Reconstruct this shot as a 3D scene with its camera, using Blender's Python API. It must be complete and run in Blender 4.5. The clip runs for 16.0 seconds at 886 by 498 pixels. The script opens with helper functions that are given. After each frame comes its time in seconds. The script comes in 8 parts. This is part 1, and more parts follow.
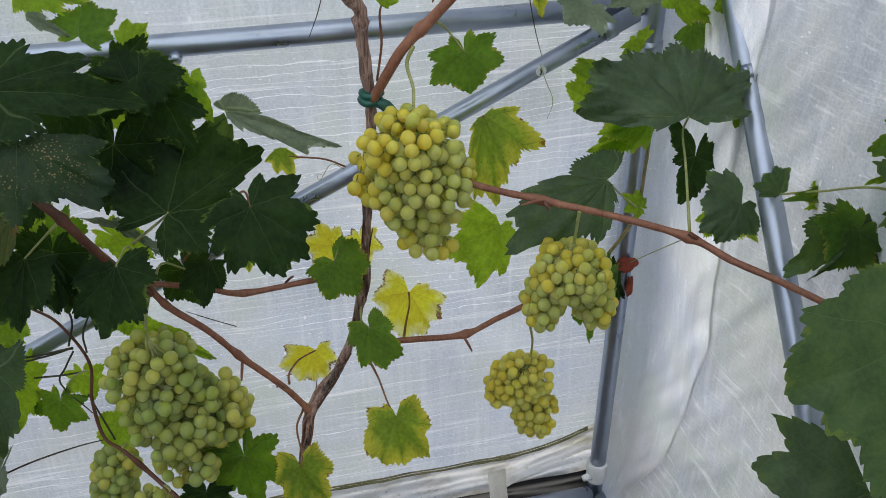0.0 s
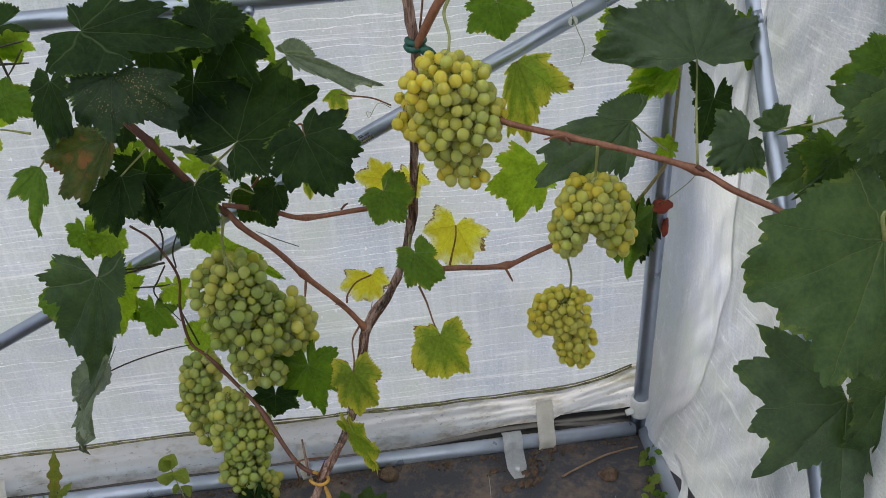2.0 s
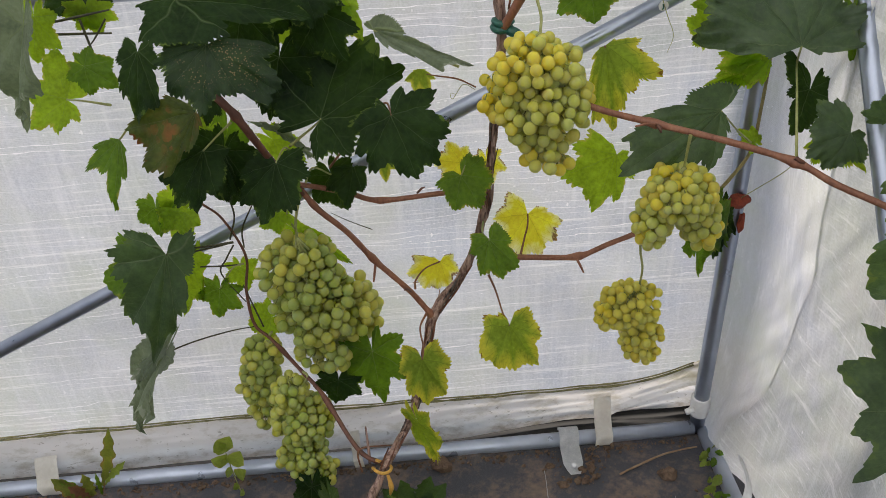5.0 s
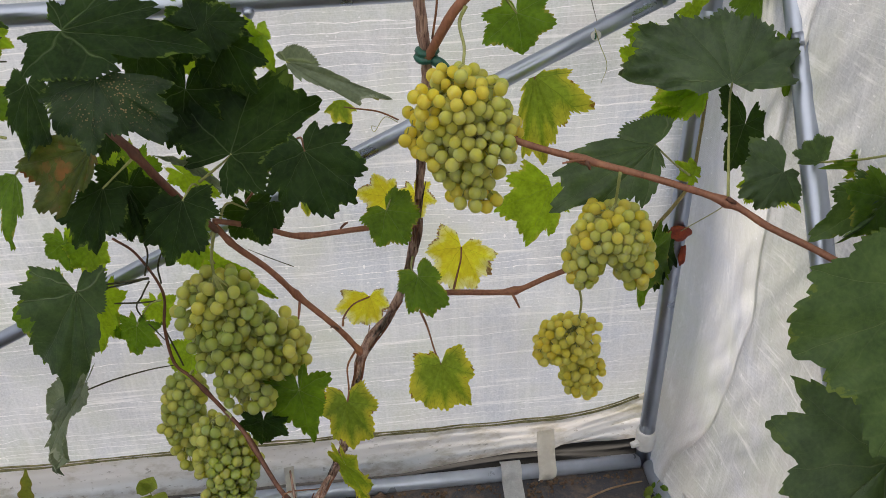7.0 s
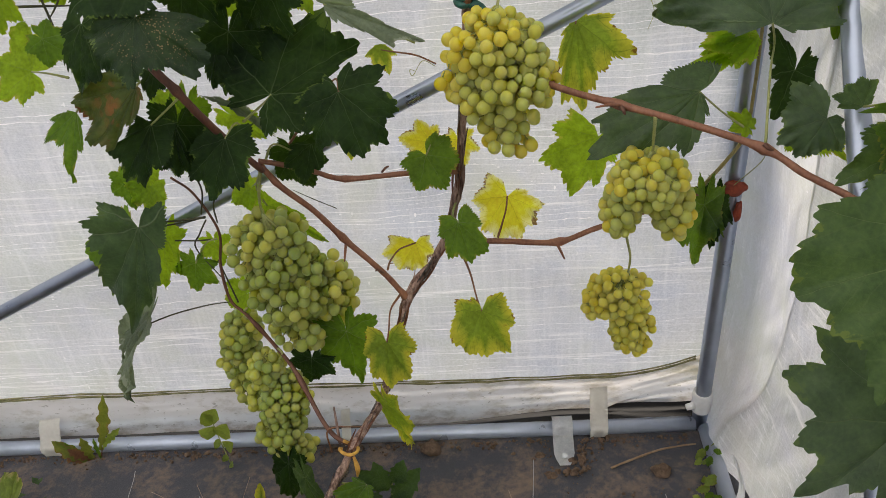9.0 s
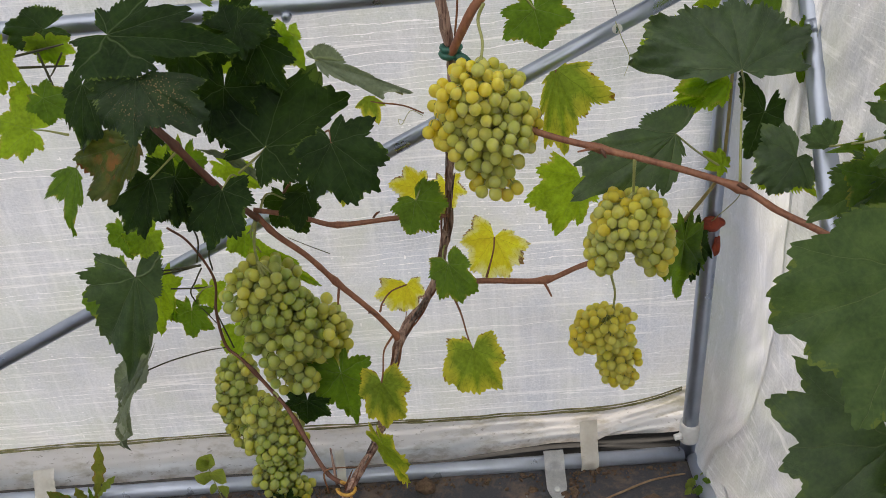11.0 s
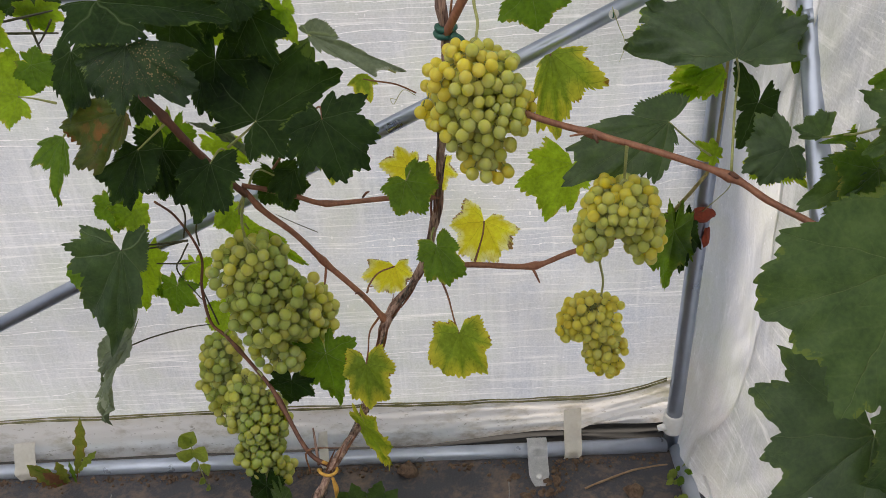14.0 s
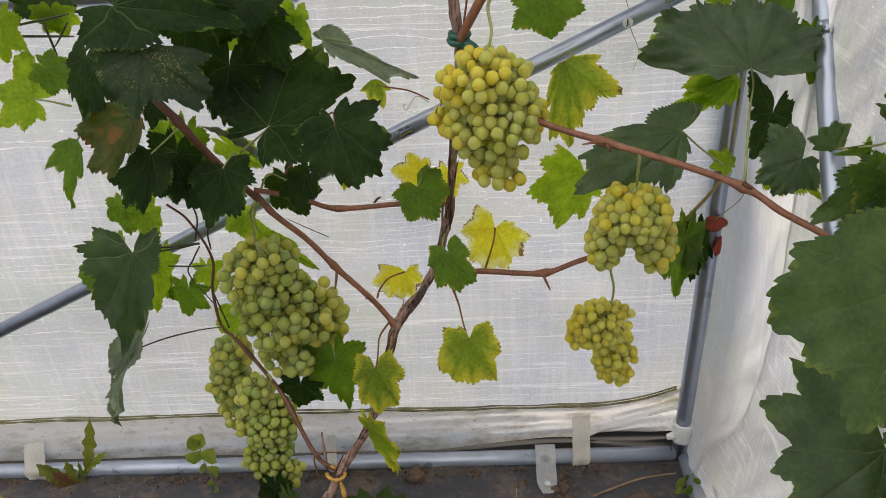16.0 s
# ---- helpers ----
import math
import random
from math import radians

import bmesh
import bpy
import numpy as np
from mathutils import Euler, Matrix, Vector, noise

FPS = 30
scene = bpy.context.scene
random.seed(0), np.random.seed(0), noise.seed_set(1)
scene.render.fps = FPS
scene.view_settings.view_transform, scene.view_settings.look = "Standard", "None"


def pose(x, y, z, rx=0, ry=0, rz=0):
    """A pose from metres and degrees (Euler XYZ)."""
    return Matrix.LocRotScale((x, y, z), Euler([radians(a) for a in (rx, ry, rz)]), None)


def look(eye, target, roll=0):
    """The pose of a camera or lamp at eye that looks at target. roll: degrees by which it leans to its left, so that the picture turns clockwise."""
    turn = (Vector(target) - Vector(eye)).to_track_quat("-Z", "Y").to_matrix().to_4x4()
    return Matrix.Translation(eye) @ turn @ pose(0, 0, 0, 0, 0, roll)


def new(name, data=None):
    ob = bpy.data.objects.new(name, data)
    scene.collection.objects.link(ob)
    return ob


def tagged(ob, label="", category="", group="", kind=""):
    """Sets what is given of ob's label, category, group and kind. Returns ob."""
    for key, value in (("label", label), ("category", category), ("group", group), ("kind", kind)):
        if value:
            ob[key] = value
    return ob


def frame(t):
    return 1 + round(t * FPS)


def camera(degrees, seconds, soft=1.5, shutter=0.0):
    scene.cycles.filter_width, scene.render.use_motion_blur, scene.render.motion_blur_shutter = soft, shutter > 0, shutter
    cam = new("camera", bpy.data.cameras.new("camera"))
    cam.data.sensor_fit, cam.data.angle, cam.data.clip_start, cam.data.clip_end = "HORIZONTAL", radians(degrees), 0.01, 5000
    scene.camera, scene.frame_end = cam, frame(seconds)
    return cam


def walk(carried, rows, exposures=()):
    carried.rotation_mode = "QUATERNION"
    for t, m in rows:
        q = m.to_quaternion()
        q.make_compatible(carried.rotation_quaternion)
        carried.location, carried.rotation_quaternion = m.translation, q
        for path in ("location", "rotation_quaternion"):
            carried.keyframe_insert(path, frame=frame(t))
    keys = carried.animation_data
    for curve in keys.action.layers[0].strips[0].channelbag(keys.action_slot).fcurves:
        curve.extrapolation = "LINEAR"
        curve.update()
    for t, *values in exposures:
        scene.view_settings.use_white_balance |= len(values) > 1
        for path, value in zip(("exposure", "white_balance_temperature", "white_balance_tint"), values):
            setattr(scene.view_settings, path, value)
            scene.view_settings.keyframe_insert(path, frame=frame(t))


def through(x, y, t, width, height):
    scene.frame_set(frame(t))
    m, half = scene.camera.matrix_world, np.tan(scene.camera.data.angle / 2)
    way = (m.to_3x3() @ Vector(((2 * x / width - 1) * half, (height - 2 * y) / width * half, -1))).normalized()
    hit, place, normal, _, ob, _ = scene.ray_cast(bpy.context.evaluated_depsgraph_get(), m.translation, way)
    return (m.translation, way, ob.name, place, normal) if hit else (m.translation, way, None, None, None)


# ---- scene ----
cam = camera(55.5, 16.0, soft=0.85)
LIGHT = [(0, 0.52, 6350, 9), (1.5, 0.52, 6450, 9), (2.5, 0.53, 6700, 11), (3.5, 0.555, 6850, 13), (5.0, 0.60, 7050, 13), (9.0, 0.66, 7250, 13), (16, 0.66, 7250, 13)]
PATH = [
    (0, (-0.009, -1.11, 1.528), (0.359, 0.543, 0.464), -0.9),
    (0.5, (-0.025, -1.15, 1.536), (0.441, 0.494, 0.497), -3.2),
    (1, (-0.023, -1.182, 1.551), (0.376, 0.498, 0.542), -4.3),
    (1.5, (0.039, -1.225, 1.548), (0.411, 0.466, 0.547), -3.9),
    (2, (0.07, -1.303, 1.543), (0.186, 0.364, 0.444), -4.3),
    (2.5, (0.094, -1.407, 1.542), (0.131, 0.264, 0.443), -5.9),
    (3, (0.065, -1.463, 1.515), (-0.015, 0.181, 0.379), -4.8),
    (3.25, (0.062, -1.462, 1.514), (-0.016, 0.181, 0.385), -4.7),
    (3.5, (0.033, -1.45, 1.504), (-0.029, 0.174, 0.339), -3.4),
    (4, (-0.012, -1.369, 1.484), (-0.002, 0.24, 0.297), -3.5),
    (4.5, (-0.038, -1.307, 1.486), (0.031, 0.325, 0.332), -3.5),
    (5, (-0.029, -1.271, 1.519), (0.043, 0.392, 0.41), -3.3),
    (5.2, (-0.02, -1.257, 1.529), (0.066, 0.407, 0.423), -2.9),
    (7.3, (0.072, -1.194, 1.523), (0.206, 0.472, 0.424), -2.1),
    (7.5, (0.081, -1.202, 1.509), (0.146, 0.472, 0.418), -3.7),
    (8, (0.104, -1.22, 1.488), (0.082, 0.41, 0.329), -3.8),
    (8.5, (0.142, -1.227, 1.484), (0.044, 0.397, 0.321), -4.3),
    (9, (0.17, -1.239, 1.492), (0.044, 0.398, 0.35), -5.4),
    (9.5, (0.175, -1.244, 1.504), (0.043, 0.402, 0.376), -6.2),
    (9.7, (0.173, -1.246, 1.516), (0.039, 0.41, 0.404), -5.6),
    (11.8, (0.156, -1.291, 1.527), (0.104, 0.396, 0.454), -6.2),
    (12, (0.158, -1.294, 1.525), (0.109, 0.392, 0.45), -5.9),
    (12.5, (0.15, -1.294, 1.524), (0.104, 0.391, 0.447), -5.0),
    (13, (0.152, -1.298, 1.522), (0.11, 0.39, 0.449), -4.7),
    (13.5, (0.154, -1.288, 1.515), (0.105, 0.395, 0.436), -4.1),
    (14, (0.162, -1.273, 1.51), (0.103, 0.4, 0.415), -3.9),
    (14.5, (0.17, -1.269, 1.508), (0.101, 0.404, 0.414), -3.9),
    (15, (0.173, -1.265, 1.506), (0.101, 0.408, 0.413), -3.7),
    (15.5, (0.17, -1.268, 1.508), (0.1, 0.406, 0.415), -3.7),
    (16, (0.159, -1.269, 1.516), (0.079, 0.406, 0.427), -3.6),
]
walk(cam, [(t, look(eye, target, roll)) for t, eye, target, roll in PATH], exposures=LIGHT)

# ---- light ----
world = bpy.data.worlds.new("sky")
scene.world = world
world.use_nodes = True
wn = world.node_tree.nodes
sky = wn.new("ShaderNodeTexSky")
sky.sky_type = "NISHITA"
sky.sun_disc = False
sky.sun_elevation, sky.sun_rotation = radians(68), radians(46)
wn["Background"].inputs["Strength"].default_value = 0.12
world.node_tree.links.new(sky.outputs["Color"], wn["Background"].inputs["Color"])
sun = new("sun", bpy.data.lights.new("sun", "SUN"))
sun.data.energy, sun.data.angle, sun.data.color = 4.2, radians(12), (1.0, 0.95, 0.88)
sun.matrix_world = look((0.95, 0.9, 3.2), (0, 0, 0))


# ---- materials ----
def material(name, rough=0.6, metal=0.0, coat=0.0):
    """A new node material: its tree, its Principled node and a way to add and link nodes."""
    m = bpy.data.materials.new(name)
    m.use_nodes = True
    b = m.node_tree.nodes["Principled BSDF"]
    b.inputs["Roughness"].default_value, b.inputs["Metallic"].default_value = rough, metal
    b.inputs["Coat Weight"].default_value = coat
    return m, m.node_tree, b


def node(tree, kind, **settings):
    n = tree.nodes.new(kind)
    for key, value in settings.items():
        if key in ("operation", "blend_type", "data_type", "noise_dimensions", "wave_type", "bands_direction", "feature"):
            if key == "operation":
                n.operation = value
            elif key == "blend_type":
                n.blend_type = value
            elif key == "data_type":
                n.data_type = value
            elif key == "noise_dimensions":
                n.noise_dimensions = value
            elif key == "bands_direction":
                n.bands_direction = value
            elif key == "feature":
                n.feature = value
        else:
            n.inputs[key].default_value = value
    return n


def join(tree, a, b):
    tree.links.new(a, b)
    return b.node


def coords(tree, scale=(1, 1, 1), source="Object", turn=(0, 0, 0)):
    c = tree.nodes.new("ShaderNodeTexCoord")
    mp = node(tree, "ShaderNodeMapping", Scale=scale, Rotation=turn)
    join(tree, c.outputs[source], mp.inputs["Vector"])
    return mp.outputs["Vector"]


def grain(tree, vec, scale, detail=4.0, rough=0.55):
    n = node(tree, "ShaderNodeTexNoise", Scale=scale, Detail=detail, Roughness=rough)
    join(tree, vec, n.inputs["Vector"])
    return n.outputs["Fac"]


def ramp(tree, fac, stops):
    r = tree.nodes.new("ShaderNodeValToRGB")
    while len(r.color_ramp.elements) < len(stops):
        r.color_ramp.elements.new(0.5)
    for e, (at, col) in zip(r.color_ramp.elements, stops):
        e.position, e.color = at, (*col, 1)
    join(tree, fac, r.inputs["Fac"])
    return r.outputs["Color"]


def mixed(tree, fac, a, b, how="MIX"):
    n = tree.nodes.new("ShaderNodeMix")
    n.data_type, n.blend_type = "RGBA", how
    if isinstance(fac, float):
        n.inputs[0].default_value = fac
    else:
        join(tree, fac, n.inputs[0])
    for slot, value in ((6, a), (7, b)):
        if isinstance(value, tuple):
            n.inputs[slot].default_value = (*value, 1)
        else:
            join(tree, value, n.inputs[slot])
    return n.outputs[2]


def calc(tree, how, a, b=0.0, c=0.0):
    n = tree.nodes.new("ShaderNodeMath")
    n.operation = how
    for slot, value in enumerate((a, b, c)):
        if isinstance(value, (int, float)):
            n.inputs[slot].default_value = value
        else:
            join(tree, value, n.inputs[slot])
    return n.outputs[0]


def bump(tree, bsdf, height, strength=0.3, distance=0.002):
    n = node(tree, "ShaderNodeBump", Strength=strength, Distance=distance)
    join(tree, height, n.inputs["Height"])
    join(tree, n.outputs["Normal"], bsdf.inputs["Normal"])
    return n.outputs["Normal"]


def plain(name, dark, light, scale, rough=0.7, metal=0.0, relief=0.3, depth=0.002, stretch=(1, 1, 1), fine=6.0, spread=0.18):
    """A two-colour surface with coarse and fine variation and relief."""
    m, t, b = material(name, rough, metal)
    v = coords(t, stretch)
    coarse, small = grain(t, v, scale, 5), grain(t, v, scale * fine, 4)
    both = calc(t, "ADD", calc(t, "MULTIPLY", coarse, 0.6), calc(t, "MULTIPLY", small, 0.4))
    join(t, ramp(t, both, ((0.5 - spread, dark), (0.5 + spread, light))), b.inputs["Base Color"])
    bump(t, b, both, relief, depth)
    return m


def sheet_material(name, clear, tint, streak):
    """Milky woven tunnel film: light passes through it diffusely; faint weave, creases and grime."""
    m, t, b = material(name, 0.45)
    v = coords(t)
    def bands(scale, way, bend, detail=2.0):
        w = node(t, "ShaderNodeTexWave", Scale=scale, Distortion=bend, Detail=detail)
        w.bands_direction = way
        join(t, v, w.inputs["Vector"])
        return w.outputs["Fac"]

    weave, weft = bands(88.0, "Z", 3.0), bands(60.0, streak[0], 1.0)
    cloud, blot = grain(t, v, 2.2, 6), grain(t, v, 9.0, 5)
    long = coords(t, streak[1], turn=(0, radians(1.5), 0))
    patchy = grain(t, long, 4.0, 3, 0.5)
    lines = node(t, "ShaderNodeTexWave", Scale=21.0, Distortion=7.0, Detail=4.0)
    lines.inputs["Detail Scale"].default_value = 1.3
    lines.bands_direction = "Z"
    join(t, coords(t, streak[2], turn=(streak[4], 0, 0)), lines.inputs["Vector"])
    thread = calc(t, "MULTIPLY", ramp(t, lines.outputs["Fac"], ((0.978, (0, 0, 0)), (0.996, (1, 1, 1)))), ramp(t, patchy, ((0.45, (0, 0, 0)), (0.62, (1, 1, 1)))))
    scuff = ramp(t, grain(t, long, 26.0, 5, 0.65), ((0.55, (0, 0, 0)), (0.70, (1, 1, 1))))
    tick = node(t, "ShaderNodeTexVoronoi", Scale=34.0)
    join(t, coords(t, (1.0, 1.0, 0.45)), tick.inputs["Vector"])
    dots = node(t, "ShaderNodeTexVoronoi", Scale=75.0)
    join(t, coords(t, (0.5, 0.5, 1.0)), dots.inputs["Vector"])
    flaws = calc(t, "MULTIPLY", calc(t, "MAXIMUM", calc(t, "LESS_THAN", tick.outputs["Distance"], 0.075), calc(t, "LESS_THAN", dots.outputs["Distance"], 0.11)), ramp(t, blot, ((0.45, (0, 0, 0)), (0.6, (1, 1, 1)))))
    speck = ramp(t, grain(t, v, 240.0, 3, 0.7), ((0.35, (0, 0, 0)), (0.65, (1, 1, 1))))
    col = ramp(t, calc(t, "ADD", calc(t, "MULTIPLY", cloud, 0.55), calc(t, "MULTIPLY", blot, 0.45)), ((0.33, tint[0]), (0.66, tint[1])))
    col = mixed(t, calc(t, "MULTIPLY", calc(t, "ADD", weave, calc(t, "MULTIPLY", weft, 0.15)), 0.34), col, (0.36, 0.38, 0.40))
    drift = ramp(t, grain(t, v, 2.6, 4, 0.6), ((0.34, (0.46, 0.54, 0.70)), (0.46, (0.62, 0.66, 0.71)), (0.56, (0.56, 0.64, 0.55)), (0.68, (0.69, 0.65, 0.69))))
    col = mixed(t, 0.42, col, drift)
    upright = ramp(t, grain(t, coords(t, (1.0, 1.0, 0.05)), 70.0, 4, 0.6), ((0.50, (0, 0, 0)), (0.72, (1, 1, 1))))
    col = mixed(t, calc(t, "MULTIPLY", upright, 0.30), col, (0.93, 0.94, 0.96))
    grime = ramp(t, grain(t, v, 3.7, 7, 0.6), ((0.45, (0, 0, 0)), (0.68, (1, 1, 1))))
    col = mixed(t, calc(t, "MULTIPLY", grime, 0.35), col, (0.60, 0.585, 0.50))
    col = mixed(t, calc(t, "MULTIPLY", speck, 0.36), col, (0.88, 0.90, 0.93))
    col = mixed(t, calc(t, "MULTIPLY", scuff, 0.64), col, (0.985, 0.985, 0.99))
    col = mixed(t, calc(t, "MULTIPLY", thread, streak[3]), col, (0.99, 0.99, 1.0))
    col = mixed(t, calc(t, "MULTIPLY", flaws, 0.7), col, (0.99, 0.99, 1.0))
    # Green of the plants outside showing through, painted into the film as patches.
    growth = ramp(t, grain(t, v, 5.0, 5, 0.6), ((0.50, (0, 0, 0)), (0.68, (1, 1, 1))))
    col = mixed(t, calc(t, "MULTIPLY", growth, 0.28), col, (0.58, 0.62, 0.47))
    trans = t.nodes.new("ShaderNodeBsdfTranslucent")
    join(t, col, trans.inputs["Color"])
    join(t, col, b.inputs["Base Color"])
    hgt = calc(t, "ADD", calc(t, "MULTIPLY", weave, 0.15), calc(t, "ADD", calc(t, "MULTIPLY", thread, 0.6), blot))
    nrm = bump(t, b, hgt, 0.25, 0.002)
    mix = t.nodes.new("ShaderNodeMixShader")
    mix.inputs[0].default_value = clear
    out = t.nodes["Material Output"]
    join(t, b.outputs["BSDF"], mix.inputs[1])
    join(t, trans.outputs["BSDF"], mix.inputs[2])
    join(t, mix.outputs[0], out.inputs["Surface"])
    return m


def steel_material(name, metal, lift):
    m, t, b = material(name, 0.36, metal)
    v = coords(t)
    spangle = node(t, "ShaderNodeTexVoronoi", Scale=120.0)
    join(t, v, spangle.inputs["Vector"])
    dull = grain(t, v, 14.0, 6)
    col = mixed(t, calc(t, "MULTIPLY", spangle.outputs["Distance"], 0.3), ramp(t, dull, ((0.3, tuple(lift * c for c in (0.30, 0.34, 0.42))), (0.7, tuple(lift * c for c in (0.46, 0.51, 0.61))))), tuple(lift * c for c in (0.37, 0.42, 0.52)))
    join(t, col, b.inputs["Base Color"])
    join(t, ramp(t, dull, ((0.3, (0.25, 0.25, 0.25)), (0.7, (0.42, 0.42, 0.42)))), b.inputs["Roughness"])
    bump(t, b, dull, 0.08, 0.001)
    return m


def leaf_material(name, deep, pale, margin, margin_at, spots=0.0, spot_col=(0.25, 0.06, 0.02), through=0.4, glow=(0.3, 0.45, 0.03), fleck_scale=230.0, fleck_at=0.30, vein_col=(0.24, 0.31, 0.13), gloss=0.2, shade=0.62, scorch=0.56):
    """Vine leaf: veins drawn from the blade's own coordinates, a coloured margin, light passing through the blade."""
    m, t, b = material(name, 0.5)
    uv = t.nodes.new("ShaderNodeUVMap")
    uv.uv_map = "blade"
    sep = t.nodes.new("ShaderNodeSeparateXYZ")
    join(t, uv.outputs["UV"], sep.inputs["Vector"])
    wob = t.nodes.new("ShaderNodeTexNoise")
    wob.inputs["Scale"].default_value, wob.inputs["Detail"].default_value = 3.5, 2.0
    join(t, uv.outputs["UV"], wob.inputs["Vector"])
    wsep = t.nodes.new("ShaderNodeSeparateXYZ")
    join(t, wob.outputs["Color"], wsep.inputs["Vector"])
    bent = [calc(t, "ADD", sep.outputs[k], calc(t, "MULTIPLY", calc(t, "SUBTRACT", wsep.outputs[k], 0.5), 0.10)) for k in ("X", "Y")]
    x, y = calc(t, "ABSOLUTE", bent[0]), bent[1]
    vein, side = None, None
    for angle, wide in ((0, 0.011), (50, 0.0095), (104, 0.008), (150, 0.006)):
        a = radians(angle)
        along = calc(t, "ADD", calc(t, "MULTIPLY", x, math.sin(a)), calc(t, "MULTIPLY", y, math.cos(a)))
        off = calc(t, "ABSOLUTE", calc(t, "SUBTRACT", calc(t, "MULTIPLY", x, math.cos(a)), calc(t, "MULTIPLY", y, math.sin(a))))
        thin = calc(t, "SUBTRACT", wide, calc(t, "MULTIPLY", along, wide * 0.7))
        here = calc(t, "MULTIPLY", calc(t, "GREATER_THAN", along, 0.0), calc(t, "SUBTRACT", 1.0, calc(t, "MINIMUM", 1.0, calc(t, "DIVIDE", off, thin))))
        vein = here if vein is None else calc(t, "MAXIMUM", vein, here)
        # side veins branch off at a slant and stay near their own main vein
        phase = calc(t, "FRACT", calc(t, "MULTIPLY", calc(t, "SUBTRACT", along, calc(t, "MULTIPLY", off, 0.85)), 6.5))
        rib = calc(t, "SUBTRACT", 1.0, calc(t, "MINIMUM", 1.0, calc(t, "DIVIDE", calc(t, "ABSOLUTE", calc(t, "SUBTRACT", phase, 0.5)), 0.07)))
        near = calc(t, "MULTIPLY", calc(t, "LESS_THAN", off, calc(t, "MULTIPLY", along, 0.46)), calc(t, "GREATER_THAN", along, 0.05))
        rib = calc(t, "MULTIPLY", rib, near)
        side = rib if side is None else calc(t, "MAXIMUM", side, rib)
    lines = calc(t, "MAXIMUM", vein, calc(t, "MULTIPLY", side, 0.22))
    rim = t.nodes.new("ShaderNodeUVMap")
    rim.uv_map = "rim"
    rsep = t.nodes.new("ShaderNodeSeparateXYZ")
    join(t, rim.outputs["UV"], rsep.inputs["Vector"])
    v = coords(t)
    coarse, fine = grain(t, v, 22.0, 5), grain(t, v, 160.0, 4)
    tone = calc(t, "ADD", calc(t, "MULTIPLY", coarse, 0.65), calc(t, "MULTIPLY", fine, 0.35))
    col = ramp(t, tone, ((0.34, deep), (0.66, pale)))
    outer = calc(t, "ADD", rsep.outputs["X"], calc(t, "MULTIPLY", calc(t, "SUBTRACT", coarse, 0.5), 0.7))
    halo = None
    for angle in (0, 50, 104):
        a = radians(angle)
        along = calc(t, "ADD", calc(t, "MULTIPLY", x, math.sin(a)), calc(t, "MULTIPLY", y, math.cos(a)))
        off = calc(t, "ABSOLUTE", calc(t, "SUBTRACT", calc(t, "MULTIPLY", x, math.cos(a)), calc(t, "MULTIPLY", y, math.sin(a))))
        glowing = calc(t, "MULTIPLY", calc(t, "GREATER_THAN", along, 0.0), calc(t, "SUBTRACT", 1.0, calc(t, "MINIMUM", 1.0, calc(t, "DIVIDE", off, 0.14))))
        halo = glowing if halo is None else calc(t, "MAXIMUM", halo, glowing)
    green = calc(t, "ADD", calc(t, "MULTIPLY", halo, 0.22), calc(t, "MULTIPLY", side, 0.10))
    outer = calc(t, "ADD", outer, calc(t, "MULTIPLY", calc(t, "SUBTRACT", fine, 0.5), 0.3))
    outer = calc(t, "SUBTRACT", outer, calc(t, "ADD", green, calc(t, "MULTIPLY", lines, 0.3)))
    edge = calc(t, "MULTIPLY", ramp(t, outer, ((margin_at, (0, 0, 0)), (min(margin_at + 0.55, 1.0), (1, 1, 1)))), 0.85)
    inner = ramp(t, tone, ((0.36, tuple(shade * c for c in glow)), (0.64, tuple(min(1.0, 1.25 * c) for c in glow))))
    thro = mixed(t, edge, inner, tuple(min(1.0, 2.2 * c) for c in margin))
    col = mixed(t, edge, col, margin)
    if spots:
        hole = node(t, "ShaderNodeTexVoronoi", Scale=fleck_scale)
        join(t, v, hole.inputs["Vector"])
        patch = ramp(t, grain(t, v, 16.0, 3), ((0.42, (0, 0, 0)), (0.52, (1, 1, 1))))
        fleck = calc(t, "MULTIPLY", calc(t, "LESS_THAN", calc(t, "ADD", hole.outputs["Distance"], calc(t, "MULTIPLY", calc(t, "SUBTRACT", fine, 0.5), 0.5)), fleck_at), calc(t, "MULTIPLY", calc(t, "MULTIPLY", patch, ramp(t, rsep.outputs["X"], ((0.55, (1, 1, 1)), (0.85, (0, 0, 0))))), spots))
        col = mixed(t, fleck, col, spot_col)
    tip = ramp(t, outer, ((0.88, (0, 0, 0)), (0.97, (1, 1, 1))))
    burn = calc(t, "MULTIPLY", calc(t, "MULTIPLY", tip, edge), calc(t, "MULTIPLY", calc(t, "GREATER_THAN", grain(t, v, 30.0, 2), scorch), 1.0 if margin_at < 0.9 else 0.0))
    col = mixed(t, burn, col, (0.16, 0.05, 0.015))
    col = mixed(t, calc(t, "MULTIPLY", lines, 0.75), col, vein_col)
    thro = mixed(t, calc(t, "MULTIPLY", calc(t, "MAXIMUM", lines, calc(t, "MULTIPLY", side, 0.35)), 0.75), thro, tuple(0.5 * c for c in glow))
    thro = mixed(t, burn, thro, (0.2, 0.05, 0.01))
    join(t, col, b.inputs["Base Color"])
    net = t.nodes.new("ShaderNodeTexVoronoi")
    net.feature = "DISTANCE_TO_EDGE"
    net.inputs["Scale"].default_value = 26.0
    join(t, uv.outputs["UV"], net.inputs["Vector"])
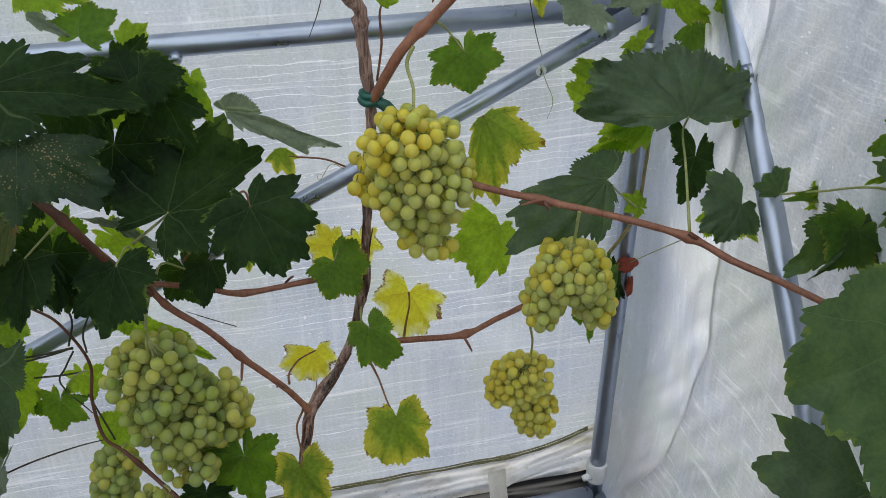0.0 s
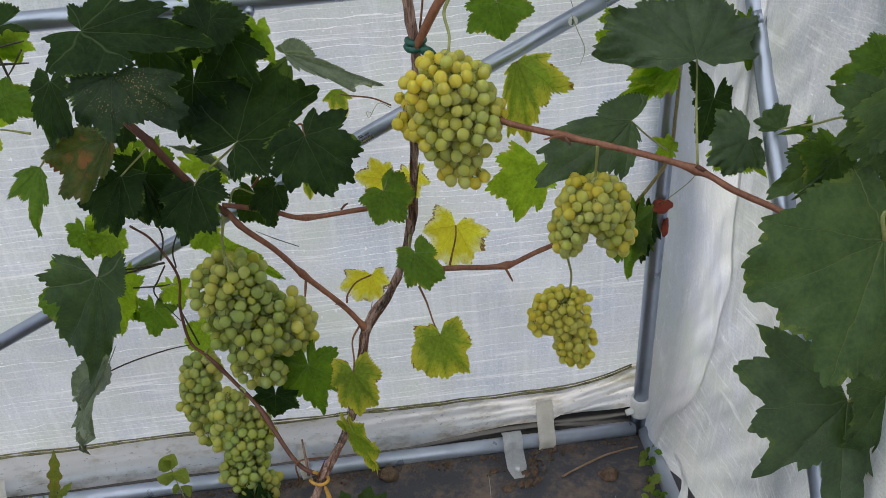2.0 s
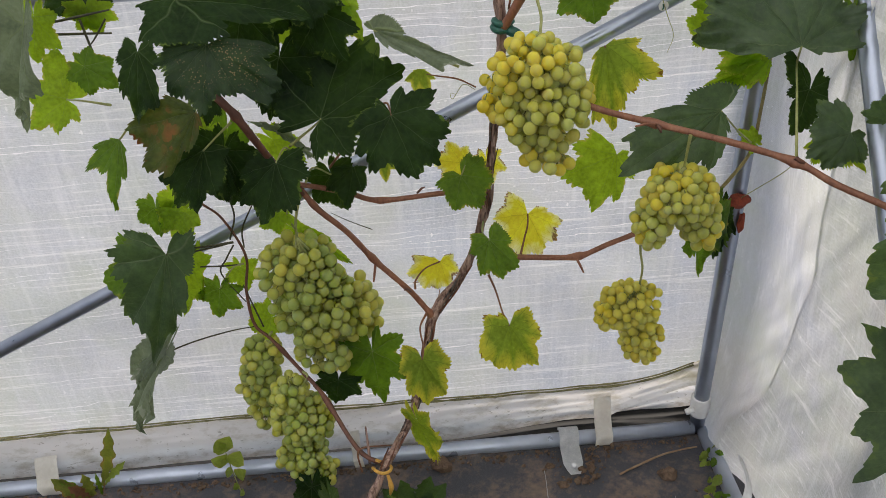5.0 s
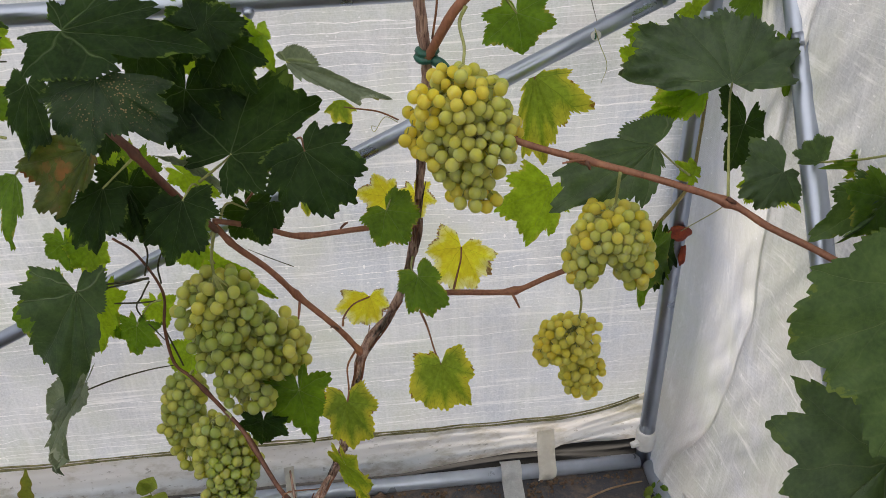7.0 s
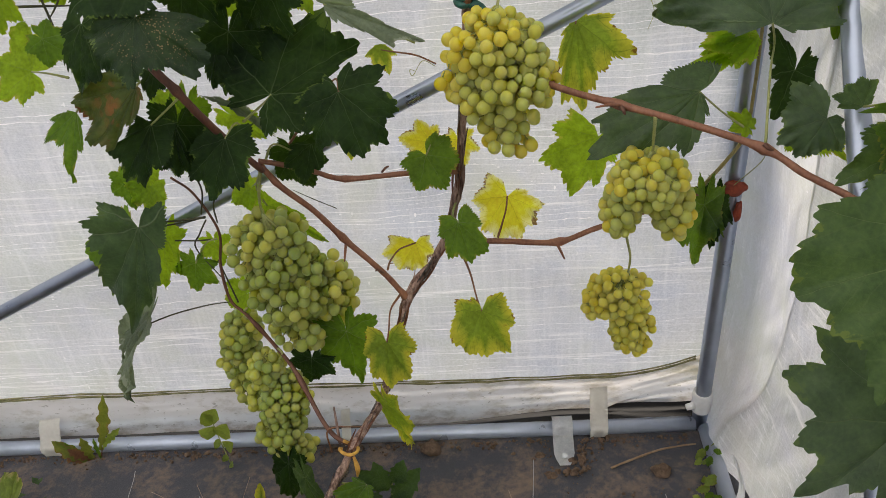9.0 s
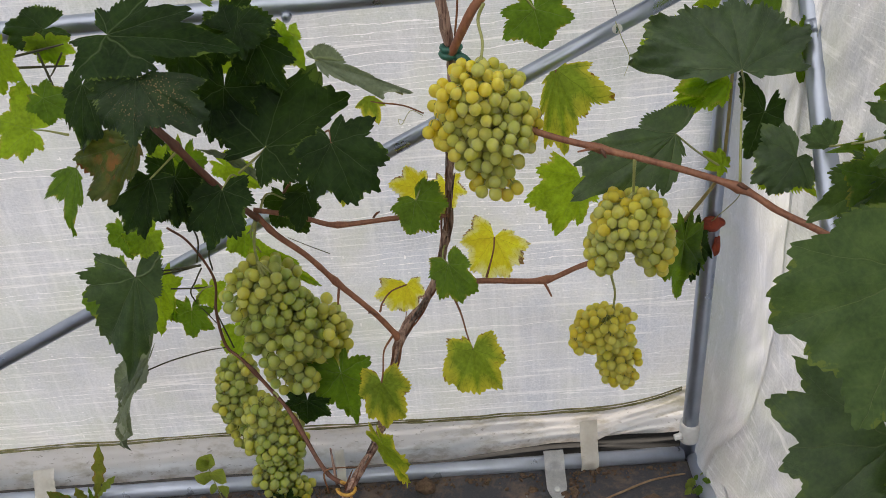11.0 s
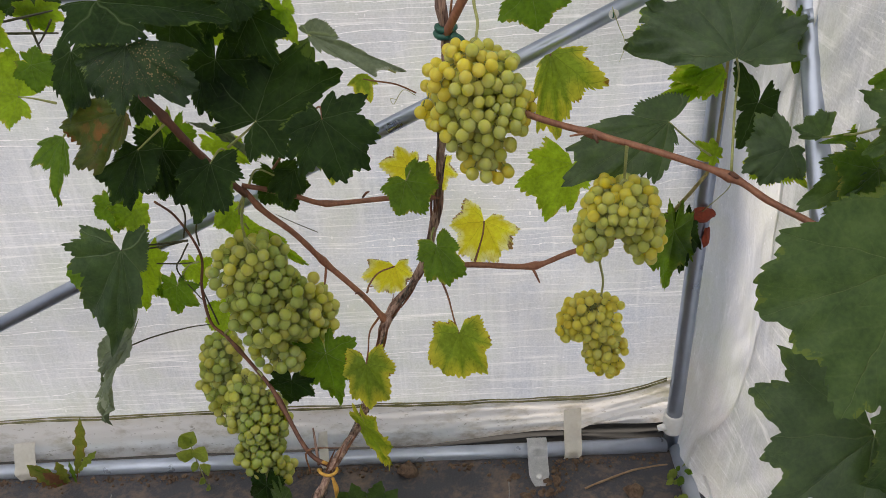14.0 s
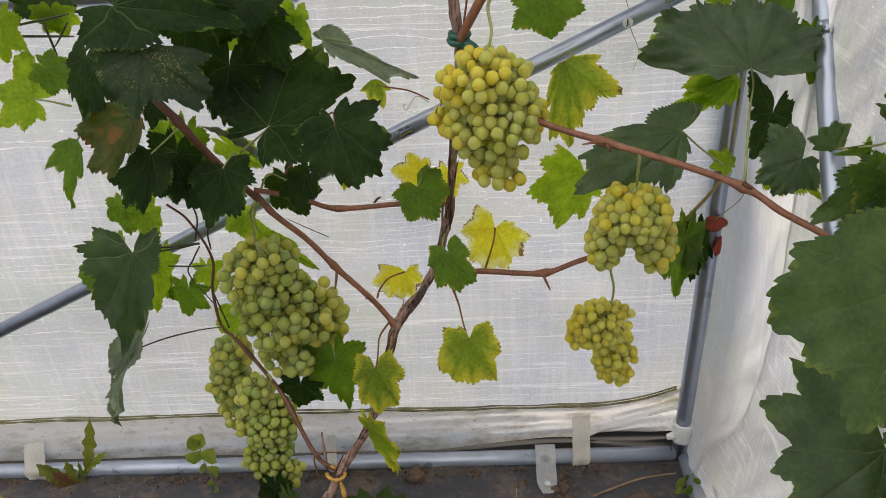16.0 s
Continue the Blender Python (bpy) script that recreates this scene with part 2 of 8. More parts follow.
    mesh_lines = ramp(t, net.outputs["Distance"], ((0.0, (0, 0, 0)), (0.12, (1, 1, 1))))
    pucker = calc(t, "ADD", calc(t, "MULTIPLY", grain(t, v, 75.0, 3), 0.9), calc(t, "MULTIPLY", mesh_lines, 0.12))
    hgt = calc(t, "SUBTRACT", calc(t, "ADD", calc(t, "MULTIPLY", coarse, 1.2), calc(t, "MULTIPLY", pucker, 1.1)), calc(t, "MULTIPLY", lines, 0.9))
    bump(t, b, hgt, 0.6, 0.0025)
    b.inputs["Roughness"].default_value = 0.42
    b.inputs["Specular IOR Level"].default_value = gloss
    trans = t.nodes.new("ShaderNodeBsdfTranslucent")
    join(t, thro, trans.inputs["Color"])
    mix = t.nodes.new("ShaderNodeMixShader")
    mix.inputs[0].default_value = through
    join(t, b.outputs["BSDF"], mix.inputs[1])
    join(t, trans.outputs["BSDF"], mix.inputs[2])
    join(t, mix.outputs[0], t.nodes["Material Output"].inputs["Surface"])
    return m


def berry_material(name, green, ripe, gold, at, clear=0.22):
    """Waxy grape skin, from green to amber, each berry a little different, pale bloom and freckles."""
    m, t, b = material(name, 0.38)
    info = t.nodes.new("ShaderNodeObjectInfo")
    v = coords(t)
    bloom = grain(t, v, 60.0, 5)
    freck = node(t, "ShaderNodeTexVoronoi", Scale=420.0)
    join(t, v, freck.inputs["Vector"])
    col = ramp(t, calc(t, "ADD", calc(t, "MULTIPLY", info.outputs["Random"], 0.8), calc(t, "MULTIPLY", bloom, 0.2)), ((at[0], green), (at[1], ripe), (at[2], gold)))
    col = mixed(t, calc(t, "MULTIPLY", calc(t, "MAXIMUM", calc(t, "SUBTRACT", bloom, 0.40), 0.0), 0.30), col, (0.52, 0.58, 0.36))
    col = mixed(t, calc(t, "MULTIPLY", calc(t, "LESS_THAN", freck.outputs["Distance"], 0.14), 0.10), col, (0.16, 0.10, 0.03))
    join(t, col, b.inputs["Base Color"])
    b.inputs["Transmission Weight"].default_value = clear
    b.inputs["IOR"].default_value = 1.36
    b.inputs["Subsurface Weight"].default_value = 1.0
    b.inputs["Subsurface Radius"].default_value = (1.0, 0.9, 0.25)
    b.inputs["Subsurface Scale"].default_value = 0.035
    b.inputs["Specular IOR Level"].default_value = 0.4
    join(t, ramp(t, bloom, ((0.35, (0.3, 0.3, 0.3)), (0.7, (0.55, 0.55, 0.55)))), b.inputs["Roughness"])
    flesh = t.nodes.new("ShaderNodeBsdfTranslucent")
    join(t, mixed(t, 0.25, col, tuple(min(1.0, 1.1 * c) for c in gold)), flesh.inputs["Color"])
    mix = t.nodes.new("ShaderNodeMixShader")
    mix.inputs[0].default_value = 0.10
    join(t, b.outputs["BSDF"], mix.inputs[1])
    join(t, flesh.outputs["BSDF"], mix.inputs[2])
    join(t, mix.outputs[0], t.nodes["Material Output"].inputs["Surface"])
    return m


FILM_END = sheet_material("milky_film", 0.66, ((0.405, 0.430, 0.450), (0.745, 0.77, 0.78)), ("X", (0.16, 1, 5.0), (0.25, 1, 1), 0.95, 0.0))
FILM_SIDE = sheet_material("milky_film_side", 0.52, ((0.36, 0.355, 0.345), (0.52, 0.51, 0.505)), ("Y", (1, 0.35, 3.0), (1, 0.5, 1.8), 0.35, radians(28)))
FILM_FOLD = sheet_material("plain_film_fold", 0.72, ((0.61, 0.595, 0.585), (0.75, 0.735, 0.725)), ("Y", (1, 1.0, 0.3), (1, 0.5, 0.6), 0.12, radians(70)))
STEEL = steel_material("galvanised_steel", 0.85, 1.0)
STEEL_DULL = steel_material("weathered_galvanised_steel", 0.45, 1.22)
STRAP = plain("cream_strap", (0.78, 0.75, 0.69), (0.95, 0.93, 0.88), 22, 0.5, 0, 0.3, 0.001)
ZINC = plain("bright_zinc", (0.66, 0.68, 0.71), (0.92, 0.93, 0.95), 60, 0.36, 0.15, 0.3, 0.001)
PLASTIC = plain("white_plastic", (0.70, 0.70, 0.70), (0.90, 0.90, 0.90), 18, 0.45, 0, 0.1)
BARK = plain("vine_bark", (0.12, 0.062, 0.048), (0.48, 0.32, 0.255), 130, 0.85, 0, 1.0, 0.006, (1, 1, 0.10), fine=3, spread=0.10)
BARK_PALE = plain("grey_bark", (0.06, 0.045, 0.04), (0.36, 0.31, 0.28), 120, 0.9, 0, 1.0, 0.006, (1, 1, 0.3), fine=3, spread=0.09)
THREAD = plain("grey_thread", (0.30, 0.30, 0.31), (0.55, 0.55, 0.55), 60, 0.7)
CANE = plain("brown_cane", (0.16, 0.055, 0.03), (0.36, 0.16, 0.09), 40, 0.55, 0, 0.3, 0.001, (1, 1, 0.4))
# Darker cane colour: paints shade on the upper left cane; buds are dark themselves.
CANE_DARK = plain("dark_cane", (0.06, 0.02, 0.014), (0.20, 0.085, 0.05), 40, 0.55, 0, 0.3, 0.001, (1, 1, 0.4))
GREEN_STEM = plain("green_stem", (0.20, 0.22, 0.06), (0.40, 0.42, 0.16), 60, 0.55, 0, 0.2, 0.001)
RED_STEM = plain("red_petiole", (0.14, 0.05, 0.025), (0.30, 0.14, 0.06), 60, 0.55, 0, 0.2, 0.001)
OLIVE_CANE = plain("olive_cane", (0.16, 0.13, 0.045), (0.33, 0.27, 0.10), 50, 0.55, 0, 0.2, 0.001)
OLIVE_STEM = plain("dark_green_stem", (0.022, 0.022, 0.009), (0.065, 0.065, 0.026), 60, 0.6, 0, 0.2, 0.001)
SOIL = plain("brown_soil", (0.022, 0.015, 0.011), (0.18, 0.12, 0.085), 9, 0.95, 0, 1.0, 0.02, fine=9, spread=0.11)
CLOD = plain("dry_clod", (0.06, 0.038, 0.025), (0.26, 0.17, 0.115), 40, 0.95, 0, 1.0, 0.01)
DRY_LEAF = plain("dry_leaf", (0.22, 0.13, 0.07), (0.45, 0.31, 0.2), 30, 0.8, 0, 0.5, 0.004)
RED_LEAF = plain("dry_red_leaf", (0.10, 0.012, 0.006), (0.36, 0.06, 0.02), 40, 0.7, 0, 0.6, 0.003)
RED_LEAF_DULL = plain("dry_brown_leaf", (0.06, 0.03, 0.02), (0.22, 0.12, 0.07), 40, 0.8, 0, 0.6, 0.003)
TIE_GREEN = plain("green_tie", (0.008, 0.06, 0.045), (0.02, 0.14, 0.10), 60, 0.45, 0, 0.2, 0.001)
TIE_ORANGE = plain("yellow_orange_tie", (0.45, 0.22, 0.04), (0.75, 0.45, 0.10), 60, 0.6, 0, 0.2, 0.001)
STAKE = plain("pale_wood", (0.30, 0.20, 0.13), (0.52, 0.40, 0.30), 30, 0.8, 0, 0.4, 0.001, (1, 1, 0.2))
# Shade painted in: darker copy of the leaf green for unlit leaf fronts.
LEAF_SHADED = leaf_material("leaf_shaded", (0.004, 0.011, 0.004), (0.013, 0.032, 0.010), (0.08, 0.13, 0.02), 0.97, through=0.15, glow=(0.13, 0.27, 0.015), vein_col=(0.09, 0.135, 0.055), gloss=0.08)
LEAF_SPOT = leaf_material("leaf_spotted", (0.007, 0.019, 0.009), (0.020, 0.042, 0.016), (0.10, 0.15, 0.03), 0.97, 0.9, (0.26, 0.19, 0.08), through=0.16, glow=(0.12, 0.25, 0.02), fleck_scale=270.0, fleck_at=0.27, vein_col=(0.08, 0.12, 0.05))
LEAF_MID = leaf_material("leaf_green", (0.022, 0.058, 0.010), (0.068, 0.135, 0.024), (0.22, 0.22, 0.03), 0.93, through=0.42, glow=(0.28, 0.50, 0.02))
# Backlight painted in: brighter copy of the leaf green with stronger glow.
LEAF_LIT = leaf_material("leaf_lit", (0.045, 0.10, 0.010), (0.12, 0.2, 0.025), (0.30, 0.30, 0.04), 0.9, through=0.62, glow=(0.50, 0.74, 0.03))
LEAF_EDGE = leaf_material("leaf_yellow_margin", (0.045, 0.095, 0.012), (0.11, 0.18, 0.028), (0.50, 0.42, 0.04), 0.52, through=0.60, glow=(0.44, 0.60, 0.04), vein_col=(0.10, 0.14, 0.03))
LEAF_GOLD = leaf_material("leaf_yellow", (0.46, 0.41, 0.020), (0.68, 0.57, 0.030), (0.94, 0.76, 0.24), 0.66, through=0.88, glow=(0.98, 0.80, 0.05), vein_col=(0.30, 0.32, 0.04), shade=0.82, scorch=0.50)
LEAF_RED = leaf_material("leaf_reddening", (0.016, 0.036, 0.010), (0.055, 0.085, 0.02), (0.10, 0.09, 0.025), 0.86, 0.8, (0.27, 0.075, 0.03), through=0.3, glow=(0.26, 0.30, 0.03), fleck_scale=60.0, fleck_at=0.50, vein_col=(0.16, 0.17, 0.06))
LEAF_GREY = leaf_material("leaf_underside", (0.09, 0.12, 0.08), (0.19, 0.23, 0.17), (0.25, 0.28, 0.2), 0.95, through=0.3, glow=(0.3, 0.38, 0.14))
LEAF_NEAR = leaf_material("leaf_broad", (0.037, 0.073, 0.028), (0.085, 0.135, 0.056), (0.12, 0.17, 0.03), 0.97, through=0.28, glow=(0.18, 0.33, 0.025), vein_col=(0.22, 0.29, 0.11))
# Base colours lifted towards grey to paint skylight sheen, on top of the gloss.
LEAF_SHEEN = leaf_material("leaf_sheen_green", (0.026, 0.052, 0.026), (0.066, 0.105, 0.056), (0.08, 0.13, 0.03), 0.97, through=0.22, glow=(0.16, 0.30, 0.02), vein_col=(0.16, 0.21, 0.10), gloss=0.42)
LEAF_WITHER = leaf_material("leaf_withered", (0.10, 0.075, 0.03), (0.20, 0.16, 0.05), (0.30, 0.17, 0.07), 0.55, 0.8, (0.22, 0.10, 0.05), through=0.35, glow=(0.42, 0.32, 0.06), fleck_scale=45.0, fleck_at=0.5, vein_col=(0.25, 0.18, 0.08))
LEAF_WEED = leaf_material("leaf_dark_weed", (0.028, 0.055, 0.024), (0.060, 0.105, 0.045), (0.08, 0.13, 0.04), 0.97, through=0.25, glow=(0.16, 0.30, 0.03), vein_col=(0.09, 0.13, 0.06))
LEAF_ROSY = leaf_material("leaf_rosy", (0.10, 0.05, 0.025), (0.24, 0.10, 0.06), (0.20, 0.16, 0.03), 0.7, through=0.35, glow=(0.45, 0.2, 0.06), vein_col=(0.3, 0.12, 0.08))
LEAF_OLIVE = leaf_material("leaf_olive_weed", (0.05, 0.08, 0.014), (0.16, 0.17, 0.035), (0.26, 0.13, 0.04), 0.75, through=0.4, glow=(0.4, 0.45, 0.05), vein_col=(0.22, 0.12, 0.06))
LEAF_SQUASH = leaf_material("leaf_squash", (0.075, 0.13, 0.065), (0.15, 0.22, 0.12), (0.24, 0.22, 0.05), 0.93, 0.8, (0.20, 0.13, 0.06), through=0.3, glow=(0.3, 0.42, 0.06), fleck_scale=42.0, fleck_at=0.48, vein_col=(0.16, 0.22, 0.10))
LEAF_PALE = leaf_material("leaf_squash_pale", (0.10, 0.16, 0.035), (0.20, 0.27, 0.07), (0.42, 0.34, 0.14), 0.82, through=0.45, glow=(0.5, 0.6, 0.06), vein_col=(0.26, 0.32, 0.14))
BERRY_AMBER = berry_material("grape_skin_amber", (0.50, 0.54, 0.16), (0.57, 0.57, 0.15), (0.68, 0.60, 0.13), (0.10, 0.6, 1.0))
BERRY_GREEN = berry_material("grape_skin_green", (0.33, 0.415, 0.125), (0.385, 0.445, 0.13), (0.51, 0.49, 0.11), (0.10, 0.6, 1.0))
# Gold skin for ripe grapes; also paints the glow of grapes lit from behind.
BERRY_RIPE_BACKLIT = berry_material("grape_skin_ripe_backlit", (0.74, 0.62, 0.12), (0.82, 0.65, 0.10), (0.90, 0.66, 0.08), (0.1, 0.5, 1.0), 0.25)
BERRY_GOLD = berry_material("grape_skin_gold", (0.74, 0.69, 0.18), (0.81, 0.71, 0.16), (0.92, 0.75, 0.13), (0.1, 0.5, 0.95), 0.25)


# ---- mesh helpers ----
def mesh_of(name, bm, mat, smooth=True):
    me = bpy.data.meshes.new(name)
    bm.normal_update()
    bm.to_mesh(me)
    bm.free()
    for p in me.polygons:
        p.use_smooth = smooth
    me.materials.append(mat)
    return me


def part(name, bm, mat, parent=None, label="", smooth=True):
    ob = new(name, mesh_of(name, bm, mat, smooth))
    ob.parent = parent
    return tagged(ob, label)


def thing(name, label, category, at=(0, 0, 0), group="", kind=""):
    ob = new(name)
    ob.location = at
    ob.empty_display_size = 0.02
    bpy.context.view_layer.update()
    return tagged(ob, label, category, group, kind)


def spline(points, steps=6):
    """A smooth line through the points."""
    p = [Vector(q) for q in points]
    p = [2 * p[0] - p[1]] + p + [2 * p[-1] - p[-2]]
    out = []
    for i in range(1, len(p) - 2):
        for s in range(steps):
            u = s / steps
            out.append(0.5 * (2 * p[i] + (p[i + 1] - p[i - 1]) * u + (2 * p[i - 1] - 5 * p[i] + 4 * p[i + 1] - p[i + 2]) * u * u
                              + (3 * p[i] - p[i - 1] - 3 * p[i + 1] + p[i + 2]) * u ** 3))
    return out + [p[-2]]


def tube(bm, points, radii, sides=8, steps=6, rough=0.0, nodes=(), smooth=True):
    """A bent round bar. radii: along the way; rough: unevenness; nodes: places along (0 to 1) that swell."""
    line = spline(points, steps) if smooth else [Vector(q) for q in points]
    n = len(line)
    rings = []
    side = None
    for i, q in enumerate(line):
        ahead = (line[min(i + 1, n - 1)] - line[max(i - 1, 0)]).normalized()
        if side is None:
            side = ahead.orthogonal().normalized()
        side = (side - ahead * side.dot(ahead)).normalized()
        over = ahead.cross(side)
        u = i / max(n - 1, 1)
        k = u * (len(radii) - 1)
        r = radii[int(k)] + (radii[min(int(k) + 1, len(radii) - 1)] - radii[int(k)]) * (k - int(k))
        for at, much in nodes:
            r *= 1 + much * math.exp(-((u - at) * n / 1.1) ** 2)
        ring = []
        for s in range(sides):
            a = 2 * math.pi * s / sides
            d = side * math.cos(a) + over * math.sin(a)
            f = 1 + rough * noise.noise((q + d * r) * 60)
            ring.append(bm.verts.new(q + d * r * f))
        rings.append(ring)
    for a, b in zip(rings, rings[1:]):
        for s in range(sides):
            bm.faces.new((a[s], a[(s + 1) % sides], b[(s + 1) % sides], b[s]))
    bm.faces.new(rings[0][::-1])
    bm.faces.new(rings[-1])
    return bm


def sheet(bm, nu, nv, where):
    """A grid of nu by nv faces; where(u, v) gives the place."""
    grid = [[bm.verts.new(where(i / nu, j / nv)) for j in range(nv + 1)] for i in range(nu + 1)]
    for i in range(nu):
        for j in range(nv):
            bm.faces.new((grid[i][j], grid[i + 1][j], grid[i + 1][j + 1], grid[i][j + 1]))
    return bm


# ---- ground ----
def ground_height(x, y):
    near = max(0.0, 1 - abs(y + 0.6) / 1.5)
    bare = min(1.0, max(0.0, (-0.17 - y) / 0.12))
    return -0.004 + bare * (0.012 + 0.022 * noise.noise((x * 5, y * 5, 0)) + 0.016 * noise.noise((x * 19, y * 19, 3)) + 0.010 * noise.noise((x * 47, y * 47, 5))) * min(1, near * 2)


bm = bmesh.new()
sheet(bm, 300, 200, lambda u, v: Vector((-1.7 + 3.0 * u, -1.3 + 1.7 * v, ground_height(-1.7 + 3.0 * u, -1.3 + 1.7 * v))))
outer = [bm.verts.new((sx * 400, sy * 400, -0.03)) for sx, sy in ((-1, -1), (1, -1), (1, 1), (-1, 1))]
inner = [bm.verts.new(q) for q in ((-1.69, -1.29, -0.03), (1.29, -1.29, -0.03), (1.29, 0.39, -0.03), (-1.69, 0.39, -0.03))]
for k in range(4):
    bm.faces.new((outer[k], outer[(k + 1) % 4], inner[(k + 1) % 4], inner[k]))
tagged(part("ground", bm, SOIL), "bare brown crumbly garden soil inside the tunnel", "ground", kind="structure")


def fabric_material():
    m, t, b = material("weed_fabric", 0.6)
    v = coords(t)
    wv = node(t, "ShaderNodeTexWave", Scale=230.0, Distortion=0.4)
    wv.bands_direction = "X"
    join(t, v, wv.inputs["Vector"])
    wh = node(t, "ShaderNodeTexWave", Scale=230.0, Distortion=0.4)
    wh.bands_direction = "Y"
    join(t, v, wh.inputs["Vector"])
    mud, dust = grain(t, v, 7.5, 8, 0.68), grain(t, v, 60.0, 6, 0.7)
    col = ramp(t, calc(t, "MULTIPLY", wv.outputs["Fac"], wh.outputs["Fac"]), ((0.2, (0.044, 0.045, 0.055)), (0.8, (0.105, 0.107, 0.126))))
    dirty = ramp(t, calc(t, "ADD", calc(t, "MULTIPLY", mud, 0.75), calc(t, "MULTIPLY", dust, 0.25)), ((0.48, (0, 0, 0)), (0.66, (1, 1, 1))))
    col = mixed(t, calc(t, "MULTIPLY", dirty, 0.64), col, (0.30, 0.20, 0.135))
    join(t, col, b.inputs["Base Color"])
    bump(t, b, calc(t, "ADD", mud, calc(t, "MULTIPLY", wv.outputs["Fac"], 0.1)), 0.4, 0.006)
    return m


FABRIC = fabric_material()


def fabric_front(x):
    return -0.155 + 0.012 * noise.noise((x * 4, 0, 9)) - 0.30 * max(0.0, min(1.0, (x - 0.02) / 0.25))


bm = bmesh.new()
sheet(bm, 220, 40, lambda u, v: Vector((-1.6 + 2.36 * u, (k := fabric_front(-1.6 + 2.36 * u)) + (0.26 - k) * v,
      0.006 + 0.012 * noise.noise(((-1.6 + 2.36 * u) * 6, (k + (0.26 - k) * v) * 8, 4)) ** 2 + (0.01 if v > 0.03 else 0.0)
      + 0.006 * abs(noise.noise(((-1.6 + 2.36 * u) * 14, v * 5, 7))))))
tagged(part("ground_cover", bm, FABRIC), "black woven ground cover fabric stained with brown soil", "ground cover", kind="structure")

# ---- tunnel film ----
def seam_height(x):
    return 0.138 + 0.010 * noise.noise((x * 3.1, 0, 2)) + 0.005 * noise.noise((x * 9.0, 0, 5)) + 0.05 * max(0.0, (x - 0.42) / 0.19) ** 2


def end_film(x, z):
    """How far back the end film hangs at a place."""
    soft = 0.012 * noise.noise((x * 1.7, 1, z * 1.3)) + 0.004 * noise.noise((x * 5, 3, z * 7))
    return 0.172 + soft * min(1.0, max(0.0, (z - 0.12) * 3))


bm = bmesh.new()
sheet(bm, 150, 260, lambda u, v: Vector((x := -3.45 + 4.27 * u, end_film(x, z := seam_height(x) + (2.7 - seam_height(x)) * v ** 1.35), z)))
tagged(part("wall_north", bm, FILM_END), "milky translucent woven film closing the tunnel end", "tunnel film", kind="structure")

FILM_ROOF = sheet_material("milky_film_roof", 0.85, ((0.76, 0.76, 0.76), (0.86, 0.86, 0.86)), ("Y", (1, 0.35, 3.0), (1, 0.3, 1.2), 0.1, 0.0))


def skirt_material():
    """White film gone grimy: brown splashes, green algae, creases."""
    m, t, b = material("skirt_film", 0.5)
    v = coords(t, (1, 1, 2.2))
    tone, blot, fine = grain(t, v, 3.0, 5), grain(t, v, 14.0, 6, 0.65), grain(t, v, 70.0, 4)
    col = ramp(t, tone, ((0.3, (0.84, 0.80, 0.74)), (0.7, (0.96, 0.94, 0.90))))
    col = mixed(t, calc(t, "MULTIPLY", ramp(t, blot, ((0.52, (0, 0, 0)), (0.70, (1, 1, 1)))), 0.55), col, (0.42, 0.36, 0.22))
    place = t.nodes.new("ShaderNodeSeparateXYZ")
    join(t, coords(t), place.inputs["Vector"])
    seam = calc(t, "MULTIPLY", ramp(t, place.outputs["Z"], ((0.110, (0, 0, 0)), (0.142, (1, 1, 1)))), ramp(t, blot, ((0.36, (0, 0, 0)), (0.60, (1, 1, 1)))))
    splash = calc(t, "MULTIPLY", ramp(t, place.outputs["Z"], ((0.035, (1, 1, 1)), (0.075, (0, 0, 0)))), ramp(t, blot, ((0.44, (0, 0, 0)), (0.62, (1, 1, 1)))))
    col = mixed(t, calc(t, "MULTIPLY", seam, 0.55), col, (0.44, 0.40, 0.20))
    col = mixed(t, calc(t, "MULTIPLY", splash, 0.55), col, (0.36, 0.26, 0.17))
    col = mixed(t, calc(t, "MULTIPLY", ramp(t, fine, ((0.63, (0, 0, 0)), (0.70, (1, 1, 1)))), 0.5), col, (0.25, 0.20, 0.12))
    join(t, col, b.inputs["Base Color"])
    bump(t, b, calc(t, "ADD", tone, calc(t, "MULTIPLY", blot, 0.5)), 0.5, 0.01)
    trans = t.nodes.new("ShaderNodeBsdfTranslucent")
    join(t, col, trans.inputs["Color"])
    mix = t.nodes.new("ShaderNodeMixShader")
    mix.inputs[0].default_value = 0.66
    join(t, b.outputs["BSDF"], mix.inputs[1])
    join(t, trans.outputs["BSDF"], mix.inputs[2])
    join(t, mix.outputs[0], t.nodes["Material Output"].inputs["Surface"])
    return m


SKIRT = skirt_material()
bm = bmesh.new()
def lifted(x):
    return min(1.0, max(0.0, (x - 0.05) / 0.25))


def skirt(u, v):
    x = -3.45 + 4.26 * u
    low = skirt_low(x)
    near = (0.144 + 0.022 * lifted(x)) * (1 - v) + 0.176 * v
    fold = 0.004 * noise.noise((x * 5, v * 1.5, 11)) + 0.004 * noise.noise((x * 3, v * 7, 13)) + 0.0025 * noise.noise((x * 17, v * 9, 3))
    return Vector((x, near + fold * (0.3 + 0.7 * v), low + (seam_height(x) + 0.004 - low) * v))


def skirt_low(x):
    return 0.030 + 0.010 * abs(noise.noise((x * 2.7, 0, 8))) + 0.008 * lifted(x) + 0.075 * min(1.0, max(0.0, (x - 0.41) / 0.19)) ** 0.8


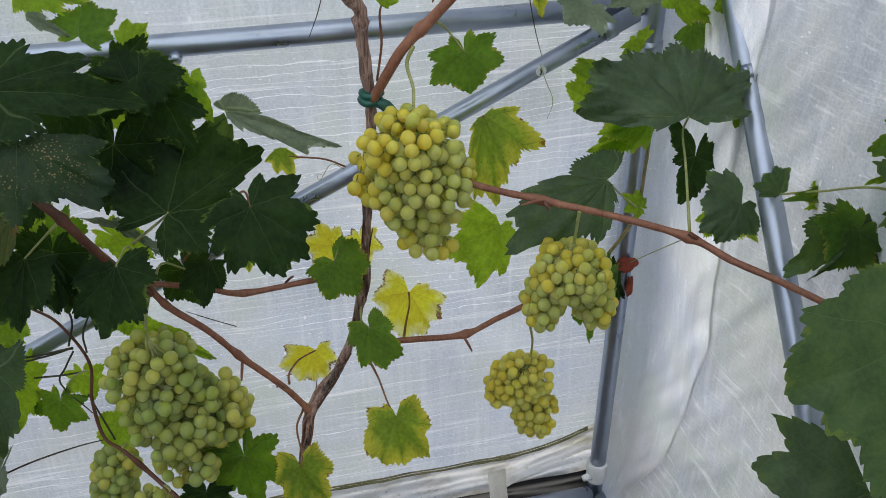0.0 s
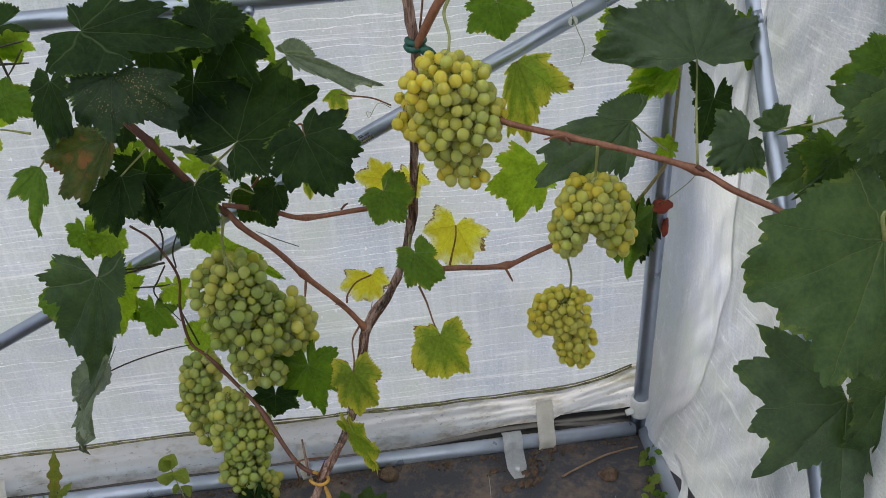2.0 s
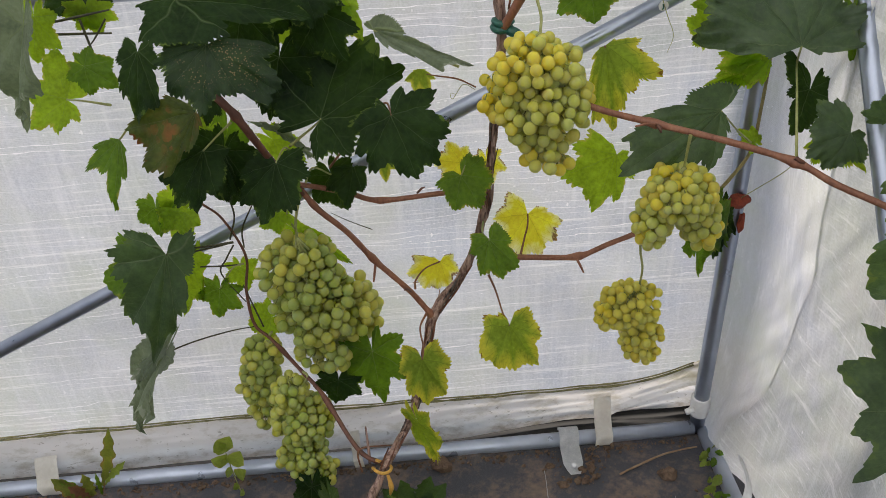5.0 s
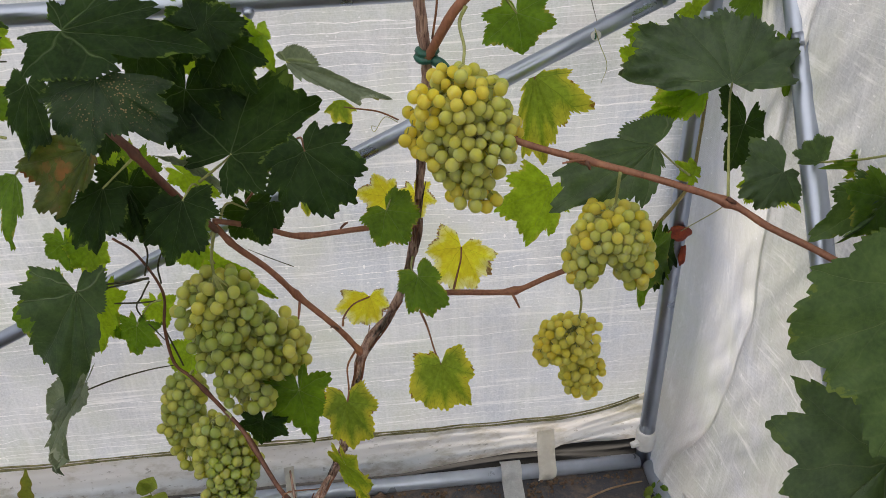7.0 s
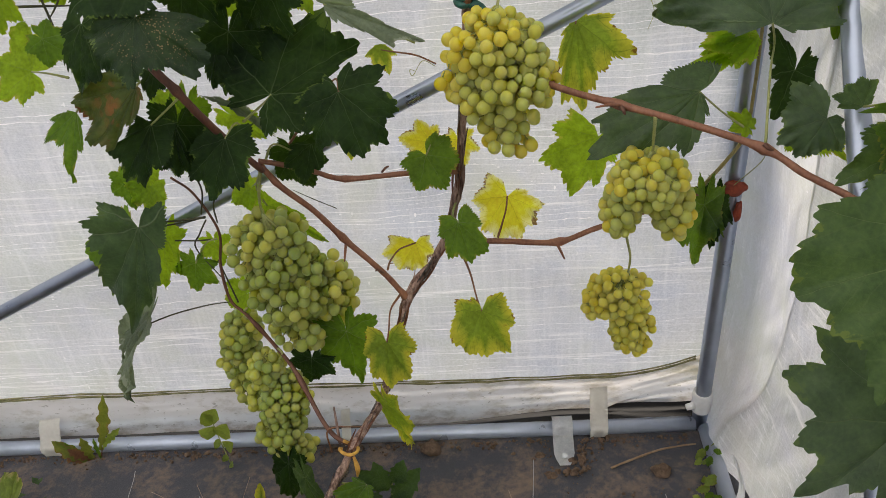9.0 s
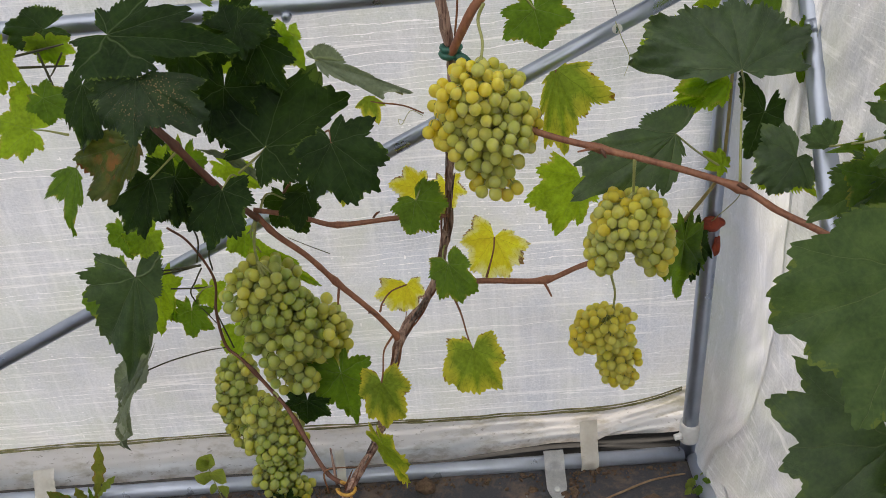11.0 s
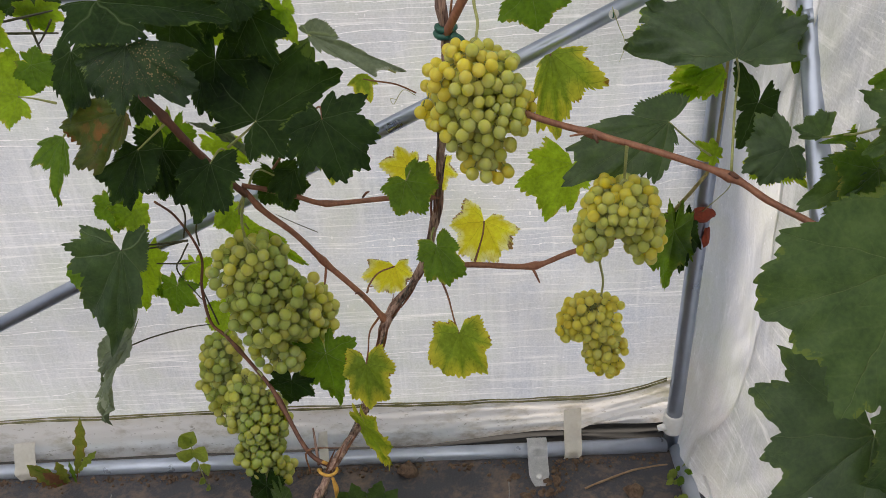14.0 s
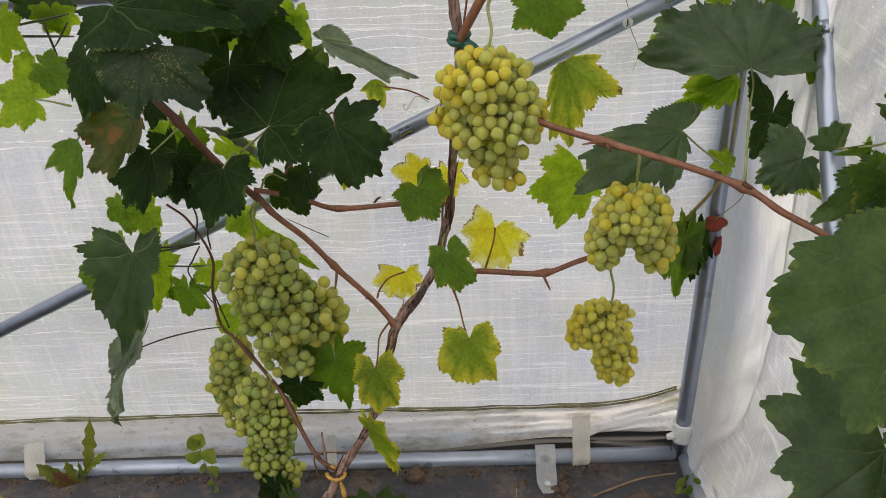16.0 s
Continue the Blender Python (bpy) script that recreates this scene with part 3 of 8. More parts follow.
def pocket(u, v):
    """The inner layer of the skirt, which shows below its lifted end."""
    x = 0.41 + 0.40 * u
    low = 0.046 + 0.005 * noise.noise((x * 11, 0, 2))
    return Vector((x, 0.170 + 0.008 * v + 0.003 * noise.noise((x * 14, v * 4, 6)), low + max(0.004, skirt_low(x) + 0.006 - low) * v))


sheet(bm, 300, 20, skirt)
sheet(bm, 50, 10, pocket)
tagged(part("film_skirt", bm, SKIRT), "dirty white folded skirt of the tunnel film along the base pipe", "film skirt", kind="structure")
# Black sheet added behind the base pipe to stand in for the gap's shade.
GAP_BLACK = plain("black_liner", (0.002, 0.002, 0.002), (0.006, 0.006, 0.006), 30, 0.7)
bm = bmesh.new()
sheet(bm, 160, 4, lambda u, v: Vector((x := -3.4 + 4.2 * u, 0.124 + 0.062 * min(1.0, 2 * v) + 0.003 * noise.noise((x * 6, v, 3)), 0.024 + 0.036 * max(0.0, 2 * v - 1))))
tagged(part("black_liner", bm, GAP_BLACK), "black sheet added to keep the gap behind the base pipe dark", "liner", kind="structure")
ALGAE = plain("algae_seam", (0.09, 0.09, 0.03), (0.36, 0.33, 0.17), 30, 0.8, 0, 0.4, 0.001)
bm = bmesh.new()
for lift, r in ((0.0, 0.0024), (0.008, 0.0018)):
    tube(bm, [(x := -3.4 + 4.0 * k / 60, end_film(x, 0.15) - 0.007, seam_height(x) + lift + 0.0035 * noise.noise((x * 9, lift * 50, 1))) for k in range(61)], (r,), 6, 3, 0.8)
tagged(part("film_seam", bm, ALGAE), "double seam line green with algae above the skirt", "film seam", kind="structure")


def side_film(y, z):
    bulge = 0.05 * math.exp(-((y + 0.28) / 0.2) ** 2) * math.exp(-((z - 0.35) / 0.28) ** 2)
    pinch = 0.045 * math.exp(-((y - 0.04) / 0.10) ** 2) * math.exp(-(z / 0.16) ** 2) + 0.036 * math.exp(-((y - 0.19) / 0.11) ** 2)
    away = 0.020 * min(1.0, max(0.0, (-0.10 - y) / 0.08)) * math.exp(-(z / 0.12) ** 2)
    return 0.676 + away - pinch + 0.022 * noise.noise((2, y * 2.1, z * 1.5)) + 0.012 * noise.noise((4, y * 6, z * 3)) + 0.006 * noise.noise((4, y * 13 + z * 6, z * 4)) + 0.003 * noise.noise((4, y * 30 + z * 20, z * 9)) + bulge * 0.4


def fold_edge(z):
    """How far from the corner the plain folded-in film reaches at a height."""
    return 0.03 - 0.15 * min(1.0, max(0.0, (z - 0.12) / 0.5)) ** 0.8 + 0.012 * noise.noise((z * 5, 3, 1))


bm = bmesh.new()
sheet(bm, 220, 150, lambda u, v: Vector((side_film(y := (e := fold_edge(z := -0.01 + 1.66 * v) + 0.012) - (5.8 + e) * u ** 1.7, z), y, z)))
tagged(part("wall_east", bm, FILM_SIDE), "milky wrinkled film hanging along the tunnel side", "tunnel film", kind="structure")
bm = bmesh.new()
sheet(bm, 40, 110, lambda u, v: Vector((side_film(y := 0.20 + (fold_edge(z := -0.01 + 1.66 * v) - 0.20) * u, z) - 0.003 - 0.005 * abs(noise.noise((y * 22, z * 2, 6))), y, z)))
tagged(part("film_fold", bm, FILM_FOLD), "plain white film folded inwards beside the corner post", "tunnel film", kind="structure")
bm = bmesh.new()
sheet(bm, 40, 20, lambda u, v: Vector((0.672 - 2.05 + 2.05 * math.cos(math.pi * u), 0.20 - 6.0 * v, 1.54 + 1.12 * math.sin(math.pi * u))))
tagged(part("ceiling", bm, FILM_ROOF), "arched milky tunnel film overhead", "tunnel film", kind="structure")
bm = bmesh.new()
sheet(bm, 10, 20, lambda u, v: Vector((-3.43 + 0.02 * noise.noise((u * 5, v * 5, 0)), 0.20 - 6.0 * v, -0.01 + 1.56 * u)))
tagged(part("wall_west", bm, FILM_ROOF), "milky film along the far tunnel side", "tunnel film", kind="structure")
bm = bmesh.new()
sheet(bm, 10, 10, lambda u, v: Vector((-3.45 + 4.13 * u, -5.8, -0.01 + 2.7 * v)))
tagged(part("wall_south", bm, FILM_ROOF), "milky film closing the other tunnel end", "tunnel film", kind="structure")

# ---- steel frame ----
def pipe(name, label, a, b, r=0.0175, mat=STEEL):
    a, b = Vector(a), Vector(b)
    top = thing(name, label, "pipe", a)
    bm = bmesh.new()
    tube(bm, [Vector(), (b - a) * 0.5, b - a], (r,), 20, 4)
    part("tube", bm, mat, top)
    return top


def clamp_band(parent, at, along, r, w=0.02, mat=None, name="clamp"):
    """A flat band round a pipe with a bolt lug."""
    along = Vector(along).normalized()
    bm = bmesh.new()
    tube(bm, [Vector(at) - along * w / 2, Vector(at) + along * w / 2], (r + 0.0025,), 20, 1)
    lug = along.orthogonal().normalized()
    tube(bm, [Vector(at) + lug * (r + 0.001), Vector(at) + lug * (r + 0.014)], (0.005,), 6, 1)
    return part(name, bm, mat or STEEL, parent)


base = pipe("base_pipe", "galvanised steel base pipe lying along the tunnel end", (-3.3, 0.116, 0.0275), (0.60, 0.116, 0.0275), mat=STEEL_DULL)
rail = pipe("side_rail", "galvanised steel base rail along the tunnel side", (0.622, 0.10, 0.0275), (0.622, -5.4, 0.0275), mat=STEEL_DULL)
post = pipe("corner_post", "grey galvanised corner post standing in a white foot", (0.612, 0.123, 0.012), (0.622, 0.123, 1.75), 0.0175)
cross = pipe("cross_pipe", "galvanised horizontal pipe across the tunnel end", (-3.3, 0.130, 1.128), (0.598, 0.130, 1.139), 0.0175)
brace = pipe("diagonal_brace", "galvanised diagonal brace across the tunnel end", (-1.715, 0.098, 0.05), (0.575, 0.098, 1.137), 0.0145)
side_brace = pipe("side_brace", "bright galvanised brace sloping down along the tunnel side", (0.681, 0.124, 1.34), (0.603, -1.035, 0.012), 0.0175)
hoop = thing("hoop_pipe", "grey tunnel hoop showing through the side film", "pipe", (0.735, -0.33, 0))
bm = bmesh.new()
tube(bm, [Vector((0.0, 0, -0.01)), Vector((0.0, 0, 0.8)), Vector((-0.01, 0, 1.5)), Vector((-0.3, 0, 2.2))], (0.02,), 16, 6)
part("tube", bm, STEEL, hoop)


def local(ob, p):
    return Vector(p) - ob.location


# white foot of the corner post
bm = bmesh.new()
tube(bm, [Vector((0, 0, 0.055)), Vector((0, 0, 0.062)), Vector((0, 0, 0.10)), Vector((0, 0, 0.108))], (0.021, 0.0225, 0.0225, 0.0215), 20, 2)
tube(bm, [Vector((-0.018, -0.008, 0.075)), Vector((-0.036, -0.010, 0.072))], (0.009, 0.007), 10, 2)
part("foot_collar", bm, PLASTIC, post, "white plastic collar")
# end plug with screw on the cross pipe, coupling sticker on the brace
bm = bmesh.new()
tube(bm, [local(cross, (-0.124, 0.114, 1.124)), local(cross, (-0.124, 0.106, 1.120))], (0.010, 0.007), 10, 2)
part("bolt", bm, STEEL, cross, "round bolt head")
d = (Vector((0.575, 0.098, 1.137)) - Vector((-1.715, 0.098, 0.05))).normalized()
bm = bmesh.new()
tube(bm, [local(brace, Vector((0.418, 0.0845, 1.0625))), local(brace, Vector((0.418, 0.0825, 1.0625)))], (0.0085, 0.0085), 14, 1)
part("sticker", bm, PLASTIC, brace, "round white marker", smooth=False)
bm = bmesh.new()
tube(bm, [local(brace, (0.4165, 0.081, 1.067)), local(brace, (0.4175, 0.081, 1.060)), local(brace, (0.4155, 0.081, 1.057))], (0.0012,), 6, 2)
part("mark", bm, TIE_GREEN, brace, "dark stroke")
clamp_band(side_brace, local(side_brace, (0.667, -0.09, 1.095)), (-0.078, -1.159, -1.328), 0.0175)
clamp_band(post, Vector((0.006, 0, 1.06)), (0, 0, 1), 0.0175)
clamp_band(cross, local(cross, (0.575, 0.130, 1.139)), (1, 0, 0), 0.0175)
clamp_band(brace, local(brace, Vector((0.575, 0.098, 1.137)) - d * 0.05), d, 0.0145)
bm = bmesh.new()
tube(bm, [local(rail, (0.607, -0.262, 0.043)), local(rail, (0.6055, -0.262, 0.045))], (0.007, 0.007), 12, 1)
part("sticker", bm, PLASTIC, rail, "round white marker", smooth=False)
for k in (-1, 1):
    bm = bmesh.new()
    tube(bm, [local(rail, (0.6045 - 0.003, -0.262 - 0.003 * k, 0.0462)), local(rail, (0.6045 + 0.003, -0.262 + 0.003 * k, 0.0462))], (0.0008,), 6, 1)
    part("mark", bm, TIE_GREEN, rail, "dark stroke")


# ---- straps and bracket on the base pipe ----
def strap(x, lean, wide, high):
    ob = thing("film_strap", "white plastic strap folded over the steel base pipe", "strap", (x, 0.1, 0.002), "straps over the base pipe")
    bm = bmesh.new()
    path = [(0.050, high), (0.028, 0.072), (0.010, 0.052), (-0.008, 0.043), (-0.006, 0.020), (-0.002, 0.006)]
    line = spline([Vector((lean * k, y, z)) for k, (y, z) in enumerate(path)], 4)
    rows = [[bm.verts.new(q + Vector((s * wide / 2, 0.0015 * noise.noise(q * 70 + Vector((s, 0, 0))), 0.002 * s))) for s in (-1, -0.3, 0.3, 1)] for q in line]
    for a, b in zip(rows, rows[1:]):
        for k in range(3):
            bm.faces.new((a[k], a[k + 1], b[k + 1], b[k]))
    bmesh.ops.solidify(bm, geom=bm.faces[:], thickness=0.0018)
    part("band", bm, STRAP, ob)


flap = thing("film_flap", "loose white film edge draped and curling over the side rail", "film strip", (0.63, -0.1, 0.046))


def ribbon(u, v):
    """A free strip of the film's edge, bent over the rail."""
    line = spline([(0.630, -0.070, 0.128), (0.640, -0.092, 0.098), (0.641, -0.112, 0.072), (0.626, -0.136, 0.050), (0.602, -0.150, 0.040), (0.592, -0.156, 0.022)], 8)
    k = u * (len(line) - 1)
    a, b = line[int(k)], line[min(int(k) + 1, len(line) - 1)]
    wide = 0.014 * (0.7 + 0.5 * u)
    q = a.lerp(b, k - int(k)) + Vector((0.25, -0.9, 0.2)) * wide * (2 * v - 1)
    return q + Vector((0.003 * noise.noise((u * 4, v * 3, 2)), 0, 0.004 * noise.noise((u * 5, v * 3, 8)))) - flap.location


bm = bmesh.new()
sheet(bm, 32, 8, ribbon)
part("band", bm, PLASTIC, flap)
strap(0.385, -0.001, 0.040, 0.118)
strap(-0.912, 0.004, 0.052, 0.085)
strap(-0.200, 0.002, 0.022, 0.080)
bracket = thing("pipe_bracket", "small galvanised saddle bracket screwed over the base pipe", "bracket", (0.300, 0.1, 0.024))
bm = bmesh.new()
line = spline([Vector((0.002, 0.038, 0.012)), Vector((0, 0.032, 0.027)), Vector((0, 0.016, 0.0345)), Vector((0, 0.0, 0.027)), Vector((0, -0.004, 0.010)), Vector((0, -0.014, 0.001)), Vector((-0.002, -0.088, -0.002))], 5)
rows = [[bm.verts.new(q + Vector((s * 0.023 * (1.0 if q.y > -0.072 else 0.8 if q.y > -0.085 else 0.5), 0, 0))) for s in (-1, 0, 1)] for q in line]
for a, b in zip(rows, rows[1:]):
    for k in range(2):
        bm.faces.new((a[k], a[k + 1], b[k + 1], b[k]))
bmesh.ops.solidify(bm, geom=bm.faces[:], thickness=0.002)
part("saddle", bm, ZINC, bracket)
bm = bmesh.new()
tube(bm, [Vector((-0.001, -0.064, 0.000)), Vector((-0.001, -0.064, 0.0045)), Vector((-0.001, -0.064, 0.006))], (0.0075, 0.0072, 0.004), 10, 1)
part("screw", bm, ZINC, bracket, "round screw head")


# ---- vine leaves ----
def lobes_of(lobes, base):
    """The five lobes and the two basal ones of a plain vine leaf: angle from the tip and reach; lobes: how far the side lobes stand out."""
    upper, lower = 0.80 + 0.06 * lobes, 0.62 + 0.04 * lobes
    return ((-156, base), (-106, lower), (-53, upper), (0, 1.0), (53, upper), (106, lower), (156, base))


def edge_line(lobed, deep):
    """Angles and reach of the blade's edge, in order: lobe tips with the bays between them, and the open bay at the petiole."""
    line = [(-179.0, 0.05)]
    if lobed[0][0] > -160:
        line.append((max(-178.0, lobed[0][0] - 14), lobed[0][1] * (0.35 if lobed[0][0] > -112 else 0.68)))
    for (a0, r0), (a1, r1) in zip(lobed, lobed[1:]):
        line.append((a0, r0))
        span = abs(a1 - a0)
        line.append(((a0 * r1 + a1 * r0) / (r0 + r1), min(r0, r1) * (1 - deep * min(1.0, span / 45.0)) * (0.97 if span > 20 else 1.0)))
    line.append(lobed[-1])
    if lobed[-1][0] < 160:
        line.append((min(178.0, lobed[-1][0] + 14), lobed[-1][1] * (0.35 if lobed[-1][0] < 112 else 0.68)))
    return line + [(179.0, 0.05)]


def vein_turns(lobed):
    """Pairs that turn the blade's own lobe angles into those at which the veins run."""
    out = [(-180.0, -180.0)]
    left, right = [a for a, _ in lobed if a < 0], [a for a, _ in lobed if a > 0]
    fixed = (50.0, 104.0, 150.0)
    for k, a in enumerate(left):
        n = len(left) - 1 - k
        out.append((a, -(fixed[n] if len(left) <= 3 else 155.0 * (n + 1) / len(left))))
    out.append((0.0, 0.0))
    for n, a in enumerate(right):
        out.append((a, fixed[n] if len(right) <= 3 else 155.0 * (n + 1) / len(right)))
    return out + [(180.0, 180.0)]


def blade(name, size, wide, kind, parent, label="", lobes=1.0, cup=0.12, fold=0.0, curl=0.0, seed=0, teeth=46, wave=0.09, disc=False, lobed=None, deep=0.2, base=0.46, bite_by=0.9):
    """A vine leaf lying in xy, petiole at the origin, tip along +y, upper side +z."""
    turns, rings = teeth * 4, 8
    rnd = random.Random(seed)
    skew = rnd.uniform(-0.06, 0.06)
    if lobed is None:
        lobed, deep = lobes_of(lobes, base), 0.04 + 0.26 * lobes
    line = edge_line(lobed, deep)
    at, far_at = [p for p, _ in line], [q for _, q in line]
    turn_from, turn_to = zip(*vein_turns(lobed))
    low, high = max(-178.0, lobed[0][0] - 26.0), min(178.0, lobed[-1][0] + 26.0)
    if disc:
        low, high = -178.0, 178.0
    bm = bmesh.new()
    uv, rim = bm.loops.layers.uv.new("blade"), bm.loops.layers.uv.new("rim")
    data = {}

    def vert(x, y, k):
        r = math.hypot(x, y)
        a = math.degrees(math.atan2(x, y))
        b = math.radians(float(np.interp(a, turn_from, turn_to)))
        z = -cup * r * r + wave * r * noise.noise((x * 2.2 + seed * 3.7, y * 2.2, seed * 1.3))
        z += 0.055 * r * abs(math.sin(abs(b) * 3.45)) * (1 if r > 0.02 else 0)
        z += 0.10 * wave / 0.05 * max(0, r - 0.45) * noise.noise((x * 6, y * 6, seed * 2.1))
        px = x * wide
        if fold:
            px, z = px * math.cos(fold), z + abs(px) * math.sin(fold)
        py = y
        if curl and y > 0:
            ang = curl * y
            py, z = (math.sin(ang) / curl if abs(curl) > 1e-4 else y), z - (1 - math.cos(ang)) / curl
        v = bm.verts.new((px * size, py * size, z * size))
        data[v] = (r * math.sin(b), r * math.cos(b), k)
        return v

    centre = vert(0, 0, 0)
    ring = []
    for t in range(turns + 1):
        degrees = low + (high - low) * (t + (rnd.uniform(-0.35, 0.35) if 0 < t < turns else 0)) / turns
        theta = math.radians(degrees)
        far = float(np.interp(degrees, at, far_at)) * (1 + skew * math.sin(theta) + 0.05 * noise.noise((theta * 1.6, seed * 5.1, 0)) + 0.05 * noise.noise((theta * 4.5, seed * 2.9, 4)))
        if disc:
            back = math.pi - abs(theta)
            far = 0.38 * math.cos(theta) + math.sqrt(0.62 ** 2 - (0.38 * math.sin(theta)) ** 2)
            far *= (1 - 0.75 * math.exp(-(back / 0.28) ** 2)) * (1 + 0.06 * math.cos(theta * 5) + 0.14 * noise.noise((theta * 1.3, seed * 5.1, 0)) + 0.07 * noise.noise((theta * 4.5, seed * 2.9, 4)))
        if t % 4 == 0:
            bite = rnd.uniform(0.35, 1.3) * (0.3 if disc else bite_by)
        saw = (0.045, 0.030, -0.005, -0.045)[t % 4] * bite / max(0.75, min(1.6, far * 1.3))
        column = []
        for k in range(1, rings + 1):
            f = (k / rings) ** 0.85
            r = far * f * (1 + saw * f ** 6)
            column.append(vert(r * math.sin(theta), r * math.cos(theta), f))
        ring.append(column)
    for a, b in zip(ring, ring[1:]):
        bm.faces.new((centre, b[0], a[0]))
        for k in range(rings - 1):
            bm.faces.new((a[k], b[k], b[k + 1], a[k + 1]))
    for f in bm.faces:
        for loop in f.loops:
            x, y, k = data[loop.vert]
            loop[uv].uv, loop[rim].uv = (x, y), (k, 0.5)
    bmesh.ops.recalc_face_normals(bm, faces=bm.faces[:])
    return part(name, bm, kind, parent, label)


LEAVES = [0]


def leaf(parent, j, tip, kind, wide=1.0, twist=0.0, stalk=None, stem=None, lobes=0.8, cup=0.12, fold=0.0, curl=0.0, wave=0.15, flip=False, label="", r=0.0016, disc=False, lobed=None, deep=0.2, face=(0.0, -0.8, 0.55), teeth=46, bite=0.9):
    """A leaf from its petiole's end j to its tip, facing the open side of the tunnel unless twisted; stalk: points of the petiole from j to its shoot."""
    LEAVES[0] += 1
    j, tip = Vector(j), Vector(tip)
    up = (tip - j).normalized()
    face = Vector(face)
    face = (face - up * face.dot(up)).normalized()
    if flip:
        face = -face
    face = Matrix.Rotation(radians(twist), 3, up) @ face
    side = up.cross(face)
    ob = blade("leaf", (tip - j).length, wide, kind, parent, label, lobes, cup, fold, curl, LEAVES[0], wave=wave, disc=disc, lobed=lobed, deep=deep, teeth=teeth, bite_by=bite)
    m = Matrix.Translation(j - parent.location) @ Matrix((side, up, face)).transposed().to_4x4()
    ob.matrix_local = m
    if stalk:
        inv = m.inverted()
        bm = bmesh.new()
        pts = [inv @ (Vector(q) - parent.location) for q in (j, *stalk)]
        tube(bm, pts, (r, r, r * 1.5), 6, 6)
        part("petiole", bm, stem or GREEN_STEM, ob)
    return ob


def cane(parent, points, radii, mat, name="cane", label="", nodes=(), rough=0.12, sides=10):
    bm = bmesh.new()
    tube(bm, [Vector(p) - parent.location for p in points], radii, sides, 8, rough, nodes)
    return part(name, bm, mat, parent, label)


def tendril(parent, points, r=0.0009, mat=None):
    bm = bmesh.new()
    tube(bm, [Vector(p) - parent.location for p in points], (r, r, r * 0.6), 5, 5)
    return part("tendril", bm, mat or GREEN_STEM, parent)


# ---- grape clusters ----
def berry_mesh(mat, r):
    bm = bmesh.new()
    bmesh.ops.create_icosphere(bm, subdivisions=3, radius=r)
    for v in bm.verts:
        v.co.z *= 1.06
        v.co *= 1 + 0.012 * noise.noise(v.co * 90)
    return mesh_of("grape", bm, mat)


def grape_cluster(label, hang, blobs, mat, r, count, seed, stalk, ripe=None, sunny=(0.0, 0.0)):
    """A hanging cluster. hang: where its stem forks; blobs: centre and half sizes of the lobes it fills; stalk: points
    from the fork up to the cane.
    ripe: the skin of its ripest grapes, also painted on grapes lit through from behind; both sit mostly on the outside
    and towards the side that sunny (x, z) names."""
    rnd = random.Random(seed)
    hang = Vector(hang)
    top = thing("grape_cluster", label, "grapes", hang, "grape clusters on the vine")
    bm = bmesh.new()
    tube(bm, [Vector()] + [Vector(p) - hang for p in stalk], (0.0022, 0.0024, 0.003), 8, 6)
    for c, s in blobs:
        c = Vector(c) - hang
        tube(bm, [Vector(), c * 0.4 + Vector((0, 0, 0.01)), c, c - Vector((0, 0, s[2] * 0.6))], (0.0024, 0.002, 0.0015), 6, 4)
    sizes = (1.0, 0.94, 0.86, 0.70)
    shapes = [[berry_mesh(skin, r * k) for k in sizes] for skin in (mat, ripe or mat)]
    gen = np.random.default_rng(seed)
    mid, half = np.array([c for c, _ in blobs]), np.array([b for _, b in blobs]) - r * 0.8
    which = gen.choice(len(blobs), count, p=half.prod(1) / half.prod(1).sum())
    spot = gen.normal(size=(count, 3))
    spot = mid[which] + spot / np.linalg.norm(spot, axis=1)[:, None] * gen.random((count, 1)) ** 0.4 * half[which]
    kind = gen.choice(4, count, p=(0.44, 0.32, 0.18, 0.06))
    rad = r * np.array(sizes)[kind]
    for turn in range(110):
        gap = spot[:, None] - spot[None]
        far = np.linalg.norm(gap, axis=2) + np.eye(count)
        over = np.clip((rad[:, None] + rad[None]) * 0.94 - far, 0, None) * (1 - np.eye(count))
        spot = spot + (gap / far[:, :, None] * over[:, :, None]).sum(1) * 0.35
        rel = (spot[:, None] - mid[None]) / half[None]
        out = np.linalg.norm(rel, axis=2)
        home = out.argmin(1)
        k = out[np.arange(count), home]
        pull = np.where(k > 1, 1 - (1 - 1 / np.maximum(k, 1)) * 0.5, 1.0)[:, None]
        spot = mid[home] + (spot - mid[home]) * pull
    core, spread = spot.mean(0), spot.std(0)
    for q, n, m in zip(spot, kind, rad):
        u = (q - core) / spread
        # Edge grapes take the gold skin more often, painting light through from behind.
        chance = 0.95 * (math.hypot(u[0], u[2]) - 1.35) + sunny[0] * u[0] + sunny[1] * u[2]
        q = Vector(q)
        ob = new("grape", shapes[1 if rnd.random() < chance else 0][n])
        ob.parent = top
        ob.matrix_local = Matrix.LocRotScale(q - hang, Euler((rnd.uniform(-0.5, 0.5), rnd.uniform(-0.5, 0.5), rnd.uniform(0, 6))), None)
        axis = min((Vector(c2) for c2, _ in blobs), key=lambda c2: (c2 - q).length)
        away = (axis + Vector((0, 0, 0.03)) - q).normalized()
        tube(bm, [q - hang + away * m * 0.9, q - hang + away * (m + 0.010)], (0.0013, 0.0009), 5, 1)
    part("stem", bm, GREEN_STEM, top, "pale green branching grape stem")
    return top


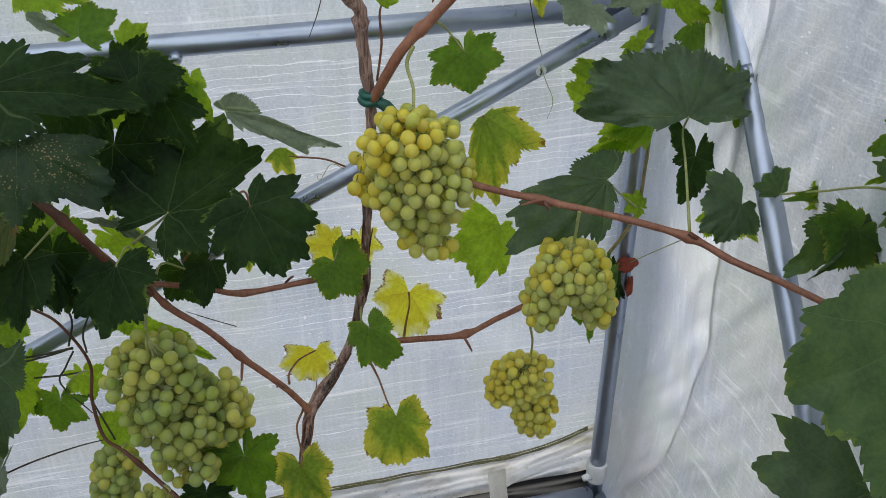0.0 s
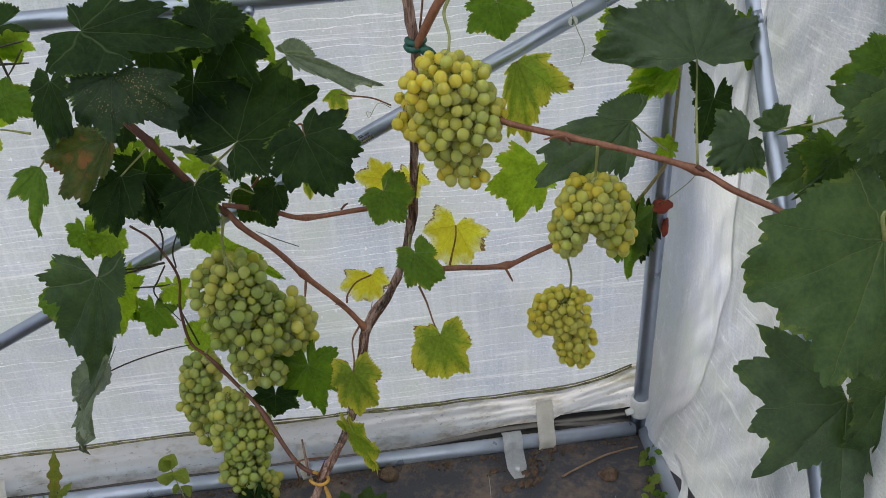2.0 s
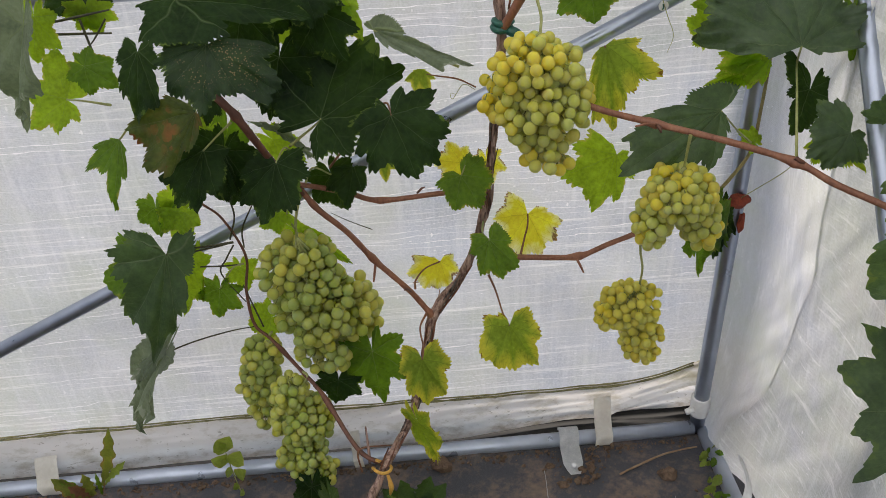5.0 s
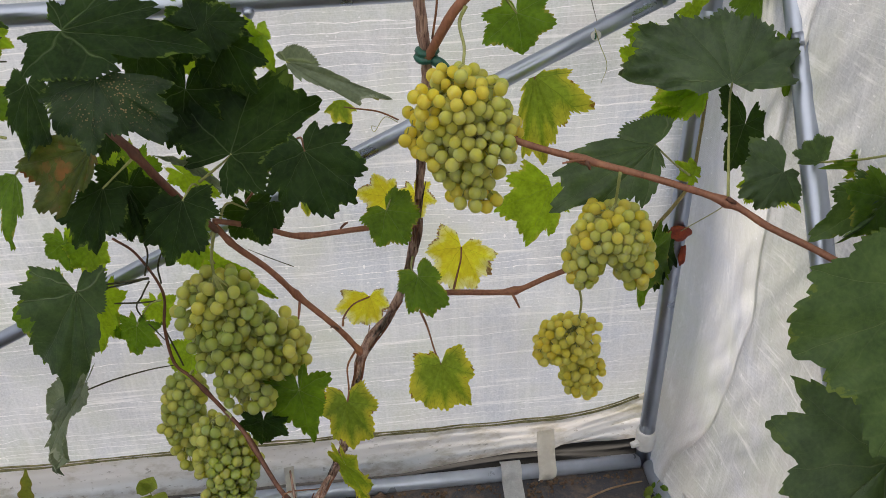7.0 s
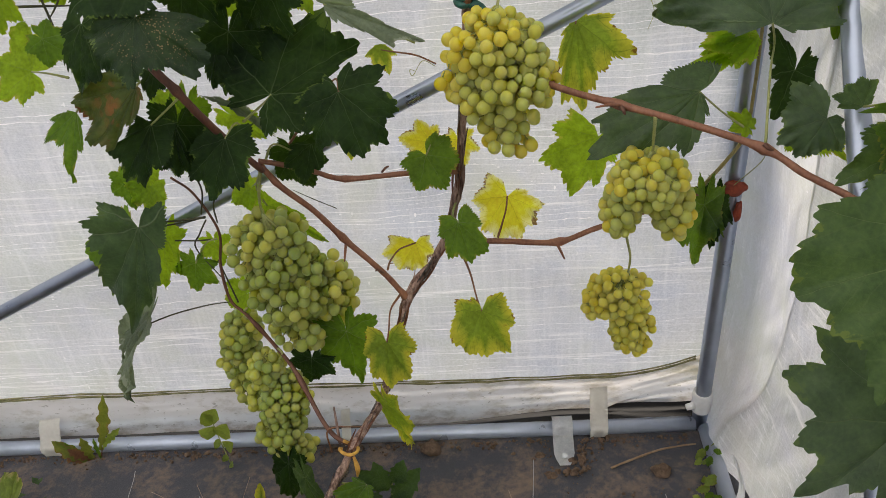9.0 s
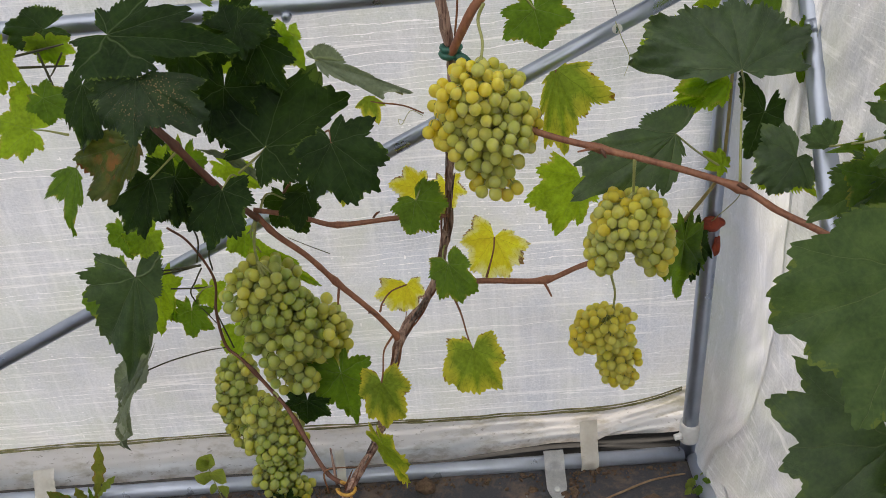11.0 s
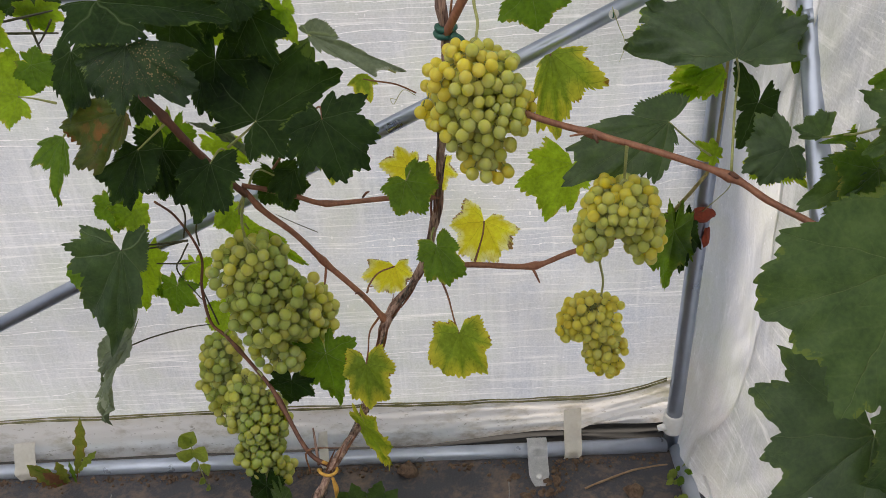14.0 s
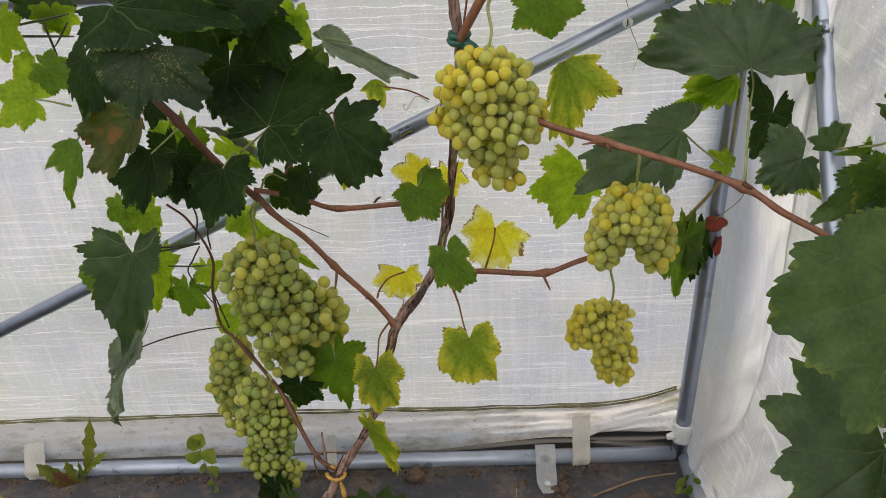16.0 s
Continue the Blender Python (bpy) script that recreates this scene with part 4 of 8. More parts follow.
# ---- the grapevine ----
vine = thing("grapevine", "grapevine with shaggy trunk, brown canes and green to yellow leaves", "grapevine", (-0.20, -0.30, 0.0))
cane(vine, [(-0.205, -0.315, -0.010), (-0.200, -0.290, 0.090), (-0.193, -0.262, 0.170), (-0.160, -0.225, 0.240), (-0.112, -0.180, 0.318), (-0.052, -0.100, 0.376), (0.000, 0.000, 0.518), (0.066, 0.020, 0.607), (0.104, 0.030, 0.717), (0.121, 0.040, 0.831), (0.137, 0.045, 0.974), (0.143, 0.045, 1.059)], (0.008, 0.009, 0.011, 0.0085, 0.0076, 0.0076, 0.008, 0.0075, 0.0075, 0.0075, 0.0075, 0.008), BARK, name='trunk', label='shaggy brown peeling trunk', rough=0.5, sides=14, nodes=((0.18, 0.5), (0.55, 0.35), (0.72, 0.2)))
cane(vine, [(0.141, 0.045, 1.066), (0.134, 0.030, 1.168), (0.131, 0.020, 1.201), (0.097, 0.000, 1.239), (0.055, -0.020, 1.277), (0.018, -0.060, 1.330)], (0.009, 0.0085, 0.0095, 0.0105, 0.012, 0.0125), BARK, name='arm', label='upper arm of old wood bending away', rough=0.45, sides=12, nodes=((0.25, 0.5),))
cane(vine, [(0.143, 0.030, 1.062), (0.184, 0.000, 1.144), (0.226, -0.010, 1.188), (0.293, -0.040, 1.269), (0.329, -0.060, 1.326)], (0.0075, 0.0075, 0.007, 0.007), CANE, nodes=((0.42, 0.4),))


def bark_strip(a, b, bow, wide, mat):
    """A peeling strip of bark standing off the trunk."""
    a, b = Vector(a) - vine.location, Vector(b) - vine.location
    bm = bmesh.new()
    line = spline([a, (a + b) / 2 + Vector(bow), b], 6)
    rows = [[bm.verts.new(q + Vector((s * wide * (0.4 + 0.6 * math.sin(3.1 * i / (len(line) - 1))), 0.0008 * s * s, 0))) for s in (-1, 0, 1)] for i, q in enumerate(line)]
    for p, q in zip(rows, rows[1:]):
        for k in range(2):
            bm.faces.new((p[k], p[k + 1], q[k + 1], q[k]))
    bmesh.ops.solidify(bm, geom=bm.faces[:], thickness=0.0009)
    return part("bark_strip", bm, mat, vine)


bark_strip((-0.181, -0.253, 0.201), (-0.158, -0.229, 0.250), (0.0008, -0.0027, 0), 0.0012, BARK_PALE)
bark_strip((-0.164, -0.244, 0.214), (-0.146, -0.226, 0.249), (0.0020, -0.0011, 0), 0.0024, CANE)
bark_strip((-0.173, -0.253, 0.197), (-0.157, -0.238, 0.228), (-0.0029, 0.0001, 0), 0.0015, BARK)
bark_strip((-0.153, -0.231, 0.241), (-0.137, -0.218, 0.265), (0.0013, 0.0005, 0), 0.0025, BARK_PALE)
bark_strip((-0.120, -0.194, 0.307), (-0.086, -0.165, 0.363), (0.0023, -0.0026, 0), 0.0014, CANE)
bark_strip((-0.168, -0.246, 0.214), (-0.140, -0.219, 0.268), (-0.0005, 0.0003, 0), 0.0022, BARK_PALE)
bark_strip((-0.020, -0.051, 0.455), (0.004, -0.011, 0.518), (0.0021, 0.0010, 0), 0.0024, CANE)
bark_strip((0.039, 0.004, 0.570), (0.068, 0.010, 0.608), (-0.0024, -0.0004, 0), 0.0023, BARK)
bark_strip((-0.158, -0.236, 0.231), (-0.143, -0.225, 0.258), (-0.0025, 0.0002, 0), 0.0019, CANE)
bark_strip((-0.204, -0.311, 0.054), (-0.200, -0.292, 0.104), (0.0006, 0.0000, 0), 0.0019, BARK)
bark_strip((-0.042, -0.081, 0.413), (-0.019, -0.037, 0.476), (-0.0028, -0.0030, 0), 0.0014, BARK)
bark_strip((0.115, 0.031, 0.813), (0.127, 0.038, 0.895), (0.0011, 0.0009, 0), 0.0018, BARK)
bark_strip((0.118, 0.032, 0.823), (0.129, 0.037, 0.901), (0.0001, -0.0004, 0), 0.0023, BARK)
bark_strip((-0.006, -0.020, 0.501), (0.017, 0.024, 0.565), (0.0013, -0.0020, 0), 0.0017, BARK)
bark_strip((-0.061, -0.106, 0.375), (-0.031, -0.065, 0.406), (0.0005, -0.0029, 0), 0.0023, CANE)
bark_strip((-0.201, -0.302, 0.079), (-0.197, -0.283, 0.139), (-0.0009, -0.0002, 0), 0.0025, BARK)
bark_strip((-0.029, -0.045, 0.462), (-0.006, -0.000, 0.526), (0.0008, -0.0018, 0), 0.0023, CANE)
bark_strip((-0.135, -0.207, 0.285), (-0.113, -0.188, 0.321), (-0.0012, -0.0015, 0), 0.0026, BARK)
bark_strip((0.115, 0.034, 0.837), (0.122, 0.035, 0.904), (0.0009, -0.0019, 0), 0.0018, BARK_PALE)
bark_strip((0.011, -0.005, 0.531), (0.033, -0.002, 0.559), (0.0010, -0.0021, 0), 0.0027, CANE)
bark_strip((-0.205, -0.296, 0.092), (-0.200, -0.274, 0.158), (-0.0014, 0.0001, 0), 0.0013, CANE)
bark_strip((-0.152, -0.227, 0.251), (-0.116, -0.196, 0.309), (-0.0010, 0.0003, 0), 0.0014, BARK)
bark_strip((-0.020, -0.048, 0.462), (-0.005, -0.022, 0.504), (-0.0002, -0.0005, 0), 0.0017, BARK_PALE)
bark_strip((-0.207, -0.306, 0.063), (-0.204, -0.289, 0.113), (0.0020, -0.0005, 0), 0.0021, CANE)
bark_strip((-0.198, -0.307, 0.061), (-0.193, -0.291, 0.113), (0.0028, -0.0008, 0), 0.0028, BARK)
bark_strip((0.098, 0.024, 0.719), (0.110, 0.031, 0.802), (-0.0028, 0.0002, 0), 0.0021, CANE)
bark_strip((0.112, 0.026, 0.759), (0.123, 0.034, 0.837), (0.0015, -0.0023, 0), 0.0017, BARK)
bark_strip((-0.043, -0.103, 0.380), (-0.026, -0.076, 0.421), (-0.0010, -0.0020, 0), 0.0028, BARK_PALE)
bark_strip((0.084, 0.020, 0.673), (0.095, 0.023, 0.705), (0.0023, -0.0025, 0), 0.0016, BARK)
bark_strip((0.120, 0.030, 0.785), (0.130, 0.037, 0.858), (0.0008, 0.0005, 0), 0.0013, BARK)
bark_strip((-0.175, -0.250, 0.207), (-0.150, -0.222, 0.260), (-0.0011, 0.0003, 0), 0.0027, CANE)
bark_strip((-0.202, -0.305, 0.070), (-0.199, -0.294, 0.101), (0.0013, -0.0009, 0), 0.0021, CANE)
bark_strip((-0.151, -0.226, 0.250), (-0.127, -0.207, 0.288), (-0.0008, -0.0022, 0), 0.0018, BARK)
bark_strip((-0.193, -0.284, 0.126), (-0.189, -0.277, 0.154), (0.0004, -0.0028, 0), 0.0020, BARK_PALE)
bark_strip((0.009, -0.005, 0.521), (0.027, 0.001, 0.546), (0.0008, 0.0000, 0), 0.0018, BARK_PALE)
bark_strip((-0.085, -0.152, 0.344), (-0.062, -0.125, 0.366), (-0.0026, -0.0013, 0), 0.0020, BARK)
bark_strip((0.123, 0.031, 0.800), (0.133, 0.034, 0.850), (-0.0014, -0.0011, 0), 0.0014, BARK_PALE)
bark_strip((0.021, -0.002, 0.545), (0.063, 0.011, 0.601), (0.0005, -0.0030, 0), 0.0015, BARK_PALE)
bark_strip((-0.208, -0.303, 0.069), (-0.209, -0.294, 0.102), (-0.0019, -0.0029, 0), 0.0027, BARK)
bark_strip((-0.203, -0.310, 0.057), (-0.200, -0.300, 0.091), (-0.0013, -0.0018, 0), 0.0014, CANE)
bark_strip((-0.191, -0.288, 0.111), (-0.185, -0.265, 0.178), (-0.0011, -0.0007, 0), 0.0027, CANE)
bark_strip((0.125, 0.033, 0.872), (0.132, 0.033, 0.937), (0.0027, -0.0020, 0), 0.0023, BARK)
bark_strip((-0.038, -0.076, 0.420), (-0.014, -0.031, 0.485), (0.0026, 0.0004, 0), 0.0029, BARK_PALE)
bark_strip((0.037, 0.003, 0.564), (0.080, 0.014, 0.621), (-0.0001, -0.0004, 0), 0.0028, CANE)
bark_strip((-0.195, -0.277, 0.151), (-0.190, -0.260, 0.205), (0.0027, -0.0007, 0), 0.0027, CANE)
bark_strip((-0.168, -0.244, 0.219), (-0.152, -0.227, 0.253), (-0.0016, -0.0002, 0), 0.0029, BARK)
bark_strip((0.024, -0.001, 0.548), (0.070, 0.011, 0.609), (0.0029, 0.0006, 0), 0.0018, BARK)
bark_strip((-0.081, -0.137, 0.354), (-0.055, -0.102, 0.379), (-0.0011, 0.0001, 0), 0.0015, BARK_PALE)
bark_strip((0.042, 0.005, 0.573), (0.067, 0.008, 0.605), (0.0009, -0.0029, 0), 0.0030, BARK)
bark_strip((0.108, 0.023, 0.718), (0.118, 0.025, 0.769), (-0.0002, -0.0021, 0), 0.0016, BARK)
bark_strip((0.115, 0.033, 0.823), (0.127, 0.039, 0.899), (-0.0014, -0.0023, 0), 0.0025, BARK)
bark_strip((0.117, 0.028, 0.762), (0.124, 0.031, 0.806), (-0.0005, -0.0001, 0), 0.0014, BARK)
bark_strip((-0.179, -0.242, 0.217), (-0.149, -0.209, 0.283), (0.0014, -0.0017, 0), 0.0013, BARK)
bark_strip((-0.103, -0.168, 0.331), (-0.075, -0.131, 0.360), (0.0027, -0.0014, 0), 0.0022, BARK)
bark_strip((0.107, 0.025, 0.746), (0.112, 0.026, 0.779), (0.0002, -0.0020, 0), 0.0021, BARK)
bark_strip((0.026, 0.000, 0.554), (0.055, 0.007, 0.594), (0.0010, 0.0008, 0), 0.0027, BARK)
bark_strip((0.072, 0.014, 0.617), (0.100, 0.019, 0.695), (-0.0023, -0.0010, 0), 0.0018, BARK)
bark_strip((0.021, 0.002, 0.554), (0.056, 0.011, 0.603), (0.0008, -0.0023, 0), 0.0028, BARK_PALE)
bark_strip((-0.203, -0.285, 0.123), (-0.197, -0.258, 0.199), (0.0013, -0.0006, 0), 0.0022, CANE)
bark_strip((-0.092, -0.153, 0.342), (-0.068, -0.120, 0.366), (0.0013, 0.0000, 0), 0.0022, BARK_PALE)
bark_strip((-0.136, -0.209, 0.282), (-0.116, -0.192, 0.316), (-0.0027, -0.0010, 0), 0.0016, BARK)
bark_strip((0.106, 0.024, 0.737), (0.118, 0.028, 0.818), (-0.0026, -0.0010, 0), 0.0030, CANE)
bark_strip((-0.175, -0.241, 0.221), (-0.164, -0.228, 0.250), (0.0014, -0.0023, 0), 0.0015, BARK_PALE)
bark_strip((0.030, 0.001, 0.547), (0.060, 0.011, 0.588), (0.0006, 0.0004, 0), 0.0026, CANE)
bark_strip((-0.035, -0.065, 0.435), (-0.024, -0.045, 0.467), (-0.0028, 0.0002, 0), 0.0028, BARK_PALE)
bark_strip((-0.156, -0.226, 0.251), (-0.119, -0.192, 0.312), (0.0002, -0.0002, 0), 0.0028, BARK_PALE)
bark_strip((-0.200, -0.308, 0.060), (-0.197, -0.294, 0.098), (0.0015, -0.0021, 0), 0.0015, BARK_PALE)
bark_strip((-0.195, -0.265, 0.176), (-0.169, -0.236, 0.236), (0.0026, 0.0008, 0), 0.0014, BARK)
bark_strip((0.114, 0.033, 0.823), (0.123, 0.038, 0.901), (0.0007, -0.0028, 0), 0.0018, CANE)
bark_strip((-0.069, -0.117, 0.368), (-0.040, -0.078, 0.396), (-0.0010, -0.0016, 0), 0.0024, BARK)
bark_strip((0.112, 0.025, 0.720), (0.123, 0.028, 0.782), (0.0014, -0.0016, 0), 0.0027, BARK)
bark_strip((0.109, 0.024, 0.723), (0.118, 0.027, 0.776), (-0.0023, -0.0028, 0), 0.0013, CANE)
bark_strip((0.043, 0.005, 0.576), (0.073, 0.015, 0.617), (0.0021, -0.0022, 0), 0.0021, BARK)
bark_strip((-0.085, -0.149, 0.346), (-0.048, -0.100, 0.382), (0.0024, -0.0001, 0), 0.0019, BARK)
bark_strip((-0.094, -0.161, 0.337), (-0.069, -0.130, 0.362), (0.0018, -0.0020, 0), 0.0019, BARK_PALE)
bark_strip((-0.055, -0.095, 0.391), (-0.046, -0.075, 0.421), (0.0000, -0.0005, 0), 0.0015, CANE)
bark_strip((-0.089, -0.163, 0.335), (-0.067, -0.136, 0.355), (-0.0011, -0.0029, 0), 0.0025, CANE)
bark_strip((-0.123, -0.189, 0.313), (-0.103, -0.168, 0.352), (-0.0017, -0.0026, 0), 0.0021, CANE)
bark_strip((-0.139, -0.217, 0.263), (-0.120, -0.203, 0.291), (0.0018, -0.0018, 0), 0.0030, BARK_PALE)
bark_strip((0.081, 0.016, 0.651), (0.108, 0.021, 0.729), (-0.0028, -0.0017, 0), 0.0030, BARK)
bm = bmesh.new()
bmesh.ops.create_icosphere(bm, subdivisions=4, radius=0.021)
for v in bm.verts:
    v.co *= 1 + 0.5 * noise.noise(v.co * 60) + 0.6 * noise.noise(v.co * 210)
    v.co += Vector((-0.184, -0.270, 0.178)) - vine.location
part("burl", bm, BARK_PALE, vine, "grey shaggy knob at the trunk foot")
cane(vine, [(0.000, 0.000, 0.518), (-0.039, 0.000, 0.582), (-0.097, 0.000, 0.656), (-0.140, -0.020, 0.736), (-0.183, -0.040, 0.800), (-0.205, -0.050, 0.847)], (0.0056, 0.0054, 0.0052, 0.0052, 0.005), CANE, nodes=((0.02, 0.7), (0.42, 0.5), (0.84, 0.35)))
cane(vine, [(0.114, 0.030, 0.767), (0.066, 0.015, 0.780), (0.013, 0.000, 0.787), (-0.078, -0.015, 0.792), (-0.126, -0.030, 0.818), (-0.173, -0.040, 0.840), (-0.206, -0.050, 0.854)], (0.0048, 0.0048, 0.0045, 0.0045, 0.0045), CANE, nodes=((0.5, 0.5),))
# The dark cane colour paints the shade this cane hangs in.
cane(vine, [(-0.203, -0.050, 0.836), (-0.225, -0.090, 0.901), (-0.244, -0.150, 0.987), (-0.260, -0.170, 1.035), (-0.286, -0.170, 1.075), (-0.322, -0.130, 1.111), (-0.347, -0.120, 1.173)], (0.0055, 0.0058, 0.006, 0.0062, 0.0062), CANE_DARK, nodes=((0.5, 0.4),))
cane(vine, [(0.151, 0.030, 1.003), (0.203, -0.020, 0.983), (0.266, -0.070, 0.963), (0.360, -0.110, 0.944), (0.452, -0.160, 0.932), (0.542, -0.211, 0.914), (0.581, -0.260, 0.901), (0.617, -0.310, 0.897), (0.656, -0.380, 0.894), (0.717, -0.440, 0.874)], (0.0056, 0.0054, 0.0052, 0.0052, 0.0052, 0.005, 0.0048, 0.0048), CANE, nodes=((0.33, 0.6), (0.555, 0.8)))
cane(vine, [(0.090, 0.020, 0.613), (0.158, 0.030, 0.619), (0.278, 0.043, 0.600), (0.344, 0.050, 0.618), (0.408, 0.060, 0.634), (0.473, 0.075, 0.646), (0.527, 0.085, 0.656), (0.546, 0.085, 0.674)], (0.0055, 0.0055, 0.005, 0.005, 0.0048, 0.0046), CANE, nodes=((0.3, 0.7), (0.93, 0.8)))
cane(vine, [(0.544, 0.085, 0.672), (0.587, 0.085, 0.732), (0.612, 0.085, 0.782), (0.614, 0.080, 0.867), (0.610, 0.070, 0.949), (0.604, 0.060, 1.049)], (0.0036, 0.0034, 0.003, 0.0028), OLIVE_CANE)
tendril(vine, [(0.361, -0.115, 0.946), (0.341, -0.125, 0.952), (0.322, -0.130, 0.952)], 0.0022, CANE)
tendril(vine, [(0.360, -0.120, 0.946), (0.363, -0.125, 0.942), (0.365, -0.125, 0.936)], 0.0032, CANE_DARK)
tendril(vine, [(0.538, -0.215, 0.924), (0.545, -0.220, 0.919), (0.553, -0.220, 0.915)], 0.0032, CANE_DARK)
tendril(vine, [(-0.038, -0.005, 0.585), (-0.045, -0.010, 0.596), (-0.051, -0.010, 0.593)], 0.0022, CANE_DARK)
tendril(vine, [(0.482, 0.070, 0.655), (0.489, 0.065, 0.668), (0.492, 0.065, 0.675)], 0.0022, CANE_DARK)
tendril(vine, [(-0.013, -0.020, 0.804), (-0.006, -0.025, 0.814), (0.000, -0.025, 0.817)], 0.0022, CANE_DARK)
tendril(vine, [(0.280, 0.040, 0.602), (0.288, 0.035, 0.586), (0.295, 0.030, 0.570)], 0.0028, CANE)
tendril(vine, [(-0.098, 0.000, 0.655), (-0.102, -0.005, 0.633), (-0.105, -0.008, 0.617)], 0.0026, CANE)
cane(vine, [(-0.108, -0.180, 0.318), (-0.162, -0.140, 0.324), (-0.225, -0.060, 0.400), (-0.264, -0.020, 0.429), (-0.312, 0.000, 0.496), (-0.340, 0.010, 0.528), (-0.344, 0.020, 0.602), (-0.334, 0.030, 0.671), (-0.360, 0.030, 0.752), (-0.388, 0.020, 0.794)], (0.0048, 0.0044, 0.004, 0.0036, 0.0032, 0.0028, 0.0025, 0.0024, 0.0022), CANE_DARK, nodes=((0.2, 0.6), (0.4, 0.6)))
tendril(vine, [(-0.352, 0.030, 0.697), (-0.371, 0.030, 0.667), (-0.385, 0.030, 0.636), (-0.349, 0.020, 0.575)], 0.0017, OLIVE_STEM)
tendril(vine, [(-0.336, 0.040, 0.684), (-0.329, 0.030, 0.732), (-0.295, 0.020, 0.795)], 0.0017, OLIVE_STEM)
tendril(vine, [(-0.353, 0.020, 0.716), (-0.332, 0.000, 0.774), (-0.329, -0.020, 0.825), (-0.316, -0.050, 0.889)], 0.0017, OLIVE_STEM)
tendril(vine, [(-0.322, 0.000, 0.528), (-0.350, 0.030, 0.608)], 0.0017, OLIVE_STEM)
tendril(vine, [(-0.433, 0.030, 0.689), (-0.384, 0.030, 0.696), (-0.351, 0.030, 0.703)], 0.0017, OLIVE_STEM)
tendril(vine, [(-0.420, 0.030, 0.656), (-0.373, 0.030, 0.653), (-0.340, 0.030, 0.656)], 0.0017, OLIVE_STEM)
tendril(vine, [(-0.528, 0.030, 0.460), (-0.463, 0.020, 0.491), (-0.387, 0.010, 0.517), (-0.339, 0.010, 0.523)], 0.0016, OLIVE_STEM)
tendril(vine, [(-0.143, -0.150, 0.296), (-0.142, -0.150, 0.334), (-0.143, -0.140, 0.383)], 0.003, BARK)
tendril(vine, [(-0.159, -0.160, 0.284), (-0.159, -0.150, 0.335), (-0.099, -0.130, 0.318)], 0.0018, RED_STEM)
tendril(vine, [(-0.495, 0.000, 1.134), (-0.491, 0.000, 1.094), (-0.483, -0.010, 1.064)], 0.002, OLIVE_STEM)
tendril(vine, [(-0.458, 0.000, 1.132), (-0.478, 0.000, 1.107), (-0.490, 0.000, 1.094)], 0.0016, OLIVE_STEM)
tendril(vine, [(-0.559, 0.030, 1.105), (-0.454, 0.000, 1.110)], 0.0022, OLIVE_STEM)
tendril(vine, [(-0.547, 0.020, 1.126), (-0.442, -0.020, 1.151)], 0.0022, OLIVE_STEM)
tendril(vine, [(-0.034, 0.050, 0.565), (0.010, 0.050, 0.569), (0.061, 0.030, 0.590)], 0.0009, RED_STEM)
tendril(vine, [(0.092, -0.020, 0.988), (0.063, -0.030, 1.008), (0.029, -0.040, 1.020), (0.014, -0.050, 1.028)], 0.0014, RED_STEM)
tendril(vine, [(0.091, -0.020, 0.984), (0.072, -0.020, 0.994), (0.055, -0.020, 0.971), (0.051, -0.020, 0.981), (0.060, -0.020, 0.978)], 0.0006, GREEN_STEM)
tendril(vine, [(-0.095, -0.040, 0.750), (-0.134, -0.030, 0.765), (-0.162, -0.040, 0.790)], 0.0008, OLIVE_STEM)
tendril(vine, [(0.414, 0.080, 1.076), (0.426, 0.080, 1.045), (0.439, 0.080, 1.012), (0.431, 0.080, 0.982)], 0.0007, GREEN_STEM)
tendril(vine, [(0.374, 0.050, 1.228), (0.399, 0.070, 1.139), (0.417, 0.080, 1.086)], 0.0008, OLIVE_STEM)
tendril(vine, [(0.084, 0.000, 1.233), (0.074, -0.010, 1.208), (0.060, -0.010, 1.177)], 0.0008, OLIVE_STEM)
tendril(vine, [(-0.019, -0.020, 1.289), (-0.025, -0.020, 1.244)], 0.001, OLIVE_STEM)
tendril(vine, [(0.027, -0.040, 1.275), (0.023, -0.040, 1.259)], 0.001, OLIVE_STEM)
tendril(vine, [(0.152, 0.030, 1.093), (0.160, 0.020, 1.150), (0.159, 0.010, 1.200), (0.178, 0.000, 1.238)], 0.0018, RED_STEM)
tendril(vine, [(0.255, 0.000, 1.253), (0.231, 0.010, 1.204)], 0.002, RED_STEM)
tendril(vine, [(0.596, 0.060, 0.692), (0.580, -0.100, 0.830), (0.542, -0.211, 0.914)], 0.0009, GREEN_STEM)
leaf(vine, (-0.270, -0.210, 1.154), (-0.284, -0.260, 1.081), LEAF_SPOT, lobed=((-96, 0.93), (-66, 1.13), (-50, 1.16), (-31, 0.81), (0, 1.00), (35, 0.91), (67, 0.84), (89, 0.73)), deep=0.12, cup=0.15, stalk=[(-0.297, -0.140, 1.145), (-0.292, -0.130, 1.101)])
leaf(vine, (-0.301, -0.185, 1.207), (-0.134, -0.199, 1.187), LEAF_SHADED, lobed=((-119, 0.25), (-48, 0.46), (-22, 0.72), (0, 1.00), (30, 0.45), (127, 0.40), (168, 0.30)), deep=0.2, cup=0.1)
leaf(vine, (-0.146, -0.120, 1.187), (-0.094, -0.121, 1.185), LEAF_SHADED, lobed=((-84, 0.43), (-46, 0.55), (0, 1.00), (24, 0.92), (52, 0.86), (81, 1.03), (112, 0.99)), deep=0.1)
